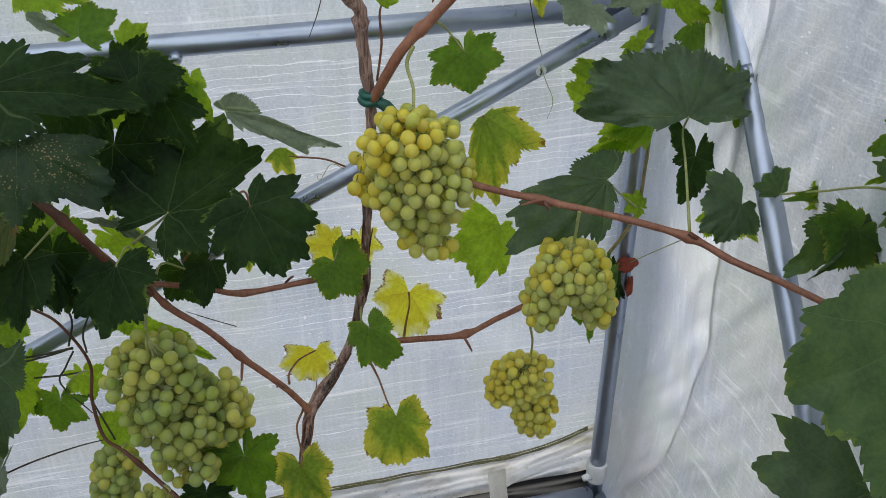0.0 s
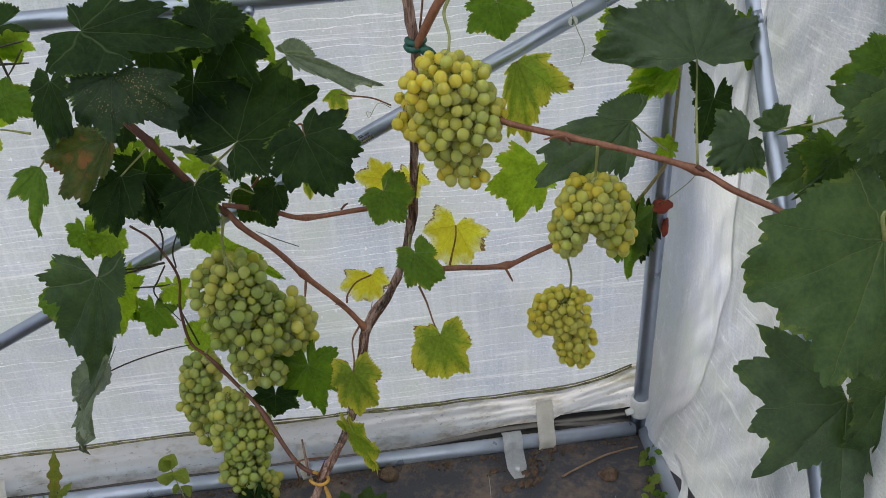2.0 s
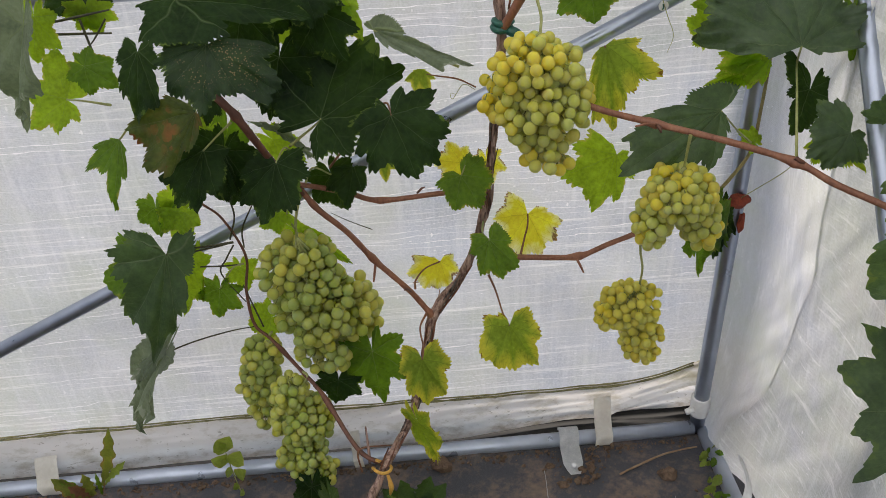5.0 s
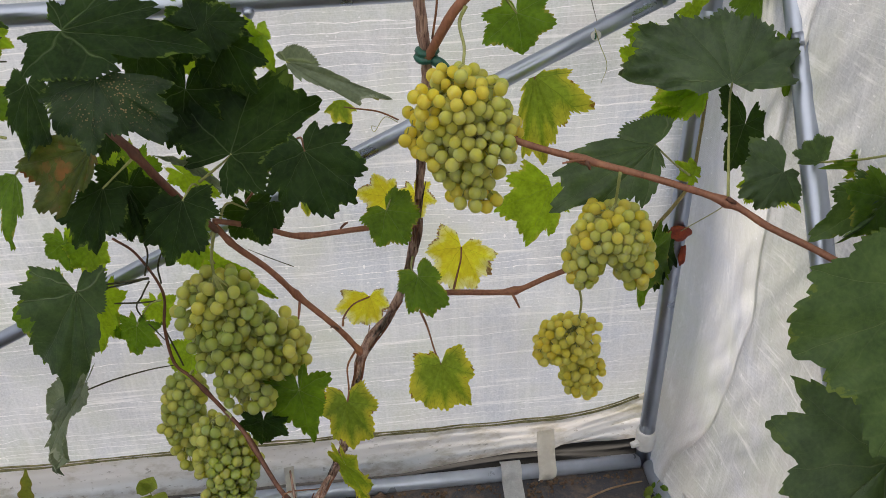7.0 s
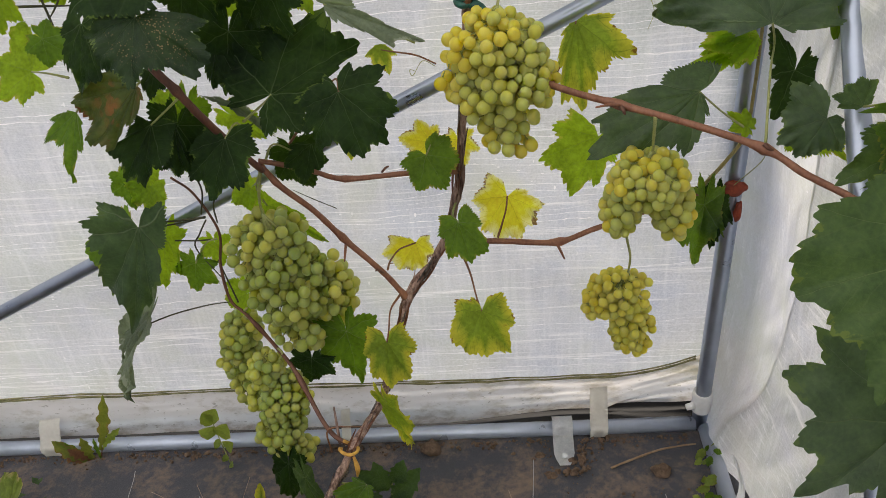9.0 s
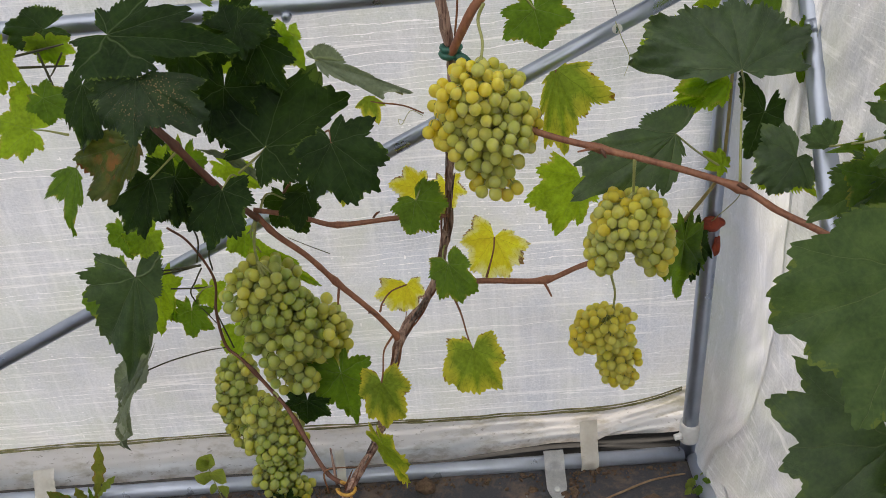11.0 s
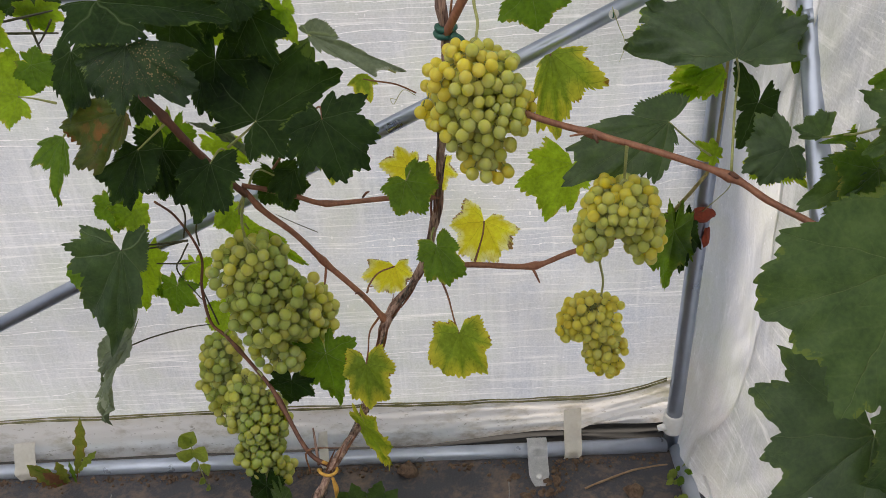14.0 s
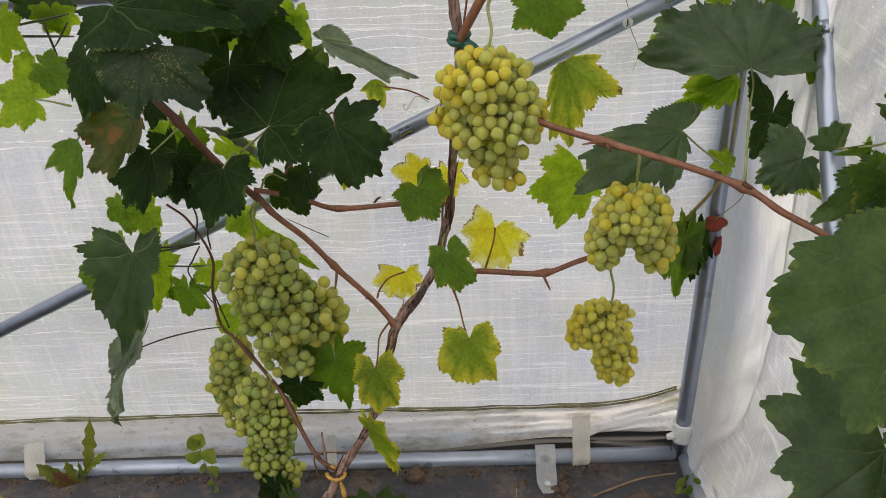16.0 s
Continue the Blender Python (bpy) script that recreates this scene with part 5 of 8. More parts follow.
leaf(vine, (-0.150, -0.095, 0.988), (-0.013, -0.052, 1.050), LEAF_SHADED, lobed=((-166, 0.42), (-132, 0.48), (-86, 0.64), (-52, 0.79), (-26, 0.95), (0, 1.00), (27, 0.62), (84, 0.47), (131, 0.42)), deep=0.16, cup=0.05, stalk=[(-0.162, -0.090, 0.975), (-0.206, -0.080, 0.939)])
leaf(vine, (-0.044, -0.125, 0.998), (-0.011, -0.181, 0.916), LEAF_SHADED, lobed=((-138, 0.45), (-98, 0.72), (-51, 0.91), (-22, 0.97), (0, 1.00), (44, 0.87), (65, 0.75), (99, 0.60), (163, 0.33)), deep=0.22, cup=0.08, stalk=[(-0.054, -0.090, 1.003), (-0.102, -0.060, 0.944), (-0.153, -0.040, 0.876)], stem=RED_STEM)
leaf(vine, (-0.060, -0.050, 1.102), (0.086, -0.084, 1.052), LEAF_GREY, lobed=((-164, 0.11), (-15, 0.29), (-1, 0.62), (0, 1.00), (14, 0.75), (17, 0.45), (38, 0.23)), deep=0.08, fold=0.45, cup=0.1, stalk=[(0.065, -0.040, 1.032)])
leaf(vine, (-0.133, -0.080, 1.145), (-0.177, -0.080, 1.085), LEAF_SHADED, wide=1.296, lobes=0.5)
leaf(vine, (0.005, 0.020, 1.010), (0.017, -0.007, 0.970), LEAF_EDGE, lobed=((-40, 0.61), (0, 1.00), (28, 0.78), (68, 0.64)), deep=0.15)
leaf(vine, (-0.305, -0.100, 0.946), (-0.304, -0.143, 0.884), LEAF_SHADED, lobed=((-23, 0.52), (-14, 0.91), (0, 1.00), (21, 0.91), (46, 0.47)), deep=0.1)
leaf(vine, (-0.386, -0.120, 1.120), (-0.395, -0.177, 1.037), LEAF_SHADED, lobed=((-132, 0.25), (-49, 0.35), (-20, 0.83), (0, 1.00), (20, 0.65), (59, 0.33), (140, 0.26)), deep=0.12)
leaf(vine, (-0.228, -0.050, 1.051), (-0.239, -0.086, 0.998), LEAF_SHADED, lobed=((-105, 0.47), (-38, 0.85), (0, 1.00), (6, 0.82), (42, 0.61), (115, 0.51)), deep=0.12)
leaf(vine, (-0.113, -0.060, 0.884), (-0.130, -0.097, 0.831), LEAF_SHADED, lobed=((-101, 0.34), (-30, 0.65), (0, 1.00), (40, 0.87), (79, 0.55)), deep=0.12)
leaf(vine, (-0.407, -0.020, 0.801), (-0.416, -0.041, 0.771), LEAF_LIT, lobed=((-130, 0.65), (-56, 0.83), (0, 1.00), (44, 1.26), (89, 1.46)), deep=0.12)
leaf(vine, (0.599, 0.050, 0.972), (0.506, 0.044, 0.964), LEAF_LIT, lobed=((-67, 0.49), (-39, 0.62), (0, 1.00), (19, 0.84), (43, 0.44)), deep=0.15)
leaf(vine, (0.568, 0.060, 0.940), (0.489, 0.046, 0.920), LEAF_LIT, lobed=((-57, 0.31), (0, 1.00), (11, 0.55), (27, 0.20)), deep=0.12)
leaf(vine, (0.514, 0.030, 1.059), (0.454, 0.043, 1.078), LEAF_LIT, lobed=((-108, 0.46), (-50, 0.89), (-31, 0.61), (0, 1.00), (19, 0.98), (53, 0.62)), deep=0.2)
leaf(vine, (-0.085, -0.240, 0.284), (-0.165, -0.267, 0.245), LEAF_MID, lobed=((-120, 0.16), (-67, 0.42), (-23, 0.80), (0, 1.00), (18, 0.69), (60, 0.33)), deep=0.15, stalk=[(-0.150, -0.205, 0.250)])
leaf(vine, (-0.099, -0.020, 1.139), (-0.077, -0.053, 1.091), LEAF_LIT, lobed=((-113, 0.28), (-32, 0.37), (0, 1.00), (42, 0.90), (74, 0.59), (168, 0.43)), deep=0.12)
leaf(vine, (-0.198, -0.050, 1.135), (-0.229, -0.050, 1.075), LEAF_LIT, wide=0.864, lobes=0.9)
leaf(vine, (-0.321, 0.000, 0.926), (-0.332, 0.000, 0.880), LEAF_LIT, wide=1.08, lobes=0.8)
leaf(vine, (-0.065, 0.020, 0.857), (-0.065, -0.004, 0.821), LEAF_EDGE, lobed=((-40, 0.68), (0, 1.00), (50, 0.47)), deep=0.2)
leaf(vine, (-0.486, 0.030, 1.133), (-0.479, 0.030, 1.099), LEAF_LIT, wide=1.296, lobes=0.6)
leaf(vine, (-0.203, -0.060, 1.074), (-0.236, -0.060, 0.970), LEAF_SHADED, wide=0.864, lobes=0.5)
leaf(vine, (-0.314, -0.165, 1.044), (-0.390, -0.210, 0.978), LEAF_RED, lobed=((-62, 0.21), (-28, 0.54), (-14, 0.93), (0, 1.00), (39, 0.94), (60, 0.78), (79, 0.44)), deep=0.12, cup=0.2, stalk=[(-0.327, -0.140, 1.034), (-0.306, -0.120, 1.042)])
leaf(vine, (-0.458, -0.080, 0.972), (-0.479, -0.140, 0.884), LEAF_MID, lobed=((-14, 0.57), (0, 1.00), (22, 0.54), (42, 0.66), (69, 0.41)), deep=0.2, stalk=[(-0.419, -0.100, 1.012), (-0.369, -0.120, 1.041)])
leaf(vine, (-0.323, -0.140, 0.971), (-0.372, -0.185, 0.906), LEAF_SHADED, lobed=((-123, 0.43), (-43, 0.74), (-21, 0.98), (0, 1.00), (32, 0.85), (39, 0.45), (94, 0.31)), deep=0.15, stalk=[(-0.304, -0.120, 0.983), (-0.281, -0.110, 1.000)])
leaf(vine, (-0.305, -0.090, 0.944), (-0.336, -0.090, 0.852), LEAF_SHADED, wide=0.864, lobes=0.5)
leaf(vine, (-0.223, -0.130, 0.937), (-0.250, -0.182, 0.862), LEAF_SHADED, lobed=((-132, 0.47), (-82, 0.55), (-32, 0.83), (0, 1.00), (32, 0.87), (59, 0.65), (110, 0.41)), deep=0.12, stalk=[(-0.209, -0.100, 0.947), (-0.199, -0.070, 0.894)])
leaf(vine, (-0.154, -0.020, 0.852), (-0.133, -0.020, 0.776), LEAF_SHADED, stalk=[(-0.183, -0.030, 0.872), (-0.198, -0.050, 0.847)], wide=0.87, lobes=0.5)
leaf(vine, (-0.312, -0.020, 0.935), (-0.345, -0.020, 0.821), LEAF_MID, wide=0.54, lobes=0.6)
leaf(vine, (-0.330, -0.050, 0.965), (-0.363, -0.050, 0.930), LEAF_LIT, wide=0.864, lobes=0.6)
leaf(vine, (-0.238, -0.100, 1.161), (-0.263, -0.100, 1.088), LEAF_SHADED, wide=0.972)
leaf(vine, (-0.167, -0.040, 1.051), (-0.215, -0.040, 0.965), LEAF_SHADED, wide=0.756)
leaf(vine, (-0.279, -0.080, 0.913), (-0.319, -0.080, 0.841), LEAF_SHADED, wide=0.756)
leaf(vine, (-0.198, -0.050, 0.920), (-0.256, -0.070, 0.990), LEAF_GREY, wide=0.324, twist=60, fold=0.6)
leaf(vine, (-0.236, -0.040, 0.933), (-0.188, -0.040, 0.888), LEAF_LIT, wide=0.594, lobes=0.5)
leaf(vine, (-0.464, 0.000, 0.706), (-0.536, -0.032, 0.473), LEAF_SHEEN, lobed=((-154, 0.28), (-56, 0.23), (-20, 0.50), (-9, 0.71), (0, 1.00), (8, 0.75), (22, 0.68), (56, 0.44), (83, 0.40), (114, 0.33)), deep=0.16, cup=0.1, face=(0.05, -1.0, 0.12), stalk=[(-0.455, 0.020, 0.715), (-0.425, 0.030, 0.698), (-0.351, 0.030, 0.703)], stem=OLIVE_STEM)
leaf(vine, (-0.534, 0.060, 0.627), (-0.611, 0.052, 0.624), LEAF_MID, wide=1.66, lobes=0.6)
leaf(vine, (-0.433, 0.030, 0.796), (-0.449, 0.030, 0.689), LEAF_LIT, wide=0.486, fold=0.5, lobes=0.5)
leaf(vine, (-0.470, 0.030, 0.787), (-0.477, 0.030, 0.722), LEAF_MID, wide=0.864, lobes=0.5)
leaf(vine, (-0.528, 0.030, 0.460), (-0.652, 0.020, 0.265), LEAF_GREY, wide=0.54, twist=50, fold=0.4, lobes=0.9)
leaf(vine, (-0.543, 0.030, 0.458), (-0.612, 0.020, 0.384), LEAF_GREY, wide=0.302, twist=40, fold=0.3)
leaf(vine, (-0.394, 0.030, 0.603), (-0.415, 0.030, 0.532), LEAF_MID, stalk=[(-0.363, 0.030, 0.647), (-0.340, 0.030, 0.656)], wide=0.884, lobes=0.9)
leaf(vine, (-0.443, 0.045, 0.654), (-0.484, 0.045, 0.529), LEAF_LIT, wide=0.432, lobes=0.6)
leaf(vine, (-0.347, 0.030, 0.647), (-0.346, 0.030, 0.588), LEAF_LIT, wide=0.864, lobes=0.8)
leaf(vine, (-0.309, 0.020, 0.533), (-0.358, 0.020, 0.510), LEAF_LIT, wide=1.08, lobes=0.5)
leaf(vine, (-0.550, 0.000, 1.010), (-0.613, 0.013, 1.029), LEAF_LIT, lobed=((-135, 0.59), (-90, 0.81), (-55, 1.09), (0, 1.00), (59, 1.37), (86, 1.06), (132, 0.81)), deep=0.2, stalk=[(-0.519, -0.010, 1.009), (-0.468, -0.050, 1.016)])
leaf(vine, (-0.497, -0.030, 1.072), (-0.455, -0.030, 1.035), LEAF_MID, wide=0.864, lobes=0.4)
leaf(vine, (-0.487, 0.020, 1.145), (-0.490, 0.020, 1.108), LEAF_LIT, wide=1.728, lobes=0.5)
leaf(vine, (-0.241, 0.050, 0.709), (-0.140, 0.050, 0.618), LEAF_LIT, stalk=[(-0.246, 0.030, 0.758), (-0.207, -0.040, 0.836)], wide=0.22, lobes=0.4)
leaf(vine, (-0.260, 0.040, 0.753), (-0.305, 0.040, 0.723), LEAF_LIT, wide=0.864, lobes=0.5)
leaf(vine, (0.063, -0.020, 0.831), (0.093, -0.053, 0.783), LEAF_MID, lobed=((-129, 0.67), (-99, 0.81), (-53, 0.91), (0, 1.00), (42, 0.89), (104, 0.66), (127, 0.47)), deep=0.10, stalk=[(0.081, 0.000, 0.848), (0.113, 0.030, 0.803)])
leaf(vine, (0.066, 0.030, 0.828), (0.014, 0.030, 0.841), LEAF_GOLD, wide=0.972, lobes=0.5)
leaf(vine, (0.114, 0.050, 0.820), (0.124, 0.050, 0.763), LEAF_GOLD, wide=0.864, lobes=0.6)
leaf(vine, (0.195, 0.088, 0.677), (0.177, 0.044, 0.613), LEAF_GOLD, lobed=((-115, 0.49), (-89, 0.83), (-55, 0.89), (-28, 1.03), (0, 1.00), (26, 1.00), (74, 0.84), (130, 0.73)), deep=0.14, stalk=[(0.192, 0.070, 0.663), (0.184, 0.060, 0.639), (0.174, 0.035, 0.623)], stem=RED_STEM)
leaf(vine, (0.021, 0.050, 0.610), (0.010, 0.020, 0.566), LEAF_GOLD, lobed=((-127, 0.58), (-70, 0.81), (-26, 0.95), (0, 1.00), (23, 1.12), (61, 1.16), (96, 0.92)), deep=0.12, stalk=[(-0.009, 0.035, 0.607), (-0.028, 0.030, 0.585), (-0.030, 0.000, 0.588)], stem=RED_STEM)
leaf(vine, (0.108, -0.030, 0.702), (0.126, -0.070, 0.644), LEAF_MID, lobed=((-143, 0.47), (-69, 0.52), (-29, 0.99), (0, 1.00), (32, 0.89), (74, 0.63), (125, 0.53)), deep=0.12, stalk=[(0.098, -0.010, 0.706), (0.104, 0.030, 0.711)])
leaf(vine, (0.138, -0.060, 0.529), (0.142, -0.108, 0.459), LEAF_EDGE, lobed=((-126, 0.62), (-64, 0.78), (-29, 1.06), (0, 1.00), (21, 0.99), (48, 0.91), (119, 0.61), (150, 0.36)), deep=0.10, stalk=[(0.130, -0.030, 0.537), (0.121, 0.000, 0.567), (0.110, 0.020, 0.592)], stem=RED_STEM)
leaf(vine, (-0.028, -0.135, 0.530), (-0.025, -0.182, 0.462), LEAF_EDGE, lobed=((-138, 0.52), (-72, 0.62), (-27, 0.91), (0, 1.00), (26, 0.85), (65, 0.57), (134, 0.53)), deep=0.10, stalk=[(-0.024, -0.120, 0.545), (-0.027, -0.050, 0.534), (-0.013, -0.010, 0.535)], stem=RED_STEM)
leaf(vine, (-0.122, -0.020, 0.461), (-0.116, -0.020, 0.315), LEAF_MID, stalk=[(-0.139, 0.000, 0.471), (-0.159, 0.000, 0.486)], wide=0.67, lobes=1.2)
leaf(vine, (-0.191, -0.050, 0.423), (-0.203, -0.050, 0.360), LEAF_SHADED, wide=1.111, lobes=0.5)
leaf(vine, (-0.045, -0.130, 0.371), (-0.014, -0.120, 0.230), LEAF_EDGE, wide=0.324, lobes=0.5, twist=30)
leaf(vine, (-0.271, -0.100, 0.186), (-0.290, -0.100, 0.065), LEAF_SHADED, wide=0.492, lobes=0.4)
leaf(vine, (-0.233, -0.130, 0.178), (-0.216, -0.130, 0.027), LEAF_NEAR, wide=0.221, lobes=0.6, fold=0.3)
leaf(vine, (0.278, 0.020, 1.127), (0.290, 0.013, 1.063), LEAF_MID, stalk=[(0.249, 0.010, 1.167), (0.231, -0.010, 1.183)], wide=1.313, lobes=0.5)
leaf(vine, (0.310, 0.030, 1.022), (0.317, -0.048, 0.908), LEAF_EDGE, lobed=((-94, 0.42), (-56, 0.72), (-25, 0.67), (-10, 0.80), (0, 1.00), (15, 0.92), (27, 0.55), (53, 0.24)), deep=0.22, stalk=[(0.303, 0.020, 0.995), (0.280, 0.000, 0.956), (0.267, -0.060, 0.961)], stem=RED_STEM)
leaf(vine, (0.494, -0.030, 0.919), (0.312, -0.085, 0.840), LEAF_SHEEN, lobed=((-84, 0.18), (-49, 0.46), (-15, 0.65), (0, 1.00), (17, 0.82), (29, 0.65), (52, 0.30), (160, 0.27)), deep=0.08, fold=-0.15, stalk=[(0.548, 0.020, 0.857), (0.612, 0.080, 0.791)], stem=GREEN_STEM)
leaf(vine, (0.357, 0.080, 0.794), (0.304, 0.023, 0.711), LEAF_LIT, lobed=((-127, 0.21), (-58, 0.48), (-22, 0.77), (0, 1.00), (45, 0.93), (80, 0.71), (111, 0.63)), deep=0.2)
leaf(vine, (0.554, 0.080, 0.639), (0.560, 0.100, 0.471), LEAF_MID, wide=0.389, lobes=0.8)
leaf(vine, (0.577, 0.100, 0.638), (0.584, 0.100, 0.519), LEAF_SHADED, wide=0.454, lobes=0.6)
leaf(vine, (0.548, -0.150, 1.068), (0.541, -0.091, 1.154), LEAF_SHEEN, lobed=((-77, 1.47), (-47, 1.40), (-28, 1.17), (0, 1.00), (36, 1.02), (68, 1.10), (97, 0.96)), deep=0.12, stalk=[(0.572, -0.100, 1.020), (0.555, -0.150, 0.996), (0.542, -0.211, 0.920)], stem=GREEN_STEM)
leaf(vine, (0.565, 0.050, 0.973), (0.510, 0.050, 0.946), LEAF_LIT, wide=0.339, lobes=0.5)
leaf(vine, (0.554, 0.060, 0.937), (0.496, 0.060, 0.926), LEAF_LIT, wide=0.438, lobes=0.5)
leaf(vine, (0.490, 0.060, 1.018), (0.476, 0.060, 1.083), LEAF_LIT, wide=0.756, lobes=0.5)
leaf(vine, (0.578, 0.050, 0.959), (0.572, 0.050, 0.914), LEAF_LIT, wide=0.864)
leaf(vine, (0.608, 0.070, 0.802), (0.575, 0.070, 0.831), LEAF_LIT, wide=0.756)
leaf(vine, (0.622, -0.060, 0.958), (0.587, -0.101, 0.899), LEAF_SHADED, lobed=((-174, 0.53), (-137, 0.54), (-90, 0.51), (0, 1.00), (56, 0.46), (135, 0.92), (142, 0.59)), deep=0.25)
leaf(vine, (0.622, -0.200, 0.950), (0.584, -0.228, 0.909), LEAF_SHEEN, lobed=((-119, 0.41), (-60, 0.80), (0, 1.00), (28, 1.10), (61, 0.95), (105, 1.05), (130, 0.83)), deep=0.12)
leaf(vine, (0.609, -0.170, 0.936), (0.662, -0.206, 0.883), LEAF_LIT, lobed=((-17, 0.74), (0, 1.00), (14, 0.72), (48, 0.68), (76, 0.67), (106, 0.58)), deep=0.12)
leaf(vine, (0.724, 0.000, 0.804), (0.752, 0.000, 0.765), LEAF_LIT, wide=0.4)
leaf(vine, (0.646, -0.100, 1.083), (0.709, -0.100, 1.021), LEAF_MID, wide=0.648)
leaf(vine, (-0.245, -0.140, 1.268), (-0.203, -0.155, 1.246), LEAF_GREY, lobed=((-64, 0.13), (-21, 0.48), (0, 1.00), (6, 0.85), (24, 0.53)), deep=0.05, fold=0.5)
# Dark leaf, added large enough to cover the cross pipe where it lies shaded.
leaf(vine, (-0.494, 0.040, 1.159), (-0.554, 0.027, 1.140), LEAF_SHADED, lobed=((-141, 0.72), (-105, 0.68), (-43, 0.63), (0, 1.00), (33, 1.10), (64, 0.80), (159, 0.62)), deep=0.08)
leaf(vine, (-0.296, -0.130, 1.061), (-0.305, -0.158, 1.019), LEAF_SHADED, lobed=((-61, 0.32), (-28, 0.77), (0, 1.00), (20, 0.81), (49, 0.58)), deep=0.1)
leaf(vine, (-0.163, -0.090, 1.167), (-0.099, -0.094, 1.161), LEAF_SHADED, lobed=((-164, 0.70), (-115, 0.62), (-42, 0.75), (0, 1.00), (21, 0.69), (72, 0.36), (154, 0.58)), deep=0.1)
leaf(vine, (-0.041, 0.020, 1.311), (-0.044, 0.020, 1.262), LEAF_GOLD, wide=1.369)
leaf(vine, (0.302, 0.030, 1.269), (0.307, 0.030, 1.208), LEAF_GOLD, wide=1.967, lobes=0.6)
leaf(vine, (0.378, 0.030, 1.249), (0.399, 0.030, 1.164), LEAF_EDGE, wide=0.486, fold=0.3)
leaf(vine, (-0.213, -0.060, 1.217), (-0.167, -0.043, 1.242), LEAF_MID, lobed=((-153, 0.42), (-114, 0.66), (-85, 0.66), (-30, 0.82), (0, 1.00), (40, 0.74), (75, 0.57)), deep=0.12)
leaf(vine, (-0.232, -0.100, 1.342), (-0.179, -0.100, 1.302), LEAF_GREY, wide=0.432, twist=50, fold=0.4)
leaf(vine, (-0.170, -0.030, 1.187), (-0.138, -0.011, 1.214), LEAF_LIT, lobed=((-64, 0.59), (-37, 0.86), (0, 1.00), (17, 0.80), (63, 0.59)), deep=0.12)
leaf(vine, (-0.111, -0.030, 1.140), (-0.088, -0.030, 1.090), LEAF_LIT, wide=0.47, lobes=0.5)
leaf(vine, (-0.176, -0.060, 1.174), (-0.139, -0.060, 1.110), LEAF_SHADED, wide=1.188, lobes=0.5)
leaf(vine, (-0.265, -0.050, 1.281), (-0.185, -0.061, 1.265), LEAF_LIT, lobed=((-98, 0.47), (-51, 0.56), (-20, 0.90), (0, 1.00), (30, 0.70), (52, 0.55), (92, 0.44)), deep=0.1)
leaf(vine, (0.145, 0.000, 1.259), (0.112, -0.015, 1.238), LEAF_MID, lobed=((-159, 0.40), (-71, 0.39), (-17, 0.71), (0, 1.00), (31, 0.51), (98, 0.32)), deep=0.12)
leaf(vine, (0.156, 0.000, 1.211), (0.183, 0.010, 1.225), LEAF_LIT, lobed=((-69, 0.50), (-30, 0.93), (0, 1.00), (29, 0.89), (66, 0.47)), deep=0.03, bite=0.3)
leaf(vine, (0.445, -0.020, 1.190), (0.406, -0.033, 1.176), LEAF_GREY, wide=1.789, twist=35, lobes=0.5)
leaf(vine, (0.519, -0.040, 1.214), (0.466, -0.040, 1.195), LEAF_GREY, wide=0.756)
leaf(vine, (0.596, 0.020, 1.183), (0.668, 0.020, 1.136), LEAF_LIT, wide=0.472, lobes=0.5)
leaf(vine, (0.676, 0.000, 1.172), (0.744, 0.000, 1.107), LEAF_LIT, wide=0.434, lobes=0.6)
leaf(vine, (0.557, 0.050, 1.113), (0.567, 0.050, 1.092), LEAF_LIT, wide=2.2)
leaf(vine, (0.648, 0.030, 1.131), (0.671, 0.030, 1.075), LEAF_MID, wide=1.404)
leaf(vine, (-0.535, -0.100, 1.161), (-0.594, -0.100, 1.002), LEAF_GREY, wide=0.54, fold=0.5, lobes=0.6, twist=20)
leaf(vine, (-0.560, 0.000, 1.142), (-0.584, 0.000, 1.065), LEAF_LIT, wide=0.756)

# ---- the shoot that hangs beside the side film ----
shoot = thing("vine_shoot", "grapevine shoot with broad dark green leaves close to the side film", "grapevine", (0.70, -0.52, 0.0))
cane(shoot, [(0.700, -0.520, -0.010), (0.730, -0.540, 0.400), (0.720, -0.550, 0.800), (0.700, -0.530, 1.100), (0.660, -0.500, 1.350), (0.600, -0.450, 1.600)], (0.007, 0.007, 0.006, 0.005), CANE)
leaf(shoot, (0.628, -0.550, 0.989), (0.543, -0.639, 0.859), LEAF_NEAR, lobed=((-133, 0.41), (-52, 0.62), (-22, 0.91), (0, 1.00), (30, 0.85), (46, 0.95), (60, 0.89), (77, 0.77), (99, 0.60), (146, 0.52)), deep=0.05, cup=0.04, r=0.0024, wave=0.08, teeth=64, bite=0.5, stalk=[(0.625, -0.550, 1.030), (0.720, -0.550, 0.980)])
# Darker leaf colour than the leaf above, painting this lower leaf's shade.
leaf(shoot, (0.653, -0.531, 0.716), (0.612, -0.634, 0.568), LEAF_SHEEN, lobed=((-179, 0.55), (-96, 0.36), (-30, 0.67), (0, 1.00), (32, 0.61), (46, 0.89), (69, 0.78), (101, 0.87), (124, 0.83)), deep=0.30, cup=0.04, r=0.0024, wave=0.08, teeth=64, bite=0.5, stalk=[(0.710, -0.540, 0.800)])
leaf(shoot, (0.684, -0.560, 0.758), (0.710, -0.590, 0.612), LEAF_NEAR, wide=0.648, lobes=0.8)
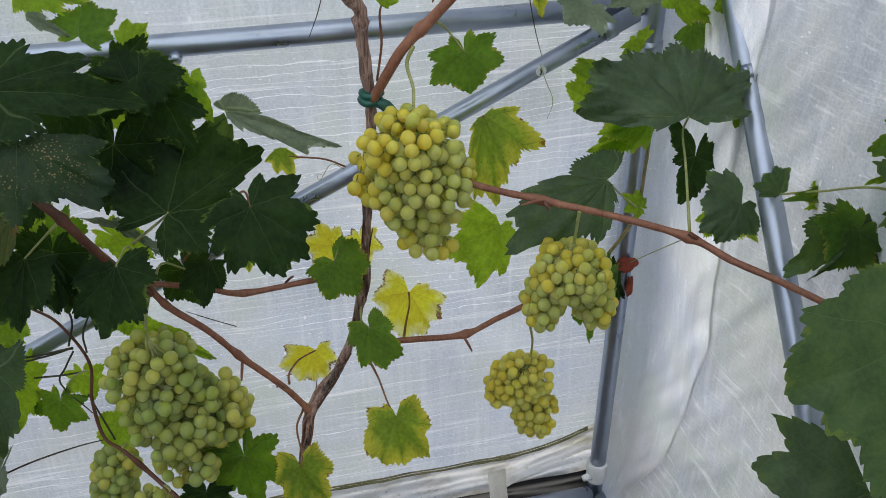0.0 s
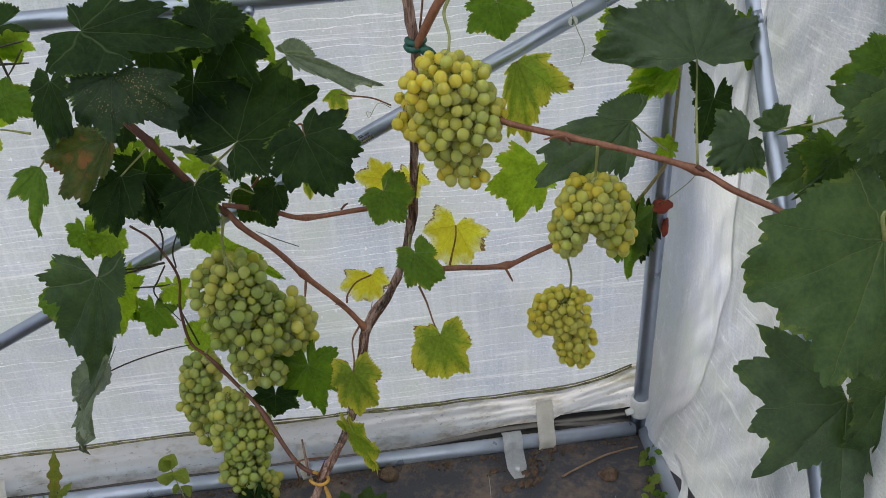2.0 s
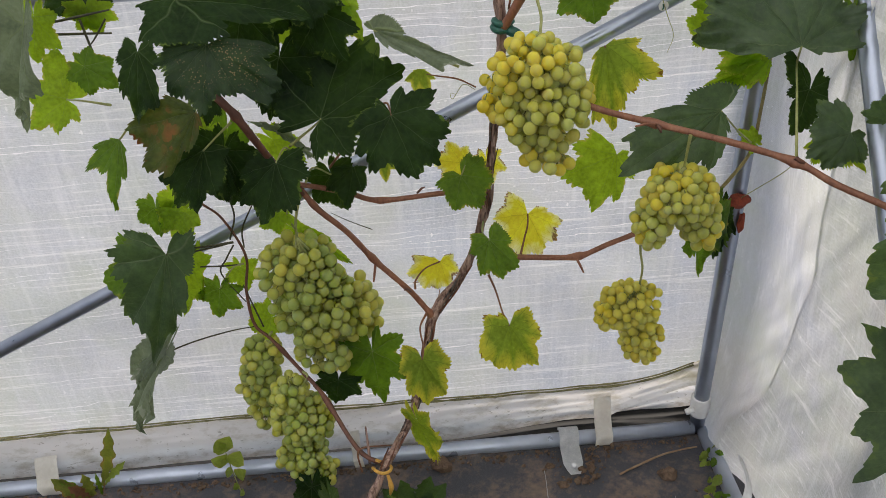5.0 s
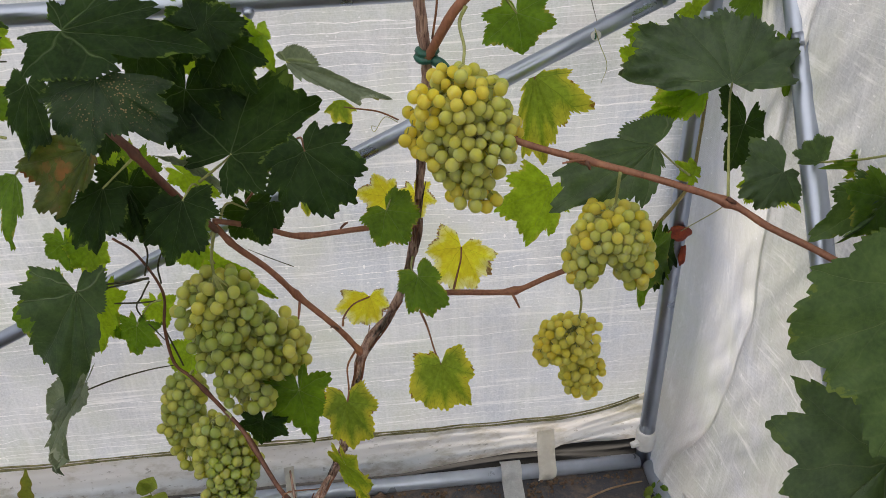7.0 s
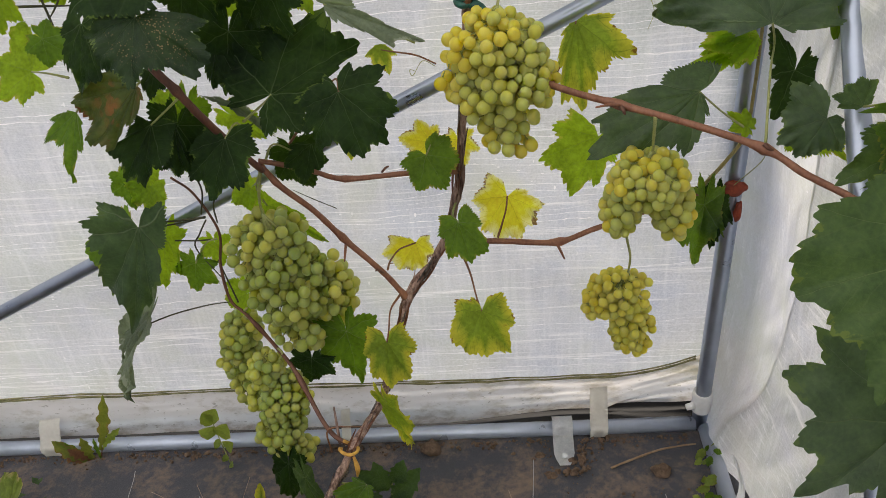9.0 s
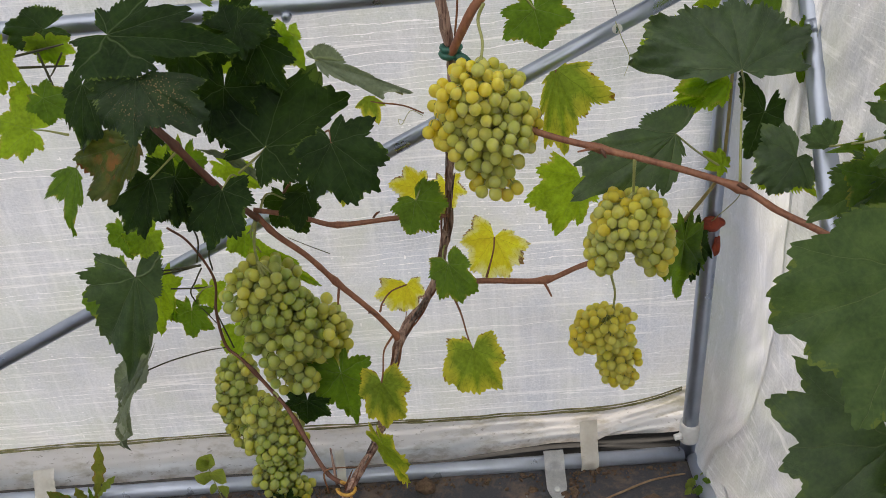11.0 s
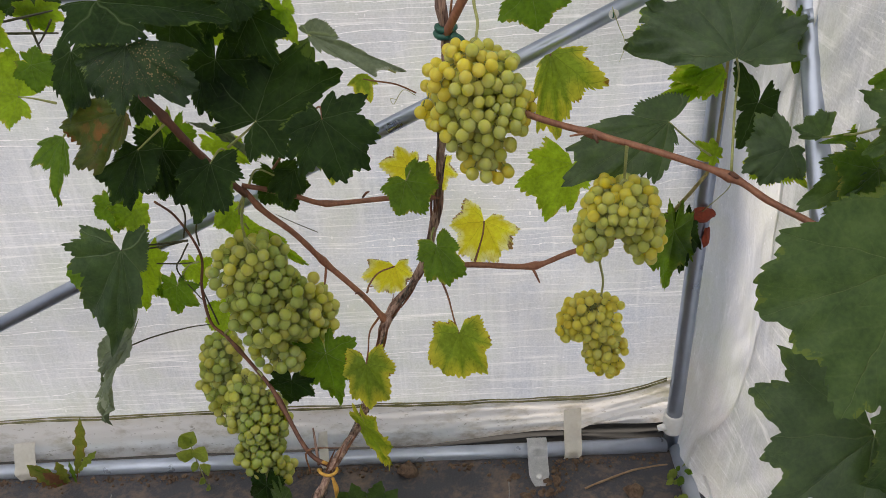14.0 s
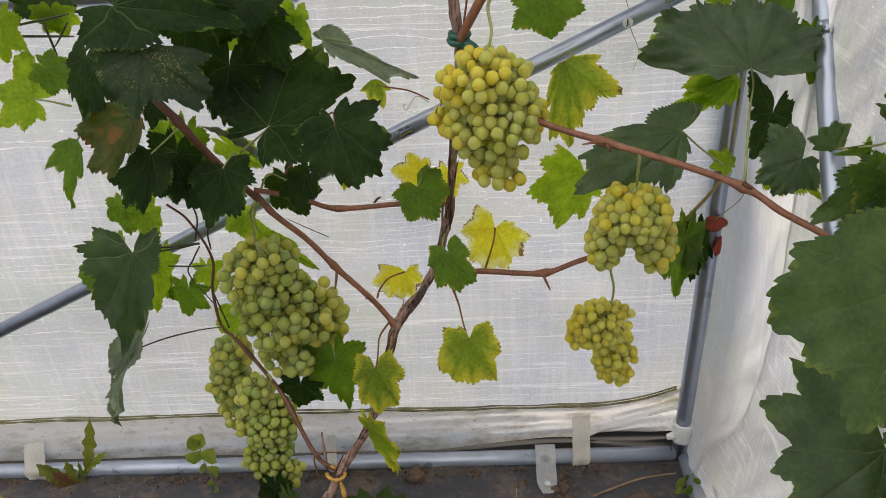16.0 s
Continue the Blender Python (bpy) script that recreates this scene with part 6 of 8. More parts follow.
leaf(shoot, (0.774, -0.420, 1.153), (0.635, -0.420, 1.094), LEAF_LIT, stalk=[(0.690, -0.520, 1.150)], wide=0.22, lobes=0.4)
leaf(shoot, (0.658, -0.470, 1.097), (0.626, -0.495, 1.039), LEAF_NEAR, stalk=[(0.700, -0.530, 1.080)], wide=0.88, lobes=0.5)
leaf(shoot, (0.649, -0.394, 1.015), (0.602, -0.417, 0.985), LEAF_MID, wide=1.124, lobes=0.5)
leaf(shoot, (0.699, -0.377, 1.021), (0.586, -0.427, 0.980), LEAF_NEAR, stalk=[(0.700, -0.530, 1.080)], wide=0.22, lobes=0.5)
leaf(shoot, (0.644, -0.520, 1.153), (0.676, -0.520, 1.061), LEAF_NEAR, stalk=[(0.700, -0.530, 1.120)], wide=1.255, lobes=0.4, twist=10)
leaf(shoot, (0.634, -0.500, 1.133), (0.562, -0.518, 1.107), LEAF_NEAR, lobed=((-116, 0.48), (-36, 0.71), (0, 1.00), (17, 0.79), (46, 1.04), (75, 0.75), (111, 0.57)), deep=0.14)
leaf(shoot, (0.751, -0.293, 1.001), (0.624, -0.290, 1.005), LEAF_MID, lobed=((-92, 0.29), (-11, 0.52), (0, 1.00), (21, 0.62), (63, 0.33)), deep=0.10)
leaf(shoot, (0.660, -0.378, 1.013), (0.558, -0.407, 0.972), LEAF_NEAR, lobed=((-98, 0.38), (-27, 0.55), (0, 1.00), (32, 0.65), (66, 0.43)), deep=0.10)
leaf(shoot, (0.726, -0.402, 0.993), (0.631, -0.407, 0.984), LEAF_NEAR, lobed=((-124, 0.37), (-33, 0.52), (0, 1.00), (32, 0.82), (64, 0.64)), deep=0.12)
leaf(shoot, (0.655, -0.440, 1.156), (0.591, -0.443, 1.152), LEAF_MID, lobed=((-152, 0.68), (-44, 0.77), (0, 1.00), (32, 0.68), (80, 0.67), (131, 0.97)), deep=0.14)
leaf(shoot, (0.702, -0.290, 1.018), (0.655, -0.290, 0.985), LEAF_LIT, wide=0.597, lobes=0.5)
leaf(shoot, (0.670, -0.440, 1.159), (0.614, -0.440, 1.117), LEAF_LIT, wide=0.22, lobes=0.4)
leaf(shoot, (0.663, -0.500, 1.108), (0.669, -0.500, 1.002), LEAF_NEAR, wide=0.864)
leaf(shoot, (0.721, -0.500, 1.046), (0.752, -0.500, 0.943), LEAF_LIT, wide=0.972)
leaf(shoot, (0.675, -0.450, 1.229), (0.732, -0.450, 1.201), LEAF_NEAR, wide=0.864)
leaf(shoot, (0.643, -0.250, 0.989), (0.606, -0.241, 1.002), LEAF_NEAR, lobed=((-21, 0.81), (0, 1.00), (36, 0.92), (67, 1.03), (99, 1.05), (115, 0.51)), deep=0.15, stalk=[(0.660, -0.300, 1.017), (0.657, -0.420, 1.080), (0.700, -0.530, 1.060)])

# ---- grape clusters ----
grape_cluster("large ripening cluster of amber green grapes hanging below the green tie", (0.189, -0.050, 1.081), [((0.184, -0.060, 1.028), (0.081, 0.085, 0.057)), ((0.192, -0.060, 0.967), (0.092, 0.085, 0.066)), ((0.197, -0.070, 0.899), (0.054, 0.060, 0.054)), ((0.118, -0.030, 0.982), (0.040, 0.050, 0.036))], BERRY_AMBER, 0.0103, 350, 3, [(0.193, -0.030, 1.100), (0.189, -0.010, 1.128), (0.199, -0.010, 1.152)], BERRY_RIPE_BACKLIT, (-0.16, 0.06))
grape_cluster("large cluster of green grapes hanging from the lower cane", (-0.227, -0.030, 0.741), [((-0.238, 0.000, 0.655), (0.080, 0.085, 0.069)), ((-0.209, 0.000, 0.567), (0.108, 0.090, 0.091)), ((-0.213, -0.010, 0.465), (0.065, 0.060, 0.058)), ((-0.140, 0.030, 0.522), (0.048, 0.050, 0.069)), ((-0.165, 0.030, 0.432), (0.039, 0.050, 0.046))], BERRY_GREEN, 0.0117, 400, 5, [(-0.222, -0.040, 0.782), (-0.207, -0.050, 0.836)], BERRY_AMBER, (0.12, -0.02))
grape_cluster("cluster of green grapes hanging under the long brown cane", (0.410, -0.120, 0.870), [((0.404, -0.120, 0.825), (0.065, 0.070, 0.047)), ((0.366, -0.120, 0.769), (0.033, 0.050, 0.046)), ((0.448, -0.120, 0.765), (0.036, 0.055, 0.051))], BERRY_AMBER, 0.0101, 230, 7, [(0.408, -0.130, 0.905), (0.406, -0.140, 0.936)], BERRY_RIPE_BACKLIT, (0.05, 0.15))
grape_cluster("small golden yellow cluster with a narrow tail of grapes", (0.421, 0.070, 0.503), [((0.407, 0.070, 0.459), (0.069, 0.055, 0.044)), ((0.357, 0.070, 0.433), (0.027, 0.040, 0.037)), ((0.436, 0.070, 0.367), (0.049, 0.048, 0.074)), ((0.391, 0.070, 0.438), (0.045, 0.050, 0.040))], BERRY_GOLD, 0.0096, 215, 9, [(0.423, 0.070, 0.541), (0.414, 0.065, 0.585), (0.408, 0.060, 0.638)], BERRY_RIPE_BACKLIT, (-0.05, 0.03))
grape_cluster("small green cluster behind the climbing shoot", (-0.320, 0.020, 0.477), [((-0.342, 0.030, 0.438), (0.043, 0.050, 0.040)), ((-0.360, 0.030, 0.363), (0.049, 0.050, 0.063)), ((-0.361, 0.030, 0.287), (0.037, 0.045, 0.036))], BERRY_GREEN, 0.01, 150, 11, [(-0.310, 0.010, 0.506), (-0.315, 0.000, 0.507)], BERRY_AMBER, (-0.12, 0.02))
grape_cluster("long green cluster hanging low beside the trunk", (-0.262, -0.030, 0.401), [((-0.290, -0.030, 0.386), (0.044, 0.050, 0.039)), ((-0.273, -0.040, 0.318), (0.068, 0.055, 0.064)), ((-0.284, -0.050, 0.232), (0.061, 0.050, 0.060)), ((-0.248, -0.050, 0.180), (0.032, 0.045, 0.033))], BERRY_GREEN, 0.0102, 270, 13, [(-0.252, -0.030, 0.423), (-0.264, -0.020, 0.429)], BERRY_AMBER, (-0.1, 0.04))

# ---- small things on the vine and frame ----
def wrap(name, label, category, at, r, wide, turns, mat, axis=(0, 0, 1), thick=0.0032):
    """A tie wound round a stem."""
    top = thing(name, label, category, at)
    q = Vector(axis).to_track_quat("Z", "Y")
    bm = bmesh.new()
    line = [q @ Vector((r * math.cos(a), r * math.sin(a), wide * (a / (2 * math.pi * turns) - 0.5) + 0.002 * math.sin(2 * a))) for a in np.linspace(0, 2 * math.pi * turns, 12 * turns)]
    tube(bm, line, (thick,), 7, 2)
    part("cord", bm, mat, top)
    return top


tie = wrap("plant_tie", "dark green soft plant tie knotted round the trunk", "plant tie", (0.143, 0.040, 1.066), 0.0130, 0.020, 2, TIE_GREEN, (0.25, 0.1, 1.0), thick=0.0062)
bm = bmesh.new()
tube(bm, [Vector((0.008, -0.010, -0.006)), Vector((0.020, -0.014, -0.012)), Vector((0.032, -0.012, -0.030)), Vector((0.034, -0.010, -0.040))], (0.008, 0.0095, 0.0085, 0.005), 8, 4)
part("tail", bm, TIE_GREEN, tie)
tie = wrap("plant_tie", "yellow orange tape loop round the foot of the trunk", "plant tie", (-0.118, -0.188, 0.322), 0.0165, 0.016, 1, TIE_ORANGE, (0.4, 0.5, 1))
bm = bmesh.new()
tube(bm, [Vector((0.010, -0.016, -0.004)), Vector((0.014, -0.020, -0.03)), Vector((0.010, -0.018, -0.055))], (0.003, 0.0055, 0.002), 6, 4)
part("tail", bm, TIE_ORANGE, tie)


def crumpled(name, label, at, size, mat, seed, squash=(1, 1, 1)):
    """A lump, rough all over."""
    bm = bmesh.new()
    bmesh.ops.create_icosphere(bm, subdivisions=3, radius=size)
    for v in bm.verts:
        v.co *= 1 + 0.45 * noise.noise(v.co / size * 1.3 + Vector((seed, 0, 0))) + 0.18 * noise.noise(v.co / size * 4 + Vector((0, seed, 0)))
        v.co = Vector([v.co[k] * squash[k] for k in range(3)])
    ob = part(name, bm, mat)
    ob.location = at
    return tagged(ob, label, "dry leaf" if "leaf" in name else "clod")


def dry_leaf(label, at, long, wide, mat, seed):
    """A curled, shrivelled leaf lying on the ground."""
    rnd = random.Random(seed)
    bm = bmesh.new()
    bend, roll, turn = rnd.uniform(-0.6, 1.2), rnd.uniform(0.5, 1.3), rnd.uniform(0, 6.28)

    def where(u, v):
        w = wide * (math.sin(math.pi * (0.08 + 0.86 * u)) ** 0.7) * (1 + 0.5 * noise.noise((u * 6, seed, round(v) * 3)))
        a = (v - 0.5) * 2 * roll
        x, y, z = (u - 0.5) * long, w * math.sin(a) / roll, w * (1 - math.cos(a)) / roll
        z += bend * long * 0.35 * (u - 0.5) ** 2 + 0.55 * wide * noise.noise((u * 7, v * 4, seed * 2.3)) + 0.3 * wide * noise.noise((u * 15, v * 9, seed * 1.3))
        y += 0.2 * long * (u - 0.5) ** 2 * rnd_side
        return Matrix.Rotation(turn, 3, "Z") @ Vector((x, y, z))

    rnd_side = rnd.choice((-1, 1))
    sheet(bm, 24, 14, where)
    bmesh.ops.solidify(bm, geom=bm.faces[:], thickness=0.0007)
    ob = part("dry_leaf", bm, mat)
    ob.location = at
    return tagged(ob, label, "dry leaf", "dry leaves on the soil")



crumpled("dry_leaf", "crumpled dry red brown leaf caught on the corner post", (0.608, 0.098, 0.663), 0.017, RED_LEAF, 2, (1.3, 0.5, 1.0))
crumpled("dry_leaf", "curled dark brown leaf hanging by the corner post", (0.622, 0.098, 0.611), 0.012, RED_LEAF, 5, (0.6, 0.6, 1.7))

# ---- soil crumbs, clods, twig, threads ----
tagged(crumpled("clod", "brown earth clod lying against the base pipe", (0.000, 0.071, 0.024), 0.021, CLOD, 16, (1.1, 0.9, 0.8)), category="clod", group="clods on the ground cover")
tagged(crumpled("clod", "small clod beside the bracket", (0.244, 0.045, 0.018), 0.01, CLOD, 4, (1.1, 0.9, 0.8)), category="clod", group="clods on the ground cover")
tagged(crumpled("clod", "small clod beside the bracket", (0.315, 0.026, 0.018), 0.01, CLOD, 6, (1.1, 0.9, 0.8)), category="clod", group="clods on the ground cover")
tagged(crumpled("clod", "small clod in front of the bracket", (0.265, -0.014, 0.019), 0.013, CLOD, 7, (1.1, 0.9, 0.8)), category="clod", group="clods on the ground cover")
tagged(crumpled("clod", "brown earth clod on the ground cover", (0.502, -0.012, 0.022), 0.019, CLOD, 12, (1.1, 0.9, 0.8)), category="clod", group="clods on the ground cover")
tagged(crumpled("clod", "small clod beside the bracket", (0.300, -0.002, 0.016), 0.007, CLOD, 15, (1.1, 0.9, 0.8)), category="clod", group="clods on the ground cover")


def strand(name, label, category, points, r, mat, group=""):
    bm = bmesh.new()
    at = Vector(points[0])
    way = spline(points, 8)
    tube(bm, [p - at + Vector((0.4 * r * noise.noise(p * 50), 0, 0)) + Vector((0.003 * noise.noise(p * 25), 0.002 * noise.noise(p * 31), 0)) for p in way], (r, r, r * 0.8), 6, 1, 0.3, smooth=False)
    ob = part(name, bm, mat)
    ob.location = at
    return tagged(ob, label, category, group)


strand("twig", "thin bent dry twig on the ground cover", "twig", [(0.396, 0.002, 0.020), (0.462, 0.028, 0.024), (0.519, 0.044, 0.028), (0.590, 0.054, 0.030)], 0.0024, DRY_LEAF)
strand("thread", "pale loose thread lying on the ground cover", "thread", [(-0.681, 0.034, 0.026), (-0.669, -0.069, 0.026), (-0.650, -0.165, 0.026)], 0.0007, THREAD, "threads on the ground cover")
strand("thread", "pale loose thread lying on the ground cover", "thread", [(0.228, 0.028, 0.026), (0.223, -0.074, 0.026), (0.216, -0.185, 0.026)], 0.0007, THREAD, "threads on the ground cover")
strand("thread", "pale loose thread lying on the ground cover", "thread", [(0.500, -0.078, 0.026), (0.510, -0.173, 0.026), (0.516, -0.312, 0.026)], 0.0007, THREAD, "threads on the ground cover")
strand("thread", "pale loose thread lying on the ground cover", "thread", [(0.283, -0.227, 0.026), (0.355, -0.214, 0.026), (0.420, -0.209, 0.026), (0.474, -0.208, 0.026), (0.594, -0.213, 0.026)], 0.0007, THREAD, "threads on the ground cover")
strand("thread", "pale loose thread lying on the ground cover", "thread", [(-0.510, -0.044, 0.026), (-0.467, -0.096, 0.026), (-0.424, -0.146, 0.026)], 0.0007, THREAD, "threads on the ground cover")
strand("dry_straw", "curled beige dry straw lying on the soil", "straw", [(-0.853, -0.213, 0.012), (-0.829, -0.179, 0.024), (-0.796, -0.130, 0.012)], 0.0045, DRY_LEAF, "dry straws on the soil")
strand("dry_straw", "curled beige dry straw lying on the soil", "straw", [(-0.859, -0.232, 0.012), (-0.801, -0.206, 0.024), (-0.740, -0.161, 0.012)], 0.0040, DRY_LEAF, "dry straws on the soil")
strand("dry_straw", "curled beige dry straw lying on the soil", "straw", [(-0.817, -0.261, 0.012), (-0.769, -0.245, 0.024), (-0.718, -0.212, 0.012)], 0.0050, DRY_LEAF, "dry straws on the soil")
strand("dry_straw", "curled beige dry straw lying on the soil", "straw", [(-0.763, -0.232, 0.012), (-0.736, -0.227, 0.024), (-0.713, -0.199, 0.012)], 0.0035, DRY_LEAF, "dry straws on the soil")
strand("dry_straw", "curled beige dry straw lying on the soil", "straw", [(-0.664, -0.266, 0.012), (-0.634, -0.249, 0.024), (-0.604, -0.231, 0.012)], 0.0050, DRY_LEAF, "dry straws on the soil")
strand("dry_straw", "curled beige dry straw lying on the soil", "straw", [(-0.800, -0.159, 0.012), (-0.786, -0.210, 0.024), (-0.759, -0.217, 0.012)], 0.0030, DRY_LEAF, "dry straws on the soil")
strand("straw", "thin dry grass stalk rising from the soil", "dry grass", [(-0.403, -0.223, 0.004), (-0.428, -0.208, 0.106), (-0.465, -0.193, 0.184)], 0.0006, STAKE, "dry grass stalks")
strand("straw", "thin dry grass stalk rising from the soil", "dry grass", [(-0.445, -0.205, 0.004), (-0.502, -0.190, 0.048), (-0.547, -0.175, 0.069)], 0.0006, STAKE, "dry grass stalks")
strand("straw", "thin dry grass stalk rising from the soil", "dry grass", [(-0.398, -0.215, 0.004), (-0.406, -0.200, 0.131), (-0.427, -0.185, 0.234)], 0.0006, STAKE, "dry grass stalks")
strand("straw", "thin dry grass stalk rising from the soil", "dry grass", [(-0.395, -0.191, 0.004), (-0.368, -0.176, 0.125), (-0.329, -0.161, 0.222)], 0.0006, STAKE, "dry grass stalks")
strand("straw", "thin dry grass stalk rising from the soil", "dry grass", [(-0.405, -0.254, 0.004), (-0.482, -0.239, 0.039), (-0.572, -0.224, 0.051)], 0.0006, STAKE, "dry grass stalks")
strand("straw", "thin dry grass stalk rising from the soil", "dry grass", [(-0.329, -0.210, 0.004), (-0.364, -0.195, 0.028), (-0.387, -0.180, 0.028)], 0.0006, STAKE, "dry grass stalks")
strand("straw", "thin dry grass stalk rising from the soil", "dry grass", [(0.204, -0.260, 0.004), (0.194, -0.245, 0.136), (0.171, -0.230, 0.244)], 0.0006, STAKE, "dry grass stalks")
strand("straw", "thin dry grass stalk rising from the soil", "dry grass", [(0.194, -0.244, 0.004), (0.163, -0.229, 0.082), (0.145, -0.214, 0.136)], 0.0006, STAKE, "dry grass stalks")
strand("straw", "thin dry grass stalk rising from the soil", "dry grass", [(-0.443, -0.140, 0.004), (-0.500, -0.125, 0.078), (-0.569, -0.110, 0.127)], 0.0006, STAKE, "dry grass stalks")
strand("straw", "thin dry grass stalk rising from the soil", "dry grass", [(0.157, -0.243, 0.004), (0.162, -0.228, 0.102), (0.180, -0.213, 0.176)], 0.0006, STAKE, "dry grass stalks")
strand("stake", "short pale wooden stake leaning in the soil by the trunk", "stake", [(-0.166, -0.302, 0.000), (-0.151, -0.269, 0.055), (-0.136, -0.237, 0.110)], 0.005, STAKE)


# ---- weeds and squash plants ----
def lance(parent, a, b, wide, mat, notch=0.0, seed=0, sag=0.15, fat=1.0):
    """A narrow leaf from a to b; notch: how deep its edge is toothed."""
    a, b = Vector(a), Vector(b)
    up = (b - a).normalized()
    face = Vector((0.1, -0.8, 0.5))
    face = (face - up * face.dot(up)).normalized()
    side, long = up.cross(face), (b - a).length
    bm = bmesh.new()
    uv, rim = bm.loops.layers.uv.new("blade"), bm.loops.layers.uv.new("rim")
    rows, data = [], {}
    for i in range(21):
        u = i / 20
        w = wide * long * (math.sin(math.pi * min(1.0, u ** fat * 0.94 + 0.05)) ** 0.8) * (1 + notch * (1 if i % 4 < 2 else -1)) * (1 + 0.2 * noise.noise((u * 4, seed, 0)))
        mid = a + up * long * u - face * sag * long * u * u - parent.location + side * 0.05 * long * math.sin(u * 3 + seed)
        row = []
        for k in (-1, -0.5, 0, 0.5, 1):
            v = bm.verts.new(mid + side * w * k + face * 0.25 * w * abs(k))
            data[v] = (k * 0.35, u, 0.4 + 0.5 * abs(k))
            row.append(v)
        rows.append(row)
    for p, q in zip(rows, rows[1:]):
        for k in range(4):
            bm.faces.new((p[k], p[k + 1], q[k + 1], q[k]))
    for f in bm.faces:
        for loop in f.loops:
            x, y, k = data[loop.vert]
            loop[uv].uv, loop[rim].uv = (x, y), (k, 0.5)
    return part("leaf", bm, mat, parent)


def stem(parent, points, r=0.0018, mat=None):
    bm = bmesh.new()
    tube(bm, [Vector(p) - parent.location for p in points], (r, r, r * 0.7), 6, 5)
    return part("stem", bm, mat or GREEN_STEM, parent)



weed = thing("weed", "upright weed with toothed reddish and green leaves at the base pipe", "weed", (-0.788, 0.084, 0.010), "weeds")
lance(weed, (-0.774, 0.084, 0.045), (-0.727, 0.069, 0.211), 0.077, LEAF_OLIVE, 0.2, 6, fat=1.5)
lance(weed, (-0.788, 0.084, 0.010), (-0.775, 0.069, 0.089), 0.063, LEAF_MID, 0.2, 1, fat=1.5)
lance(weed, (-0.767, 0.084, 0.045), (-0.713, 0.069, 0.122), 0.091, LEAF_PALE, 0.2, 4, fat=1.5)
lance(weed, (-0.798, 0.084, 0.007), (-0.872, 0.069, 0.088), 0.140, LEAF_OLIVE, 0.2, 3, fat=1.5)
lance(weed, (-0.798, 0.084, 0.007), (-0.854, 0.069, 0.048), 0.210, LEAF_ROSY, 0.2, 2, fat=1.5)
lance(weed, (-0.798, 0.084, 0.007), (-0.841, 0.069, 0.063), 0.182, LEAF_ROSY, 0.2, 1, fat=1.5)
lance(weed, (-0.796, 0.084, 0.011), (-0.809, 0.069, 0.089), 0.154, LEAF_OLIVE, 0.2, 5, fat=1.5)
lance(weed, (-0.799, 0.084, 0.003), (-0.841, 0.069, 0.024), 0.196, LEAF_ROSY, 0.2, 2, fat=1.5)
lance(weed, (-0.788, 0.084, 0.010), (-0.779, 0.069, -0.019), 0.245, LEAF_MID, 0.2, 3, fat=1.5)
lance(weed, (-0.798, 0.084, 0.007), (-0.868, 0.069, 0.084), 0.070, LEAF_MID, 0.2, 6, fat=1.5)
stem(weed, [(-0.788, 0.084, 0.010), (-0.772, 0.084, 0.045), (-0.767, 0.084, 0.069)], 0.0013, RED_STEM)
weed = thing("weed", "tall toothed green weed growing at the base pipe", "weed", (-1.121, 0.081, 0.010), "weeds")
lance(weed, (-1.114, 0.081, 0.029), (-1.079, 0.061, 0.244), 0.066, LEAF_MID, 0.22, 5, fat=1.4)
lance(weed, (-1.120, 0.081, 0.014), (-1.014, 0.061, 0.182), 0.060, LEAF_MID, 0.22, 5, fat=1.4)
lance(weed, (-1.117, 0.081, 0.030), (-1.039, 0.061, 0.260), 0.054, LEAF_MID, 0.22, 2, fat=1.4)
lance(weed, (-1.118, 0.081, 0.026), (-1.106, 0.061, 0.219), 0.060, LEAF_MID, 0.22, 6, fat=1.4)
lance(weed, (-1.124, 0.081, 0.010), (-1.135, 0.061, 0.109), 0.150, LEAF_ROSY, 0.22, 0, fat=1.4)
lance(weed, (-1.124, 0.081, 0.010), (-1.126, 0.061, 0.085), 0.180, LEAF_ROSY, 0.22, 5, fat=1.4)
lance(weed, (-1.121, 0.081, 0.010), (-1.054, 0.061, 0.046), 0.180, LEAF_LIT, 0.22, 2, fat=1.4)
lance(weed, (-1.127, 0.081, 0.010), (-1.181, 0.061, 0.043), 0.150, LEAF_MID, 0.22, 6, fat=1.4)
weed = thing("weed", "pale oval-leaved weed climbing before the film skirt", "weed", (-0.460, 0.048, 0.010), "weeds")
stem(weed, [(-0.460, 0.048, 0.010), (-0.467, 0.048, 0.088), (-0.472, 0.048, 0.163)], 0.0014)
lance(weed, (-0.474, 0.048, 0.154), (-0.480, 0.028, 0.200), 0.36, LEAF_PALE, 0.0, 0)
lance(weed, (-0.471, 0.048, 0.126), (-0.496, 0.028, 0.155), 0.36, LEAF_PALE, 0.0, 2)
lance(weed, (-0.467, 0.048, 0.117), (-0.440, 0.028, 0.165), 0.36, LEAF_PALE, 0.0, 0)
lance(weed, (-0.471, 0.048, 0.107), (-0.476, 0.028, 0.098), 0.36, LEAF_PALE, 0.0, 3)
lance(weed, (-0.462, 0.048, 0.079), (-0.437, 0.028, 0.108), 0.36, LEAF_PALE, 0.0, 2)
lance(weed, (-0.462, 0.048, 0.050), (-0.467, 0.028, 0.058), 0.36, LEAF_PALE, 0.0, 0)
lance(weed, (-0.459, 0.048, 0.030), (-0.451, 0.028, 0.038), 0.36, LEAF_PALE, 0.0, 0)
lance(weed, (-0.474, 0.048, 0.167), (-0.454, 0.028, 0.213), 0.36, LEAF_PALE, 0.0, 4)
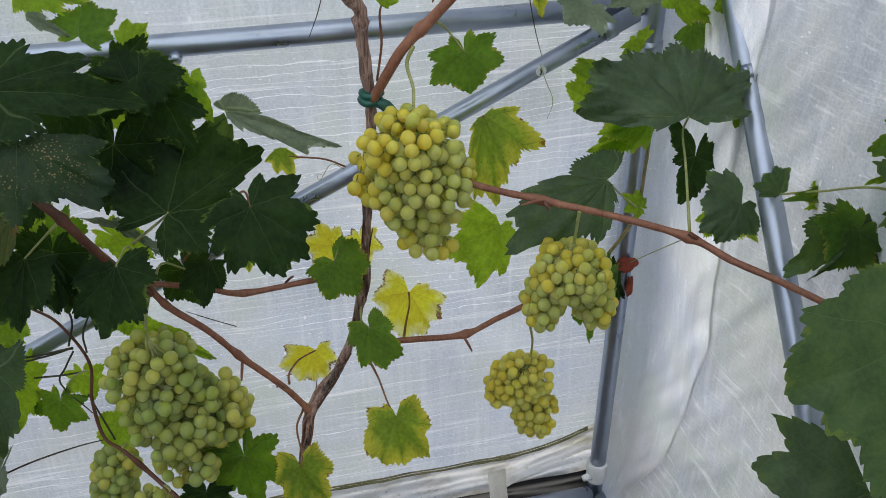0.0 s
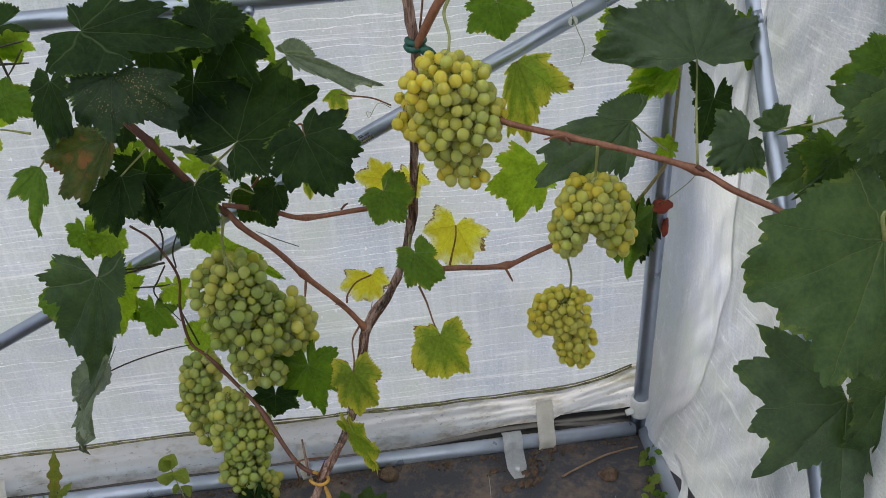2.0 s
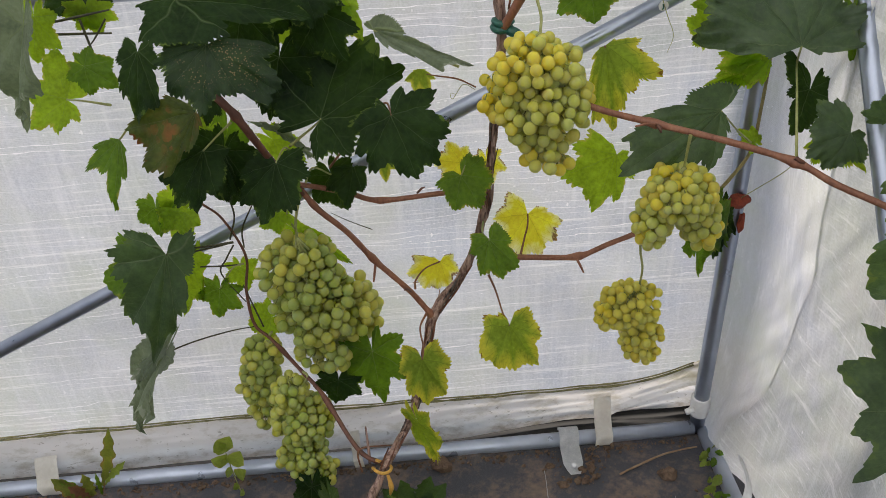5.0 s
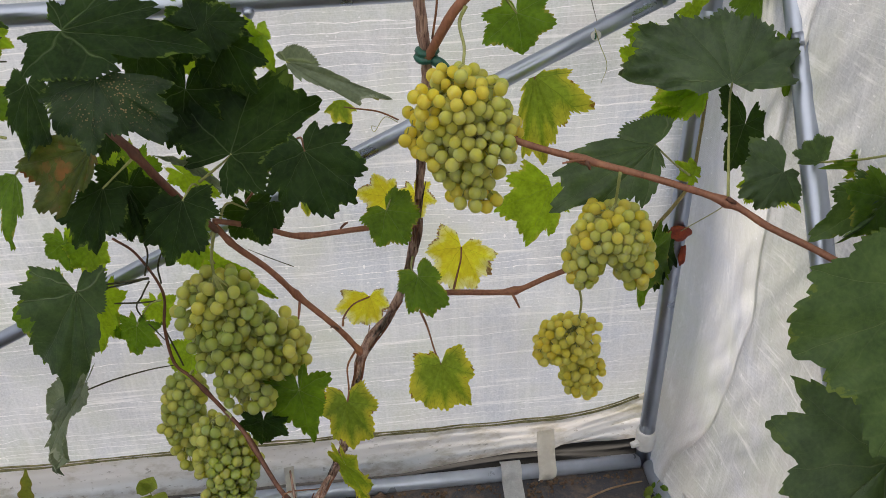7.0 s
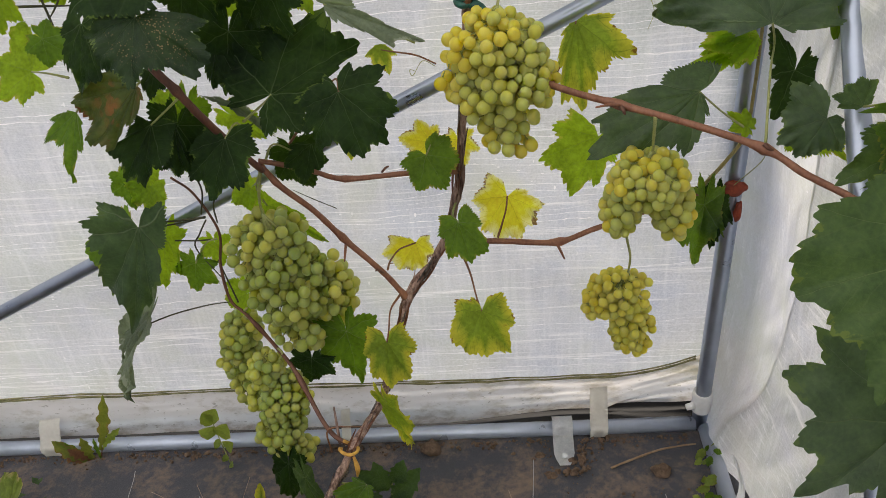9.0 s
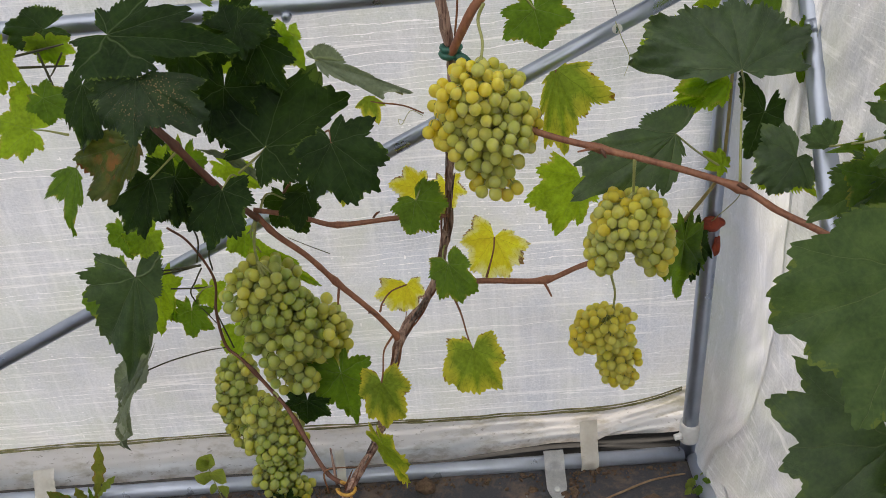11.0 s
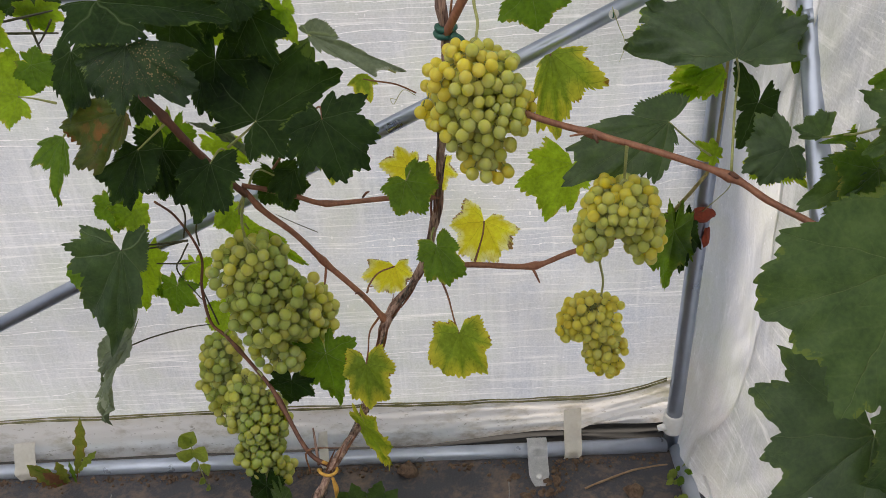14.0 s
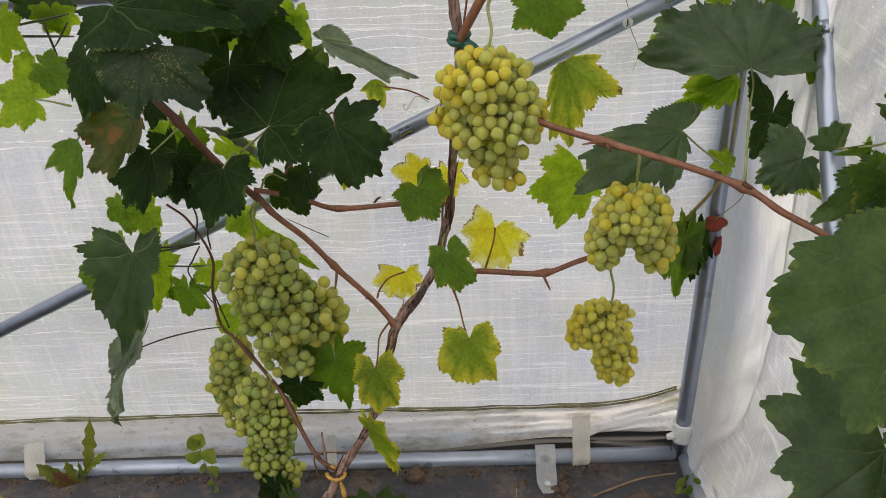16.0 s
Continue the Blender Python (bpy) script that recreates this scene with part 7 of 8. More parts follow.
squash = thing("squash_plant", "squash plant with one broad grey-green leaf scorched brown in patches", "squash plant", (0.019, -0.288, 0.000), "squash plants")
leaf(squash, (0.025, -0.287, 0.090), (0.108, -0.223, 0.144), LEAF_SQUASH, lobed=((-108, 0.59), (-100, 0.82), (-78, 0.85), (-59, 0.86), (-35, 0.88), (-17, 1.00), (0, 1.00), (26, 0.98), (53, 0.81), (86, 0.54)), face=(0.00, -0.65, 0.76), bite=0.35, wave=0.2, deep=0.08, stalk=[(0.022, -0.287, 0.068), (0.019, -0.288, 0.000)], r=0.0022, stem=GREEN_STEM)
leaf(squash, (0.158, -0.290, 0.040), (0.117, -0.274, 0.054), LEAF_MID, lobed=((-176, 1.17), (-46, 1.27), (0, 1.00), (43, 0.65), (136, 0.97)), face=(0.00, -0.65, 0.76), bite=0.35, wave=0.2, deep=0.08, stalk=[(0.088, -0.289, 0.030), (0.019, -0.288, 0.000)], r=0.0022, stem=GREEN_STEM)
leaf(squash, (0.049, -0.297, 0.030), (0.097, -0.307, 0.022), LEAF_SQUASH, lobed=((-180, 0.50), (-45, 0.58), (0, 1.00), (55, 0.63)), face=(0.00, -0.65, 0.76), bite=0.35, wave=0.2, deep=0.08, stalk=[(0.034, -0.292, 0.023), (0.019, -0.288, 0.000)], r=0.0022, stem=GREEN_STEM)
squash = thing("squash_plant", "withering squash plant with curled yellow and brown leaves", "squash plant", (-0.310, -0.281, 0.000), "squash plants")
leaf(squash, (-0.313, -0.206, 0.120), (-0.326, -0.136, 0.179), LEAF_EDGE, lobed=((-70, 0.37), (-24, 0.63), (0, 1.00), (20, 0.66), (37, 0.22)), face=(0.00, -0.65, 0.76), bite=0.35, wave=0.2, deep=0.05, fold=0.5, stalk=[(-0.312, -0.243, 0.090), (-0.310, -0.281, 0.000)], r=0.0022, stem=GREEN_STEM)
leaf(squash, (-0.339, -0.183, 0.090), (-0.396, -0.197, 0.078), LEAF_EDGE, lobed=((-36, 0.54), (0, 1.00), (28, 0.93), (53, 0.77), (76, 0.40)), face=(0.00, -0.65, 0.76), bite=0.35, wave=0.2, deep=0.08, stalk=[(-0.325, -0.232, 0.068), (-0.310, -0.281, 0.000)], r=0.0022, stem=GREEN_STEM)
leaf(squash, (-0.318, -0.210, 0.080), (-0.368, -0.223, 0.069), LEAF_WITHER, lobed=((-153, 0.96), (-91, 0.73), (0, 1.00), (52, 0.87), (108, 0.69), (160, 0.90)), face=(0.00, -0.65, 0.76), bite=0.35, wave=0.2, deep=0.08, stalk=[(-0.314, -0.246, 0.060), (-0.310, -0.281, 0.000)], r=0.0022, stem=GREEN_STEM)
leaf(squash, (-0.278, -0.220, 0.090), (-0.234, -0.212, 0.097), LEAF_SQUASH, lobed=((-104, 0.60), (-52, 0.99), (-25, 1.21), (0, 1.00), (24, 0.88), (69, 0.48)), face=(0.00, -0.65, 0.76), bite=0.35, wave=0.2, deep=0.08, stalk=[(-0.294, -0.251, 0.068), (-0.310, -0.281, 0.000)], r=0.0022, stem=GREEN_STEM)
squash = thing("squash_plant", "small squash plant with one round pale green leaf", "squash plant", (-0.691, -0.248, 0.000), "squash plants")
leaf(squash, (-0.695, -0.217, 0.060), (-0.658, -0.201, 0.074), LEAF_PALE, lobed=((-145, 1.13), (-112, 1.17), (-62, 1.03), (0, 1.00), (54, 0.92), (103, 0.71), (166, 0.86)), face=(0.00, -0.65, 0.76), bite=0.35, wave=0.2, deep=0.08, stalk=[(-0.693, -0.233, 0.045), (-0.691, -0.248, 0.000)], r=0.0022, stem=GREEN_STEM)
squash = thing("squash_plant", "squash plant with a folded pale green leaf over brown withered ones", "squash plant", (-0.896, -0.102, 0.000), "squash plants")
leaf(squash, (-0.897, -0.101, 0.080), (-0.892, -0.044, 0.129), LEAF_PALE, lobed=((-74, 0.54), (-50, 0.85), (-22, 1.03), (0, 1.00), (14, 0.86), (51, 0.37)), face=(0.00, -0.65, 0.76), bite=0.35, wave=0.2, deep=0.05, fold=0.3, stalk=[(-0.896, -0.101, 0.060), (-0.896, -0.102, 0.000)], r=0.0022, stem=GREEN_STEM)
leaf(squash, (-0.904, -0.076, 0.050), (-0.845, -0.100, 0.030), LEAF_WITHER, lobed=((-85, 0.34), (-44, 0.63), (0, 1.00), (18, 0.79), (58, 0.49)), face=(0.00, -0.65, 0.76), bite=0.35, wave=0.2, deep=0.08, stalk=[(-0.900, -0.089, 0.038), (-0.896, -0.102, 0.000)], r=0.0022, stem=GREEN_STEM)
leaf(squash, (-0.917, -0.077, 0.040), (-0.943, -0.091, 0.029), LEAF_GOLD, lobed=((-105, 0.80), (-48, 0.80), (0, 1.00), (48, 0.78)), face=(0.00, -0.65, 0.76), bite=0.35, wave=0.2, deep=0.08, stalk=[(-0.907, -0.090, 0.030), (-0.896, -0.102, 0.000)], r=0.0022, stem=GREEN_STEM)
squash = thing("squash_plant", "squash plant with pale yellowing leaves beside the weeds", "squash plant", (-0.961, -0.277, 0.000), "squash plants")
leaf(squash, (-0.944, -0.290, 0.070), (-0.990, -0.268, 0.089), LEAF_PALE, lobed=((-118, 0.28), (-40, 1.12), (0, 1.00), (36, 0.79)), face=(0.00, -0.65, 0.76), bite=0.35, wave=0.2, deep=0.08, stalk=[(-0.952, -0.284, 0.053), (-0.961, -0.277, 0.000)], r=0.0022, stem=GREEN_STEM)
leaf(squash, (-0.918, -0.302, 0.060), (-0.910, -0.264, 0.093), LEAF_PALE, lobed=((-36, 0.79), (0, 1.00), (37, 0.81), (103, 0.65)), face=(0.00, -0.65, 0.76), bite=0.35, wave=0.2, deep=0.08, stalk=[(-0.939, -0.290, 0.045), (-0.961, -0.277, 0.000)], r=0.0022, stem=GREEN_STEM)
leaf(squash, (-0.956, -0.118, 0.050), (-1.007, -0.131, 0.038), LEAF_WITHER, lobed=((-137, 0.61), (-56, 0.72), (0, 1.00), (38, 1.20), (72, 0.91), (138, 0.66)), face=(0.00, -0.65, 0.76), bite=0.35, wave=0.2, deep=0.08, stalk=[(-0.958, -0.198, 0.038), (-0.961, -0.277, 0.000)], r=0.0022, stem=GREEN_STEM)
leaf(squash, (-1.081, 0.023, 0.070), (-1.047, 0.033, 0.078), LEAF_MID, lobed=((-158, 0.78), (-99, 0.97), (-48, 1.12), (0, 1.00), (53, 0.73)), face=(0.00, -0.65, 0.76), bite=0.35, wave=0.2, deep=0.08, stalk=[(-1.021, -0.127, 0.053), (-0.961, -0.277, 0.000)], r=0.0022, stem=GREEN_STEM)
squash = thing("squash_plant", "low squash plant with torn green and rosy dry leaves", "squash plant", (-0.428, -0.302, 0.000), "squash plants")
leaf(squash, (-0.459, -0.288, 0.050), (-0.496, -0.269, 0.066), LEAF_SQUASH, lobed=((-49, 1.07), (0, 1.00), (40, 1.05), (99, 0.87), (177, 0.80)), face=(0.00, -0.65, 0.76), bite=0.35, wave=0.2, deep=0.08, stalk=[(-0.443, -0.295, 0.038), (-0.428, -0.302, 0.000)], r=0.0022, stem=GREEN_STEM)
leaf(squash, (-0.397, -0.283, 0.060), (-0.422, -0.260, 0.079), LEAF_SQUASH, lobed=((-168, 0.68), (-49, 1.09), (0, 1.00), (62, 0.80), (116, 1.12)), face=(0.00, -0.65, 0.76), bite=0.35, wave=0.2, deep=0.08, stalk=[(-0.413, -0.293, 0.045), (-0.428, -0.302, 0.000)], r=0.0022, stem=GREEN_STEM)
leaf(squash, (-0.368, -0.284, 0.050), (-0.343, -0.298, 0.038), LEAF_ROSY, lobed=((-161, 0.71), (-76, 0.87), (0, 1.00), (65, 0.96)), face=(0.00, -0.65, 0.76), bite=0.35, wave=0.2, deep=0.08, stalk=[(-0.398, -0.293, 0.038), (-0.428, -0.302, 0.000)], r=0.0022, stem=GREEN_STEM)
leaf(squash, (-0.595, -0.283, 0.050), (-0.608, -0.261, 0.069), LEAF_SQUASH, lobed=((-73, 1.13), (0, 1.00), (74, 0.96), (148, 1.02)), face=(0.00, -0.65, 0.76), bite=0.35, wave=0.2, deep=0.08, stalk=[(-0.511, -0.293, 0.038), (-0.428, -0.302, 0.000)], r=0.0022, stem=GREEN_STEM)
leaf(squash, (-0.239, -0.296, 0.050), (-0.263, -0.273, 0.069), LEAF_MID, lobed=((-67, 0.99), (0, 1.00), (58, 1.01), (112, 0.93), (176, 0.92)), face=(0.00, -0.65, 0.76), bite=0.35, wave=0.2, deep=0.08, stalk=[(-0.334, -0.299, 0.038), (-0.428, -0.302, 0.000)], r=0.0022, stem=GREEN_STEM)
squash = thing("squash_plant", "small withering squash plant with a yellow brown leaf", "squash plant", (0.251, -0.324, 0.000), "squash plants")
leaf(squash, (0.254, -0.316, 0.090), (0.251, -0.279, 0.121), LEAF_WITHER, lobed=((-128, 0.69), (-56, 0.73), (0, 1.00), (44, 0.61), (145, 0.61)), face=(0.00, -0.65, 0.76), bite=0.35, wave=0.2, deep=0.15, fold=0.3, stalk=[(0.253, -0.320, 0.068), (0.251, -0.324, 0.000)], r=0.0022, stem=GREEN_STEM)
leaf(squash, (0.232, -0.317, 0.060), (0.219, -0.288, 0.085), LEAF_EDGE, lobed=((-99, 0.69), (0, 1.00), (32, 0.87), (129, 0.61)), face=(0.00, -0.65, 0.76), bite=0.35, wave=0.2, deep=0.08, stalk=[(0.241, -0.321, 0.045), (0.251, -0.324, 0.000)], r=0.0022, stem=GREEN_STEM)
leaf(squash, (0.181, -0.302, 0.040), (0.171, -0.280, 0.059), LEAF_MID, lobed=((-87, 1.22), (0, 1.00), (76, 0.97), (156, 0.79)), face=(0.00, -0.65, 0.76), bite=0.35, wave=0.2, deep=0.08, stalk=[(0.216, -0.313, 0.030), (0.251, -0.324, 0.000)], r=0.0022, stem=GREEN_STEM)
squash = thing("squash_plant", "squash plant with a round green leaf beside the black fabric", "squash plant", (0.431, -0.344, 0.000), "squash plants")
leaf(squash, (0.426, -0.341, 0.060), (0.423, -0.313, 0.083), LEAF_PALE, lobed=((-85, 1.50), (-52, 1.28), (0, 1.00), (42, 1.17), (80, 1.59), (112, 1.63)), face=(0.00, -0.65, 0.76), bite=0.35, wave=0.2, deep=0.08, stalk=[(0.428, -0.342, 0.045), (0.431, -0.344, 0.000)], r=0.0022, stem=GREEN_STEM)
weed = thing("weed", "leafy dark green weed with pointed leaves at the trunk foot", "weed", (-0.088, -0.130, 0.005), "weeds")
stem(weed, [(-0.088, -0.130, 0.005), (-0.069, -0.130, 0.092), (-0.059, -0.130, 0.179)], 0.0022)
lance(weed, (-0.069, -0.150, 0.115), (0.011, -0.170, 0.111), 0.24, LEAF_WEED, 0.12, 0)
lance(weed, (-0.066, -0.130, 0.122), (-0.003, -0.150, 0.200), 0.22, LEAF_WEED, 0.12, 1)
lance(weed, (-0.075, -0.110, 0.109), (-0.119, -0.130, 0.188), 0.22, LEAF_WEED, 0.12, 2)
lance(weed, (-0.081, -0.150, 0.115), (-0.158, -0.170, 0.115), 0.24, LEAF_WEED, 0.12, 3)
lance(weed, (-0.083, -0.130, 0.057), (-0.163, -0.150, 0.007), 0.24, LEAF_WEED, 0.12, 4)
lance(weed, (-0.068, -0.110, 0.034), (-0.016, -0.130, -0.007), 0.24, LEAF_WEED, 0.12, 5)
lance(weed, (-0.085, -0.150, 0.061), (-0.106, -0.170, -0.005), 0.24, LEAF_WEED, 0.12, 6)
lance(weed, (-0.062, -0.130, 0.158), (-0.031, -0.150, 0.228), 0.24, LEAF_WEED, 0.12, 7)
lance(weed, (-0.078, -0.110, 0.059), (-0.042, -0.130, 0.023), 0.26, LEAF_WEED, 0.12, 8)
lance(weed, (-0.083, -0.150, 0.133), (-0.136, -0.170, 0.174), 0.22, LEAF_WEED, 0.12, 9)
lance(weed, (-0.068, -0.130, 0.140), (-0.087, -0.150, 0.224), 0.22, LEAF_WEED, 0.12, 10)
lance(weed, (-0.078, -0.110, 0.050), (-0.124, -0.130, 0.021), 0.26, LEAF_WEED, 0.12, 11)
lance(weed, (-0.072, -0.150, 0.056), (-0.062, -0.170, -0.001), 0.24, LEAF_WEED, 0.12, 12)
lance(weed, (-0.072, -0.130, 0.103), (-0.022, -0.150, 0.141), 0.24, LEAF_WEED, 0.12, 13)
weed = thing("weed", "small creeping weed growing over the side rail", "weed", (0.581, -0.111, 0.010), "weeds")
lance(weed, (0.601, 0.020, 0.046), (0.578, 0.000, 0.044), 0.36, LEAF_PALE, 0.1, 0)
lance(weed, (0.601, 0.026, 0.039), (0.612, 0.032, 0.046), 0.36, LEAF_MID, 0.1, 2)
lance(weed, (0.628, 0.014, 0.054), (0.628, 0.009, 0.046), 0.36, LEAF_PALE, 0.1, 4)
lance(weed, (0.594, -0.115, 0.065), (0.601, -0.120, 0.063), 0.36, LEAF_MID, 0.1, 6)
lance(weed, (0.563, -0.104, 0.041), (0.557, -0.110, 0.037), 0.36, LEAF_PALE, 0.1, 8)
lance(weed, (0.568, -0.133, 0.043), (0.563, -0.124, 0.033), 0.36, LEAF_MID, 0.1, 10)
lance(weed, (0.582, -0.055, 0.032), (0.583, -0.047, 0.043), 0.36, LEAF_PALE, 0.1, 12)
lance(weed, (0.555, -0.188, 0.055), (0.561, -0.200, 0.048), 0.36, LEAF_MID, 0.1, 14)
lance(weed, (0.583, -0.012, 0.061), (0.569, -0.024, 0.051), 0.36, LEAF_PALE, 0.1, 16)
lance(weed, (0.624, 0.021, 0.032), (0.616, 0.007, 0.044), 0.36, LEAF_MID, 0.1, 18)
lance(weed, (0.588, -0.043, 0.031), (0.577, -0.057, 0.040), 0.36, LEAF_PALE, 0.1, 20)
lance(weed, (0.559, -0.154, 0.036), (0.531, -0.144, 0.038), 0.36, LEAF_MID, 0.1, 22)
lance(weed, (0.617, 0.029, 0.038), (0.625, 0.038, 0.048), 0.36, LEAF_PALE, 0.1, 24)
lance(weed, (0.585, -0.118, 0.041), (0.596, -0.107, 0.031), 0.36, LEAF_MID, 0.1, 26)
lance(weed, (0.603, -0.107, 0.032), (0.580, -0.107, 0.034), 0.36, LEAF_PALE, 0.1, 28)
lance(weed, (0.623, -0.002, 0.062), (0.627, 0.006, 0.063), 0.36, LEAF_MID, 0.1, 30)
lance(weed, (0.591, -0.071, 0.031), (0.563, -0.073, 0.031), 0.36, LEAF_PALE, 0.1, 32)
lance(weed, (0.541, -0.171, 0.063), (0.515, -0.175, 0.060), 0.36, LEAF_MID, 0.1, 34)
lance(weed, (0.557, -0.125, 0.065), (0.550, -0.132, 0.074), 0.36, LEAF_PALE, 0.1, 36)
lance(weed, (0.570, -0.140, 0.037), (0.578, -0.156, 0.029), 0.36, LEAF_MID, 0.1, 38)
lance(weed, (0.576, -0.093, 0.049), (0.577, -0.099, 0.039), 0.36, LEAF_PALE, 0.1, 40)
lance(weed, (0.590, -0.102, 0.043), (0.600, -0.108, 0.053), 0.36, LEAF_MID, 0.1, 42)
lance(weed, (0.604, -0.057, 0.056), (0.580, -0.076, 0.047), 0.36, LEAF_PALE, 0.1, 44)
lance(weed, (0.619, 0.021, 0.046), (0.630, 0.005, 0.050), 0.36, LEAF_MID, 0.1, 46)
lance(weed, (0.574, -0.170, 0.068), (0.551, -0.172, 0.068), 0.36, LEAF_PALE, 0.1, 48)
lance(weed, (0.578, -0.144, 0.055), (0.585, -0.156, 0.065), 0.36, LEAF_MID, 0.1, 50)
lance(weed, (0.564, -0.131, 0.070), (0.574, -0.139, 0.068), 0.36, LEAF_PALE, 0.1, 52)
lance(weed, (0.590, -0.105, 0.045), (0.602, -0.106, 0.037), 0.36, LEAF_MID, 0.1, 54)
lance(weed, (0.588, -0.012, 0.039), (0.599, -0.004, 0.046), 0.36, LEAF_PALE, 0.1, 56)
lance(weed, (0.585, -0.112, 0.068), (0.567, -0.116, 0.060), 0.36, LEAF_MID, 0.1, 58)
lance(weed, (0.552, -0.179, 0.058), (0.554, -0.179, 0.069), 0.36, LEAF_PALE, 0.1, 60)
lance(weed, (0.603, -0.012, 0.064), (0.594, -0.032, 0.056), 0.36, LEAF_MID, 0.1, 62)
lance(weed, (0.593, -0.046, 0.031), (0.602, -0.067, 0.042), 0.36, LEAF_PALE, 0.1, 64)
lance(weed, (0.577, -0.122, 0.037), (0.583, -0.110, 0.042), 0.36, LEAF_MID, 0.1, 66)
lance(weed, (0.557, -0.125, 0.066), (0.540, -0.125, 0.076), 0.36, LEAF_PALE, 0.1, 68)
dry_leaf("curled dry brown leaf scrap on the soil", (0.139, -0.240, 0.020), 0.033, 0.016, RED_LEAF_DULL, 0)
dry_leaf("curled dry brown leaf scrap on the soil", (-0.524, -0.242, 0.020), 0.040, 0.011, RED_LEAF_DULL, 1)
dry_leaf("curled dry brown leaf scrap on the soil", (-0.211, -0.256, 0.020), 0.038, 0.012, RED_LEAF_DULL, 2)
dry_leaf("curled dry brown leaf scrap on the soil", (0.172, -0.205, 0.020), 0.065, 0.019, DRY_LEAF, 3)
dry_leaf("curled dry brown leaf scrap on the soil", (0.200, -0.269, 0.020), 0.030, 0.018, DRY_LEAF, 4)
dry_leaf("curled dry brown leaf scrap on the soil", (-0.433, -0.196, 0.020), 0.053, 0.015, DRY_LEAF, 5)
dry_leaf("curled dry brown leaf scrap on the soil", (0.191, -0.216, 0.020), 0.059, 0.010, RED_LEAF_DULL, 6)
dry_leaf("curled dry brown leaf scrap on the soil", (-0.601, -0.228, 0.020), 0.065, 0.014, DRY_LEAF, 7)
dry_leaf("curled dry brown leaf scrap on the soil", (0.183, -0.247, 0.020), 0.033, 0.013, RED_LEAF_DULL, 8)
dry_leaf("curled dry brown leaf scrap on the soil", (0.204, -0.233, 0.020), 0.043, 0.014, DRY_LEAF, 9)
dry_leaf("curled dry brown leaf scrap on the soil", (-0.784, -0.189, 0.020), 0.031, 0.018, RED_LEAF_DULL, 10)
dry_leaf("curled dry brown leaf scrap on the soil", (-0.183, -0.261, 0.020), 0.050, 0.020, RED_LEAF_DULL, 11)
dry_leaf("curled dry brown leaf scrap on the soil", (-0.695, -0.230, 0.020), 0.041, 0.012, DRY_LEAF, 12)
dry_leaf("curled dry brown leaf scrap on the soil", (-0.215, -0.218, 0.020), 0.041, 0.015, RED_LEAF_DULL, 13)
dry_leaf("curled dry brown leaf scrap on the soil", (0.145, -0.236, 0.020), 0.052, 0.018, RED_LEAF_DULL, 14)
dry_leaf("curled dry brown leaf scrap on the soil", (-0.438, -0.193, 0.020), 0.067, 0.013, DRY_LEAF, 15)
dry_leaf("curled dry brown leaf scrap on the soil", (-0.798, -0.222, 0.020), 0.049, 0.016, RED_LEAF_DULL, 16)
dry_leaf("curled dry brown leaf scrap on the soil", (-0.699, -0.183, 0.020), 0.053, 0.016, RED_LEAF_DULL, 17)
dry_leaf("curled dry brown leaf scrap on the soil", (0.144, -0.251, 0.020), 0.068, 0.011, DRY_LEAF, 18)
dry_leaf("curled dry brown leaf scrap on the soil", (-0.526, -0.183, 0.020), 0.057, 0.010, DRY_LEAF, 19)
dry_leaf("curled dry brown leaf scrap on the soil", (-0.441, -0.199, 0.020), 0.055, 0.011, DRY_LEAF, 20)
dry_leaf("curled dry brown leaf scrap on the soil", (-0.542, -0.212, 0.020), 0.031, 0.016, RED_LEAF_DULL, 21)
dry_leaf("curled dry brown leaf scrap on the soil", (-0.106, -0.233, 0.020), 0.054, 0.020, RED_LEAF_DULL, 22)
dry_leaf("curled dry brown leaf scrap on the soil", (-0.467, -0.186, 0.020), 0.034, 0.011, DRY_LEAF, 23)
dry_leaf("curled dry brown leaf scrap on the soil", (-0.165, -0.262, 0.020), 0.065, 0.011, DRY_LEAF, 24)
dry_leaf("curled dry brown leaf scrap on the soil", (-0.758, -0.213, 0.020), 0.051, 0.014, RED_LEAF_DULL, 25)
dry_leaf("curled dry beige leaf lying on the soil", (-0.828, -0.209, 0.022), 0.096, 0.027, DRY_LEAF, 41)
dry_leaf("curled dry beige leaf lying on the soil", (-0.812, -0.177, 0.022), 0.090, 0.025, DRY_LEAF, 48)
dry_leaf("curled dry beige leaf lying on the soil", (-0.771, -0.242, 0.022), 0.096, 0.027, DRY_LEAF, 50)
dry_leaf("curled dry beige leaf lying on the soil", (-0.896, -0.089, 0.022), 0.083, 0.023, DRY_LEAF, 47)
dry_leaf("curled dry beige leaf lying on the soil", (-0.396, -0.249, 0.022), 0.080, 0.023, DRY_LEAF, 46)
dry_leaf("curled dry beige leaf lying on the soil", (-0.870, -0.125, 0.022), 0.064, 0.018, DRY_LEAF, 44)
dry_leaf("curled dry beige leaf lying on the soil", (-0.160, -0.236, 0.022), 0.058, 0.016, DRY_LEAF, 41)
dry_leaf("curled dry beige leaf lying on the soil", (-0.721, -0.260, 0.022), 0.064, 0.018, DRY_LEAF, 46)


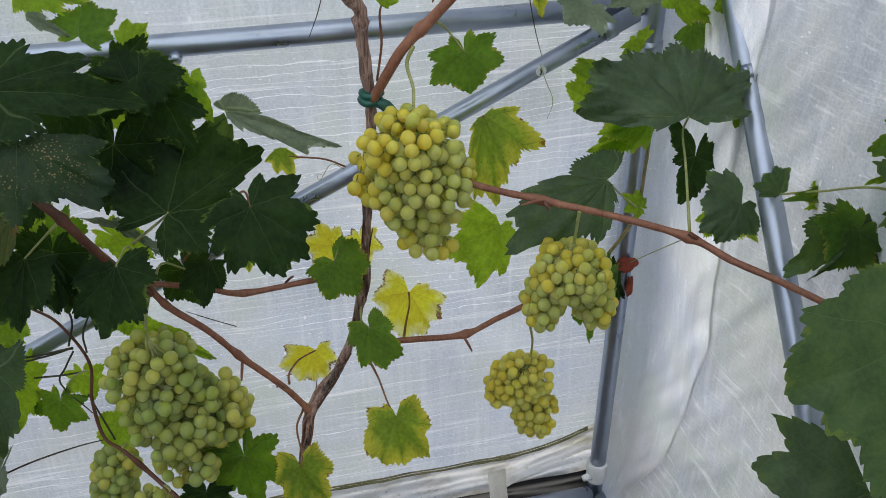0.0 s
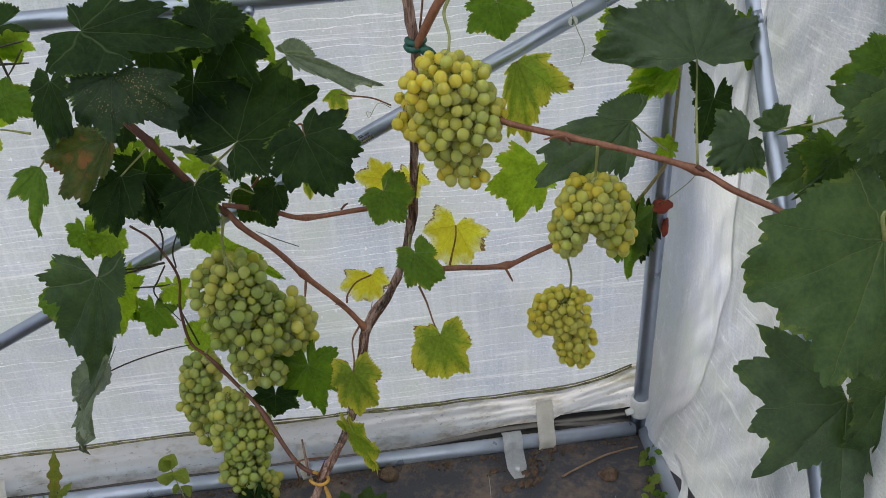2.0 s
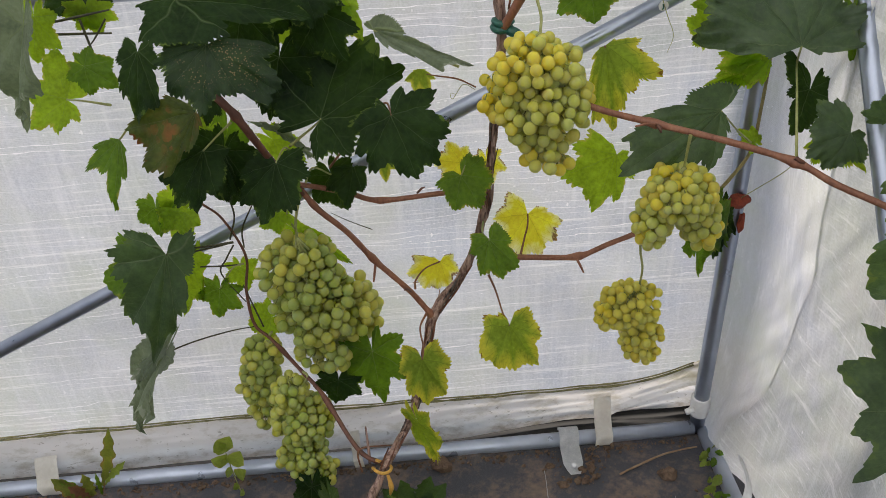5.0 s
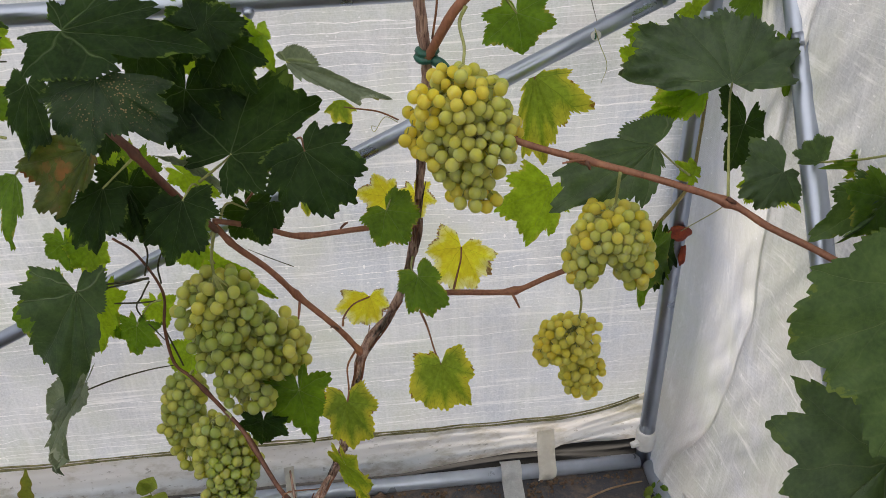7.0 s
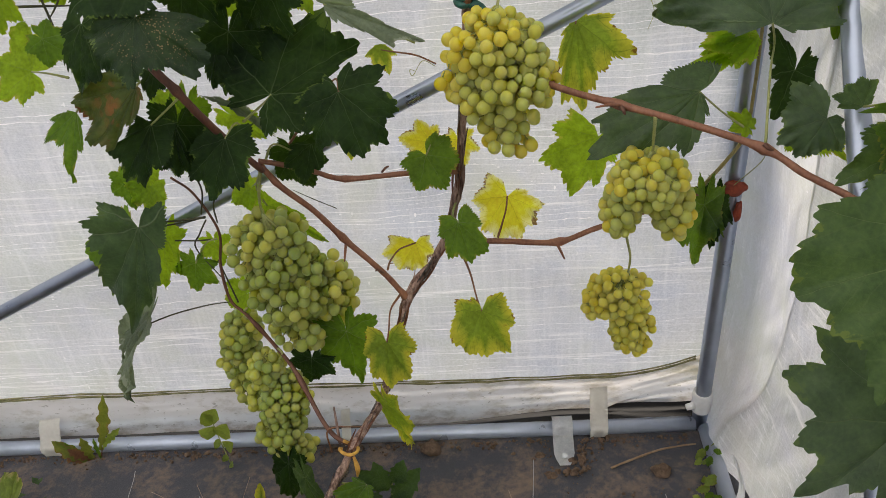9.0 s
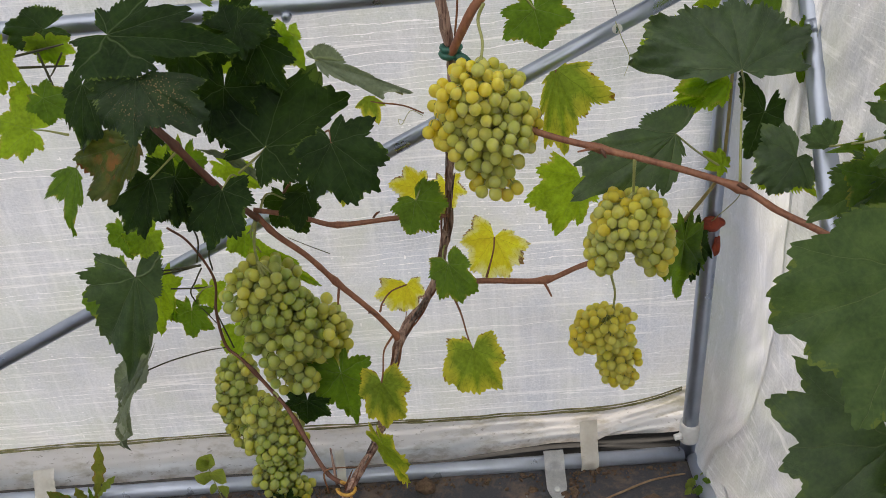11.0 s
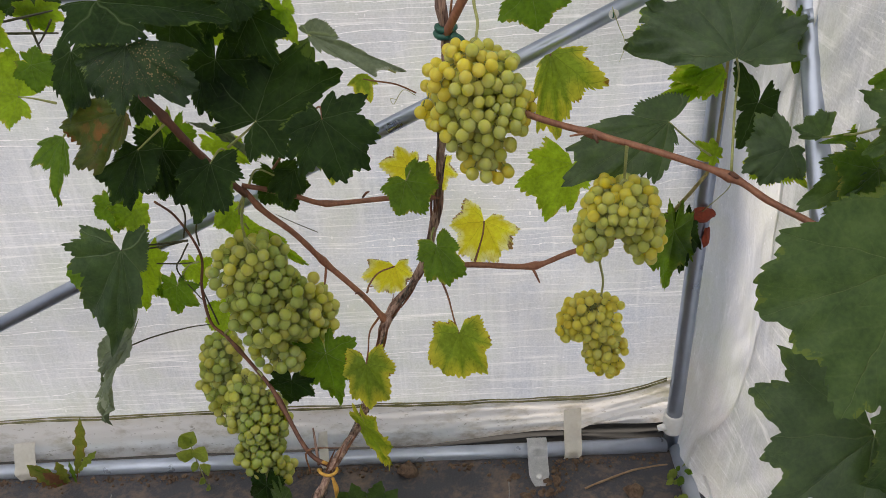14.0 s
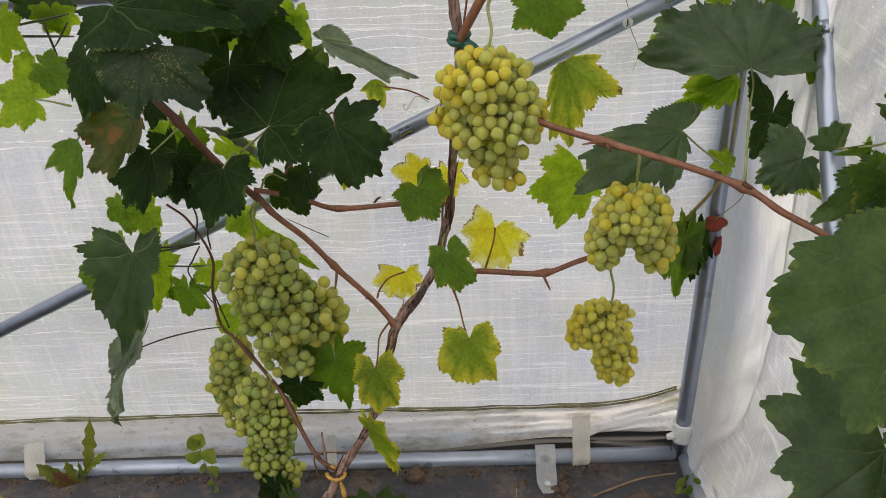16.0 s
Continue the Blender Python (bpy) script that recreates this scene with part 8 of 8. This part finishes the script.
# ---- crumbs of soil, and fine weeds nobody could count ----
rnd = random.Random(8)
ball = bmesh.new()
bmesh.ops.create_icosphere(ball, subdivisions=1, radius=1.0)
round_verts, round_faces = [v.co.copy() for v in ball.verts], [[v.index for v in f.verts] for f in ball.faces]
ball.free()
verts, faces = [], []
for k in range(9000):
    x, y = rnd.uniform(-1.15, 0.35), -0.17 - abs(rnd.gauss(0, 0.22))
    if y < -1.0 or y > fabric_front(x) + 0.012:
        continue
    size = rnd.choice((0.0025, 0.003, 0.003, 0.004, 0.004, 0.005, 0.007, 0.010)) * rnd.uniform(0.7, 1.3)
    m = Matrix.LocRotScale((x, y, ground_height(x, y) + size * 0.3), Euler((rnd.random() * 6, rnd.random() * 6, 0)), (size, size * rnd.uniform(0.6, 1), size * rnd.uniform(0.5, 1)))
    faces += [[n + len(verts) for n in f] for f in round_faces]
    verts += [m @ (q * rnd.uniform(0.75, 1.2)) for q in round_verts]
for k in range(2600):
    x = rnd.uniform(-1.5, 0.58)
    y = 0.092 - abs(rnd.gauss(0, 0.012)) if k % 3 else rnd.gauss(-0.09, 0.02) - 0.1 * abs(x - 0.45)
    if k % 3 == 0:
        x = rnd.gauss(0.42, 0.07)
    elif k % 5 == 0:
        x, y = rnd.gauss(0.31, 0.028), rnd.gauss(0.035, 0.028)
    if 0.27 < x < 0.33 and 0.006 < y < 0.1:
        continue
    size = rnd.choice((0.0010, 0.0013, 0.0017, 0.002, 0.003, 0.005)) * rnd.uniform(0.7, 1.3)
    m = Matrix.LocRotScale((x, y, 0.018 + size * 0.3), Euler((rnd.random() * 6, rnd.random() * 6, 0)), (size, size * rnd.uniform(0.6, 1), size * 0.7))
    faces += [[n + len(verts) for n in f] for f in round_faces]
    verts += [m @ (q * rnd.uniform(0.75, 1.2)) for q in round_verts]
for k in range(34):
    x, y = (rnd.uniform(0.268, 0.335), rnd.uniform(-0.012, 0.004)) if k % 2 else (rnd.uniform(0.329, 0.345), rnd.uniform(-0.004, 0.07))
    size = rnd.uniform(0.003, 0.0085)
    m = Matrix.LocRotScale((x, y, 0.018 + size * 0.4), Euler((rnd.random() * 6, rnd.random() * 6, 0)), (size, size * rnd.uniform(0.6, 1), size * 0.7))
    faces += [[n + len(verts) for n in f] for f in round_faces]
    verts += [m @ (q * rnd.uniform(0.75, 1.2)) for q in round_verts]
crumbs = bpy.data.meshes.new("soil_crumbs")
crumbs.from_pydata(verts, [], faces)
crumbs.materials.append(CLOD)
tagged(new("soil_crumbs", crumbs), "loose brown crumbs scattered on the soil", "soil crumbs", kind="stuff")
bm = bmesh.new()
uv, rim = bm.loops.layers.uv.new("blade"), bm.loops.layers.uv.new("rim")
for k in range(1500):
    x, y = rnd.gauss(-0.95, 0.13), rnd.gauss(-0.25, 0.08)
    if y > 0.0 or x > -0.72:
        continue
    a, h = rnd.random() * 6.28, rnd.uniform(0.005, 0.06)
    base, w = Vector((x, y, h + 0.01)), rnd.uniform(0.003, 0.013)
    tip = base + Vector((math.cos(a) * w * 2.2, math.sin(a) * w * 2.2, rnd.uniform(-0.004, 0.010)))
    side = (tip - base).cross(Vector((0, 0, 1))).normalized() * w * 0.6
    mid = (base + tip) / 2 + Vector((0, 0, 0.002))
    f = bm.faces.new([bm.verts.new(q) for q in (base, mid + side, tip, mid - side)])
    for loop in f.loops:
        loop[uv].uv, loop[rim].uv = (0.1, 0.3), (0.4, 0.5)
tagged(part("ground_weeds", bm, LEAF_WEED), "low fine green weeds covering the soil", "weeds", kind="stuff")
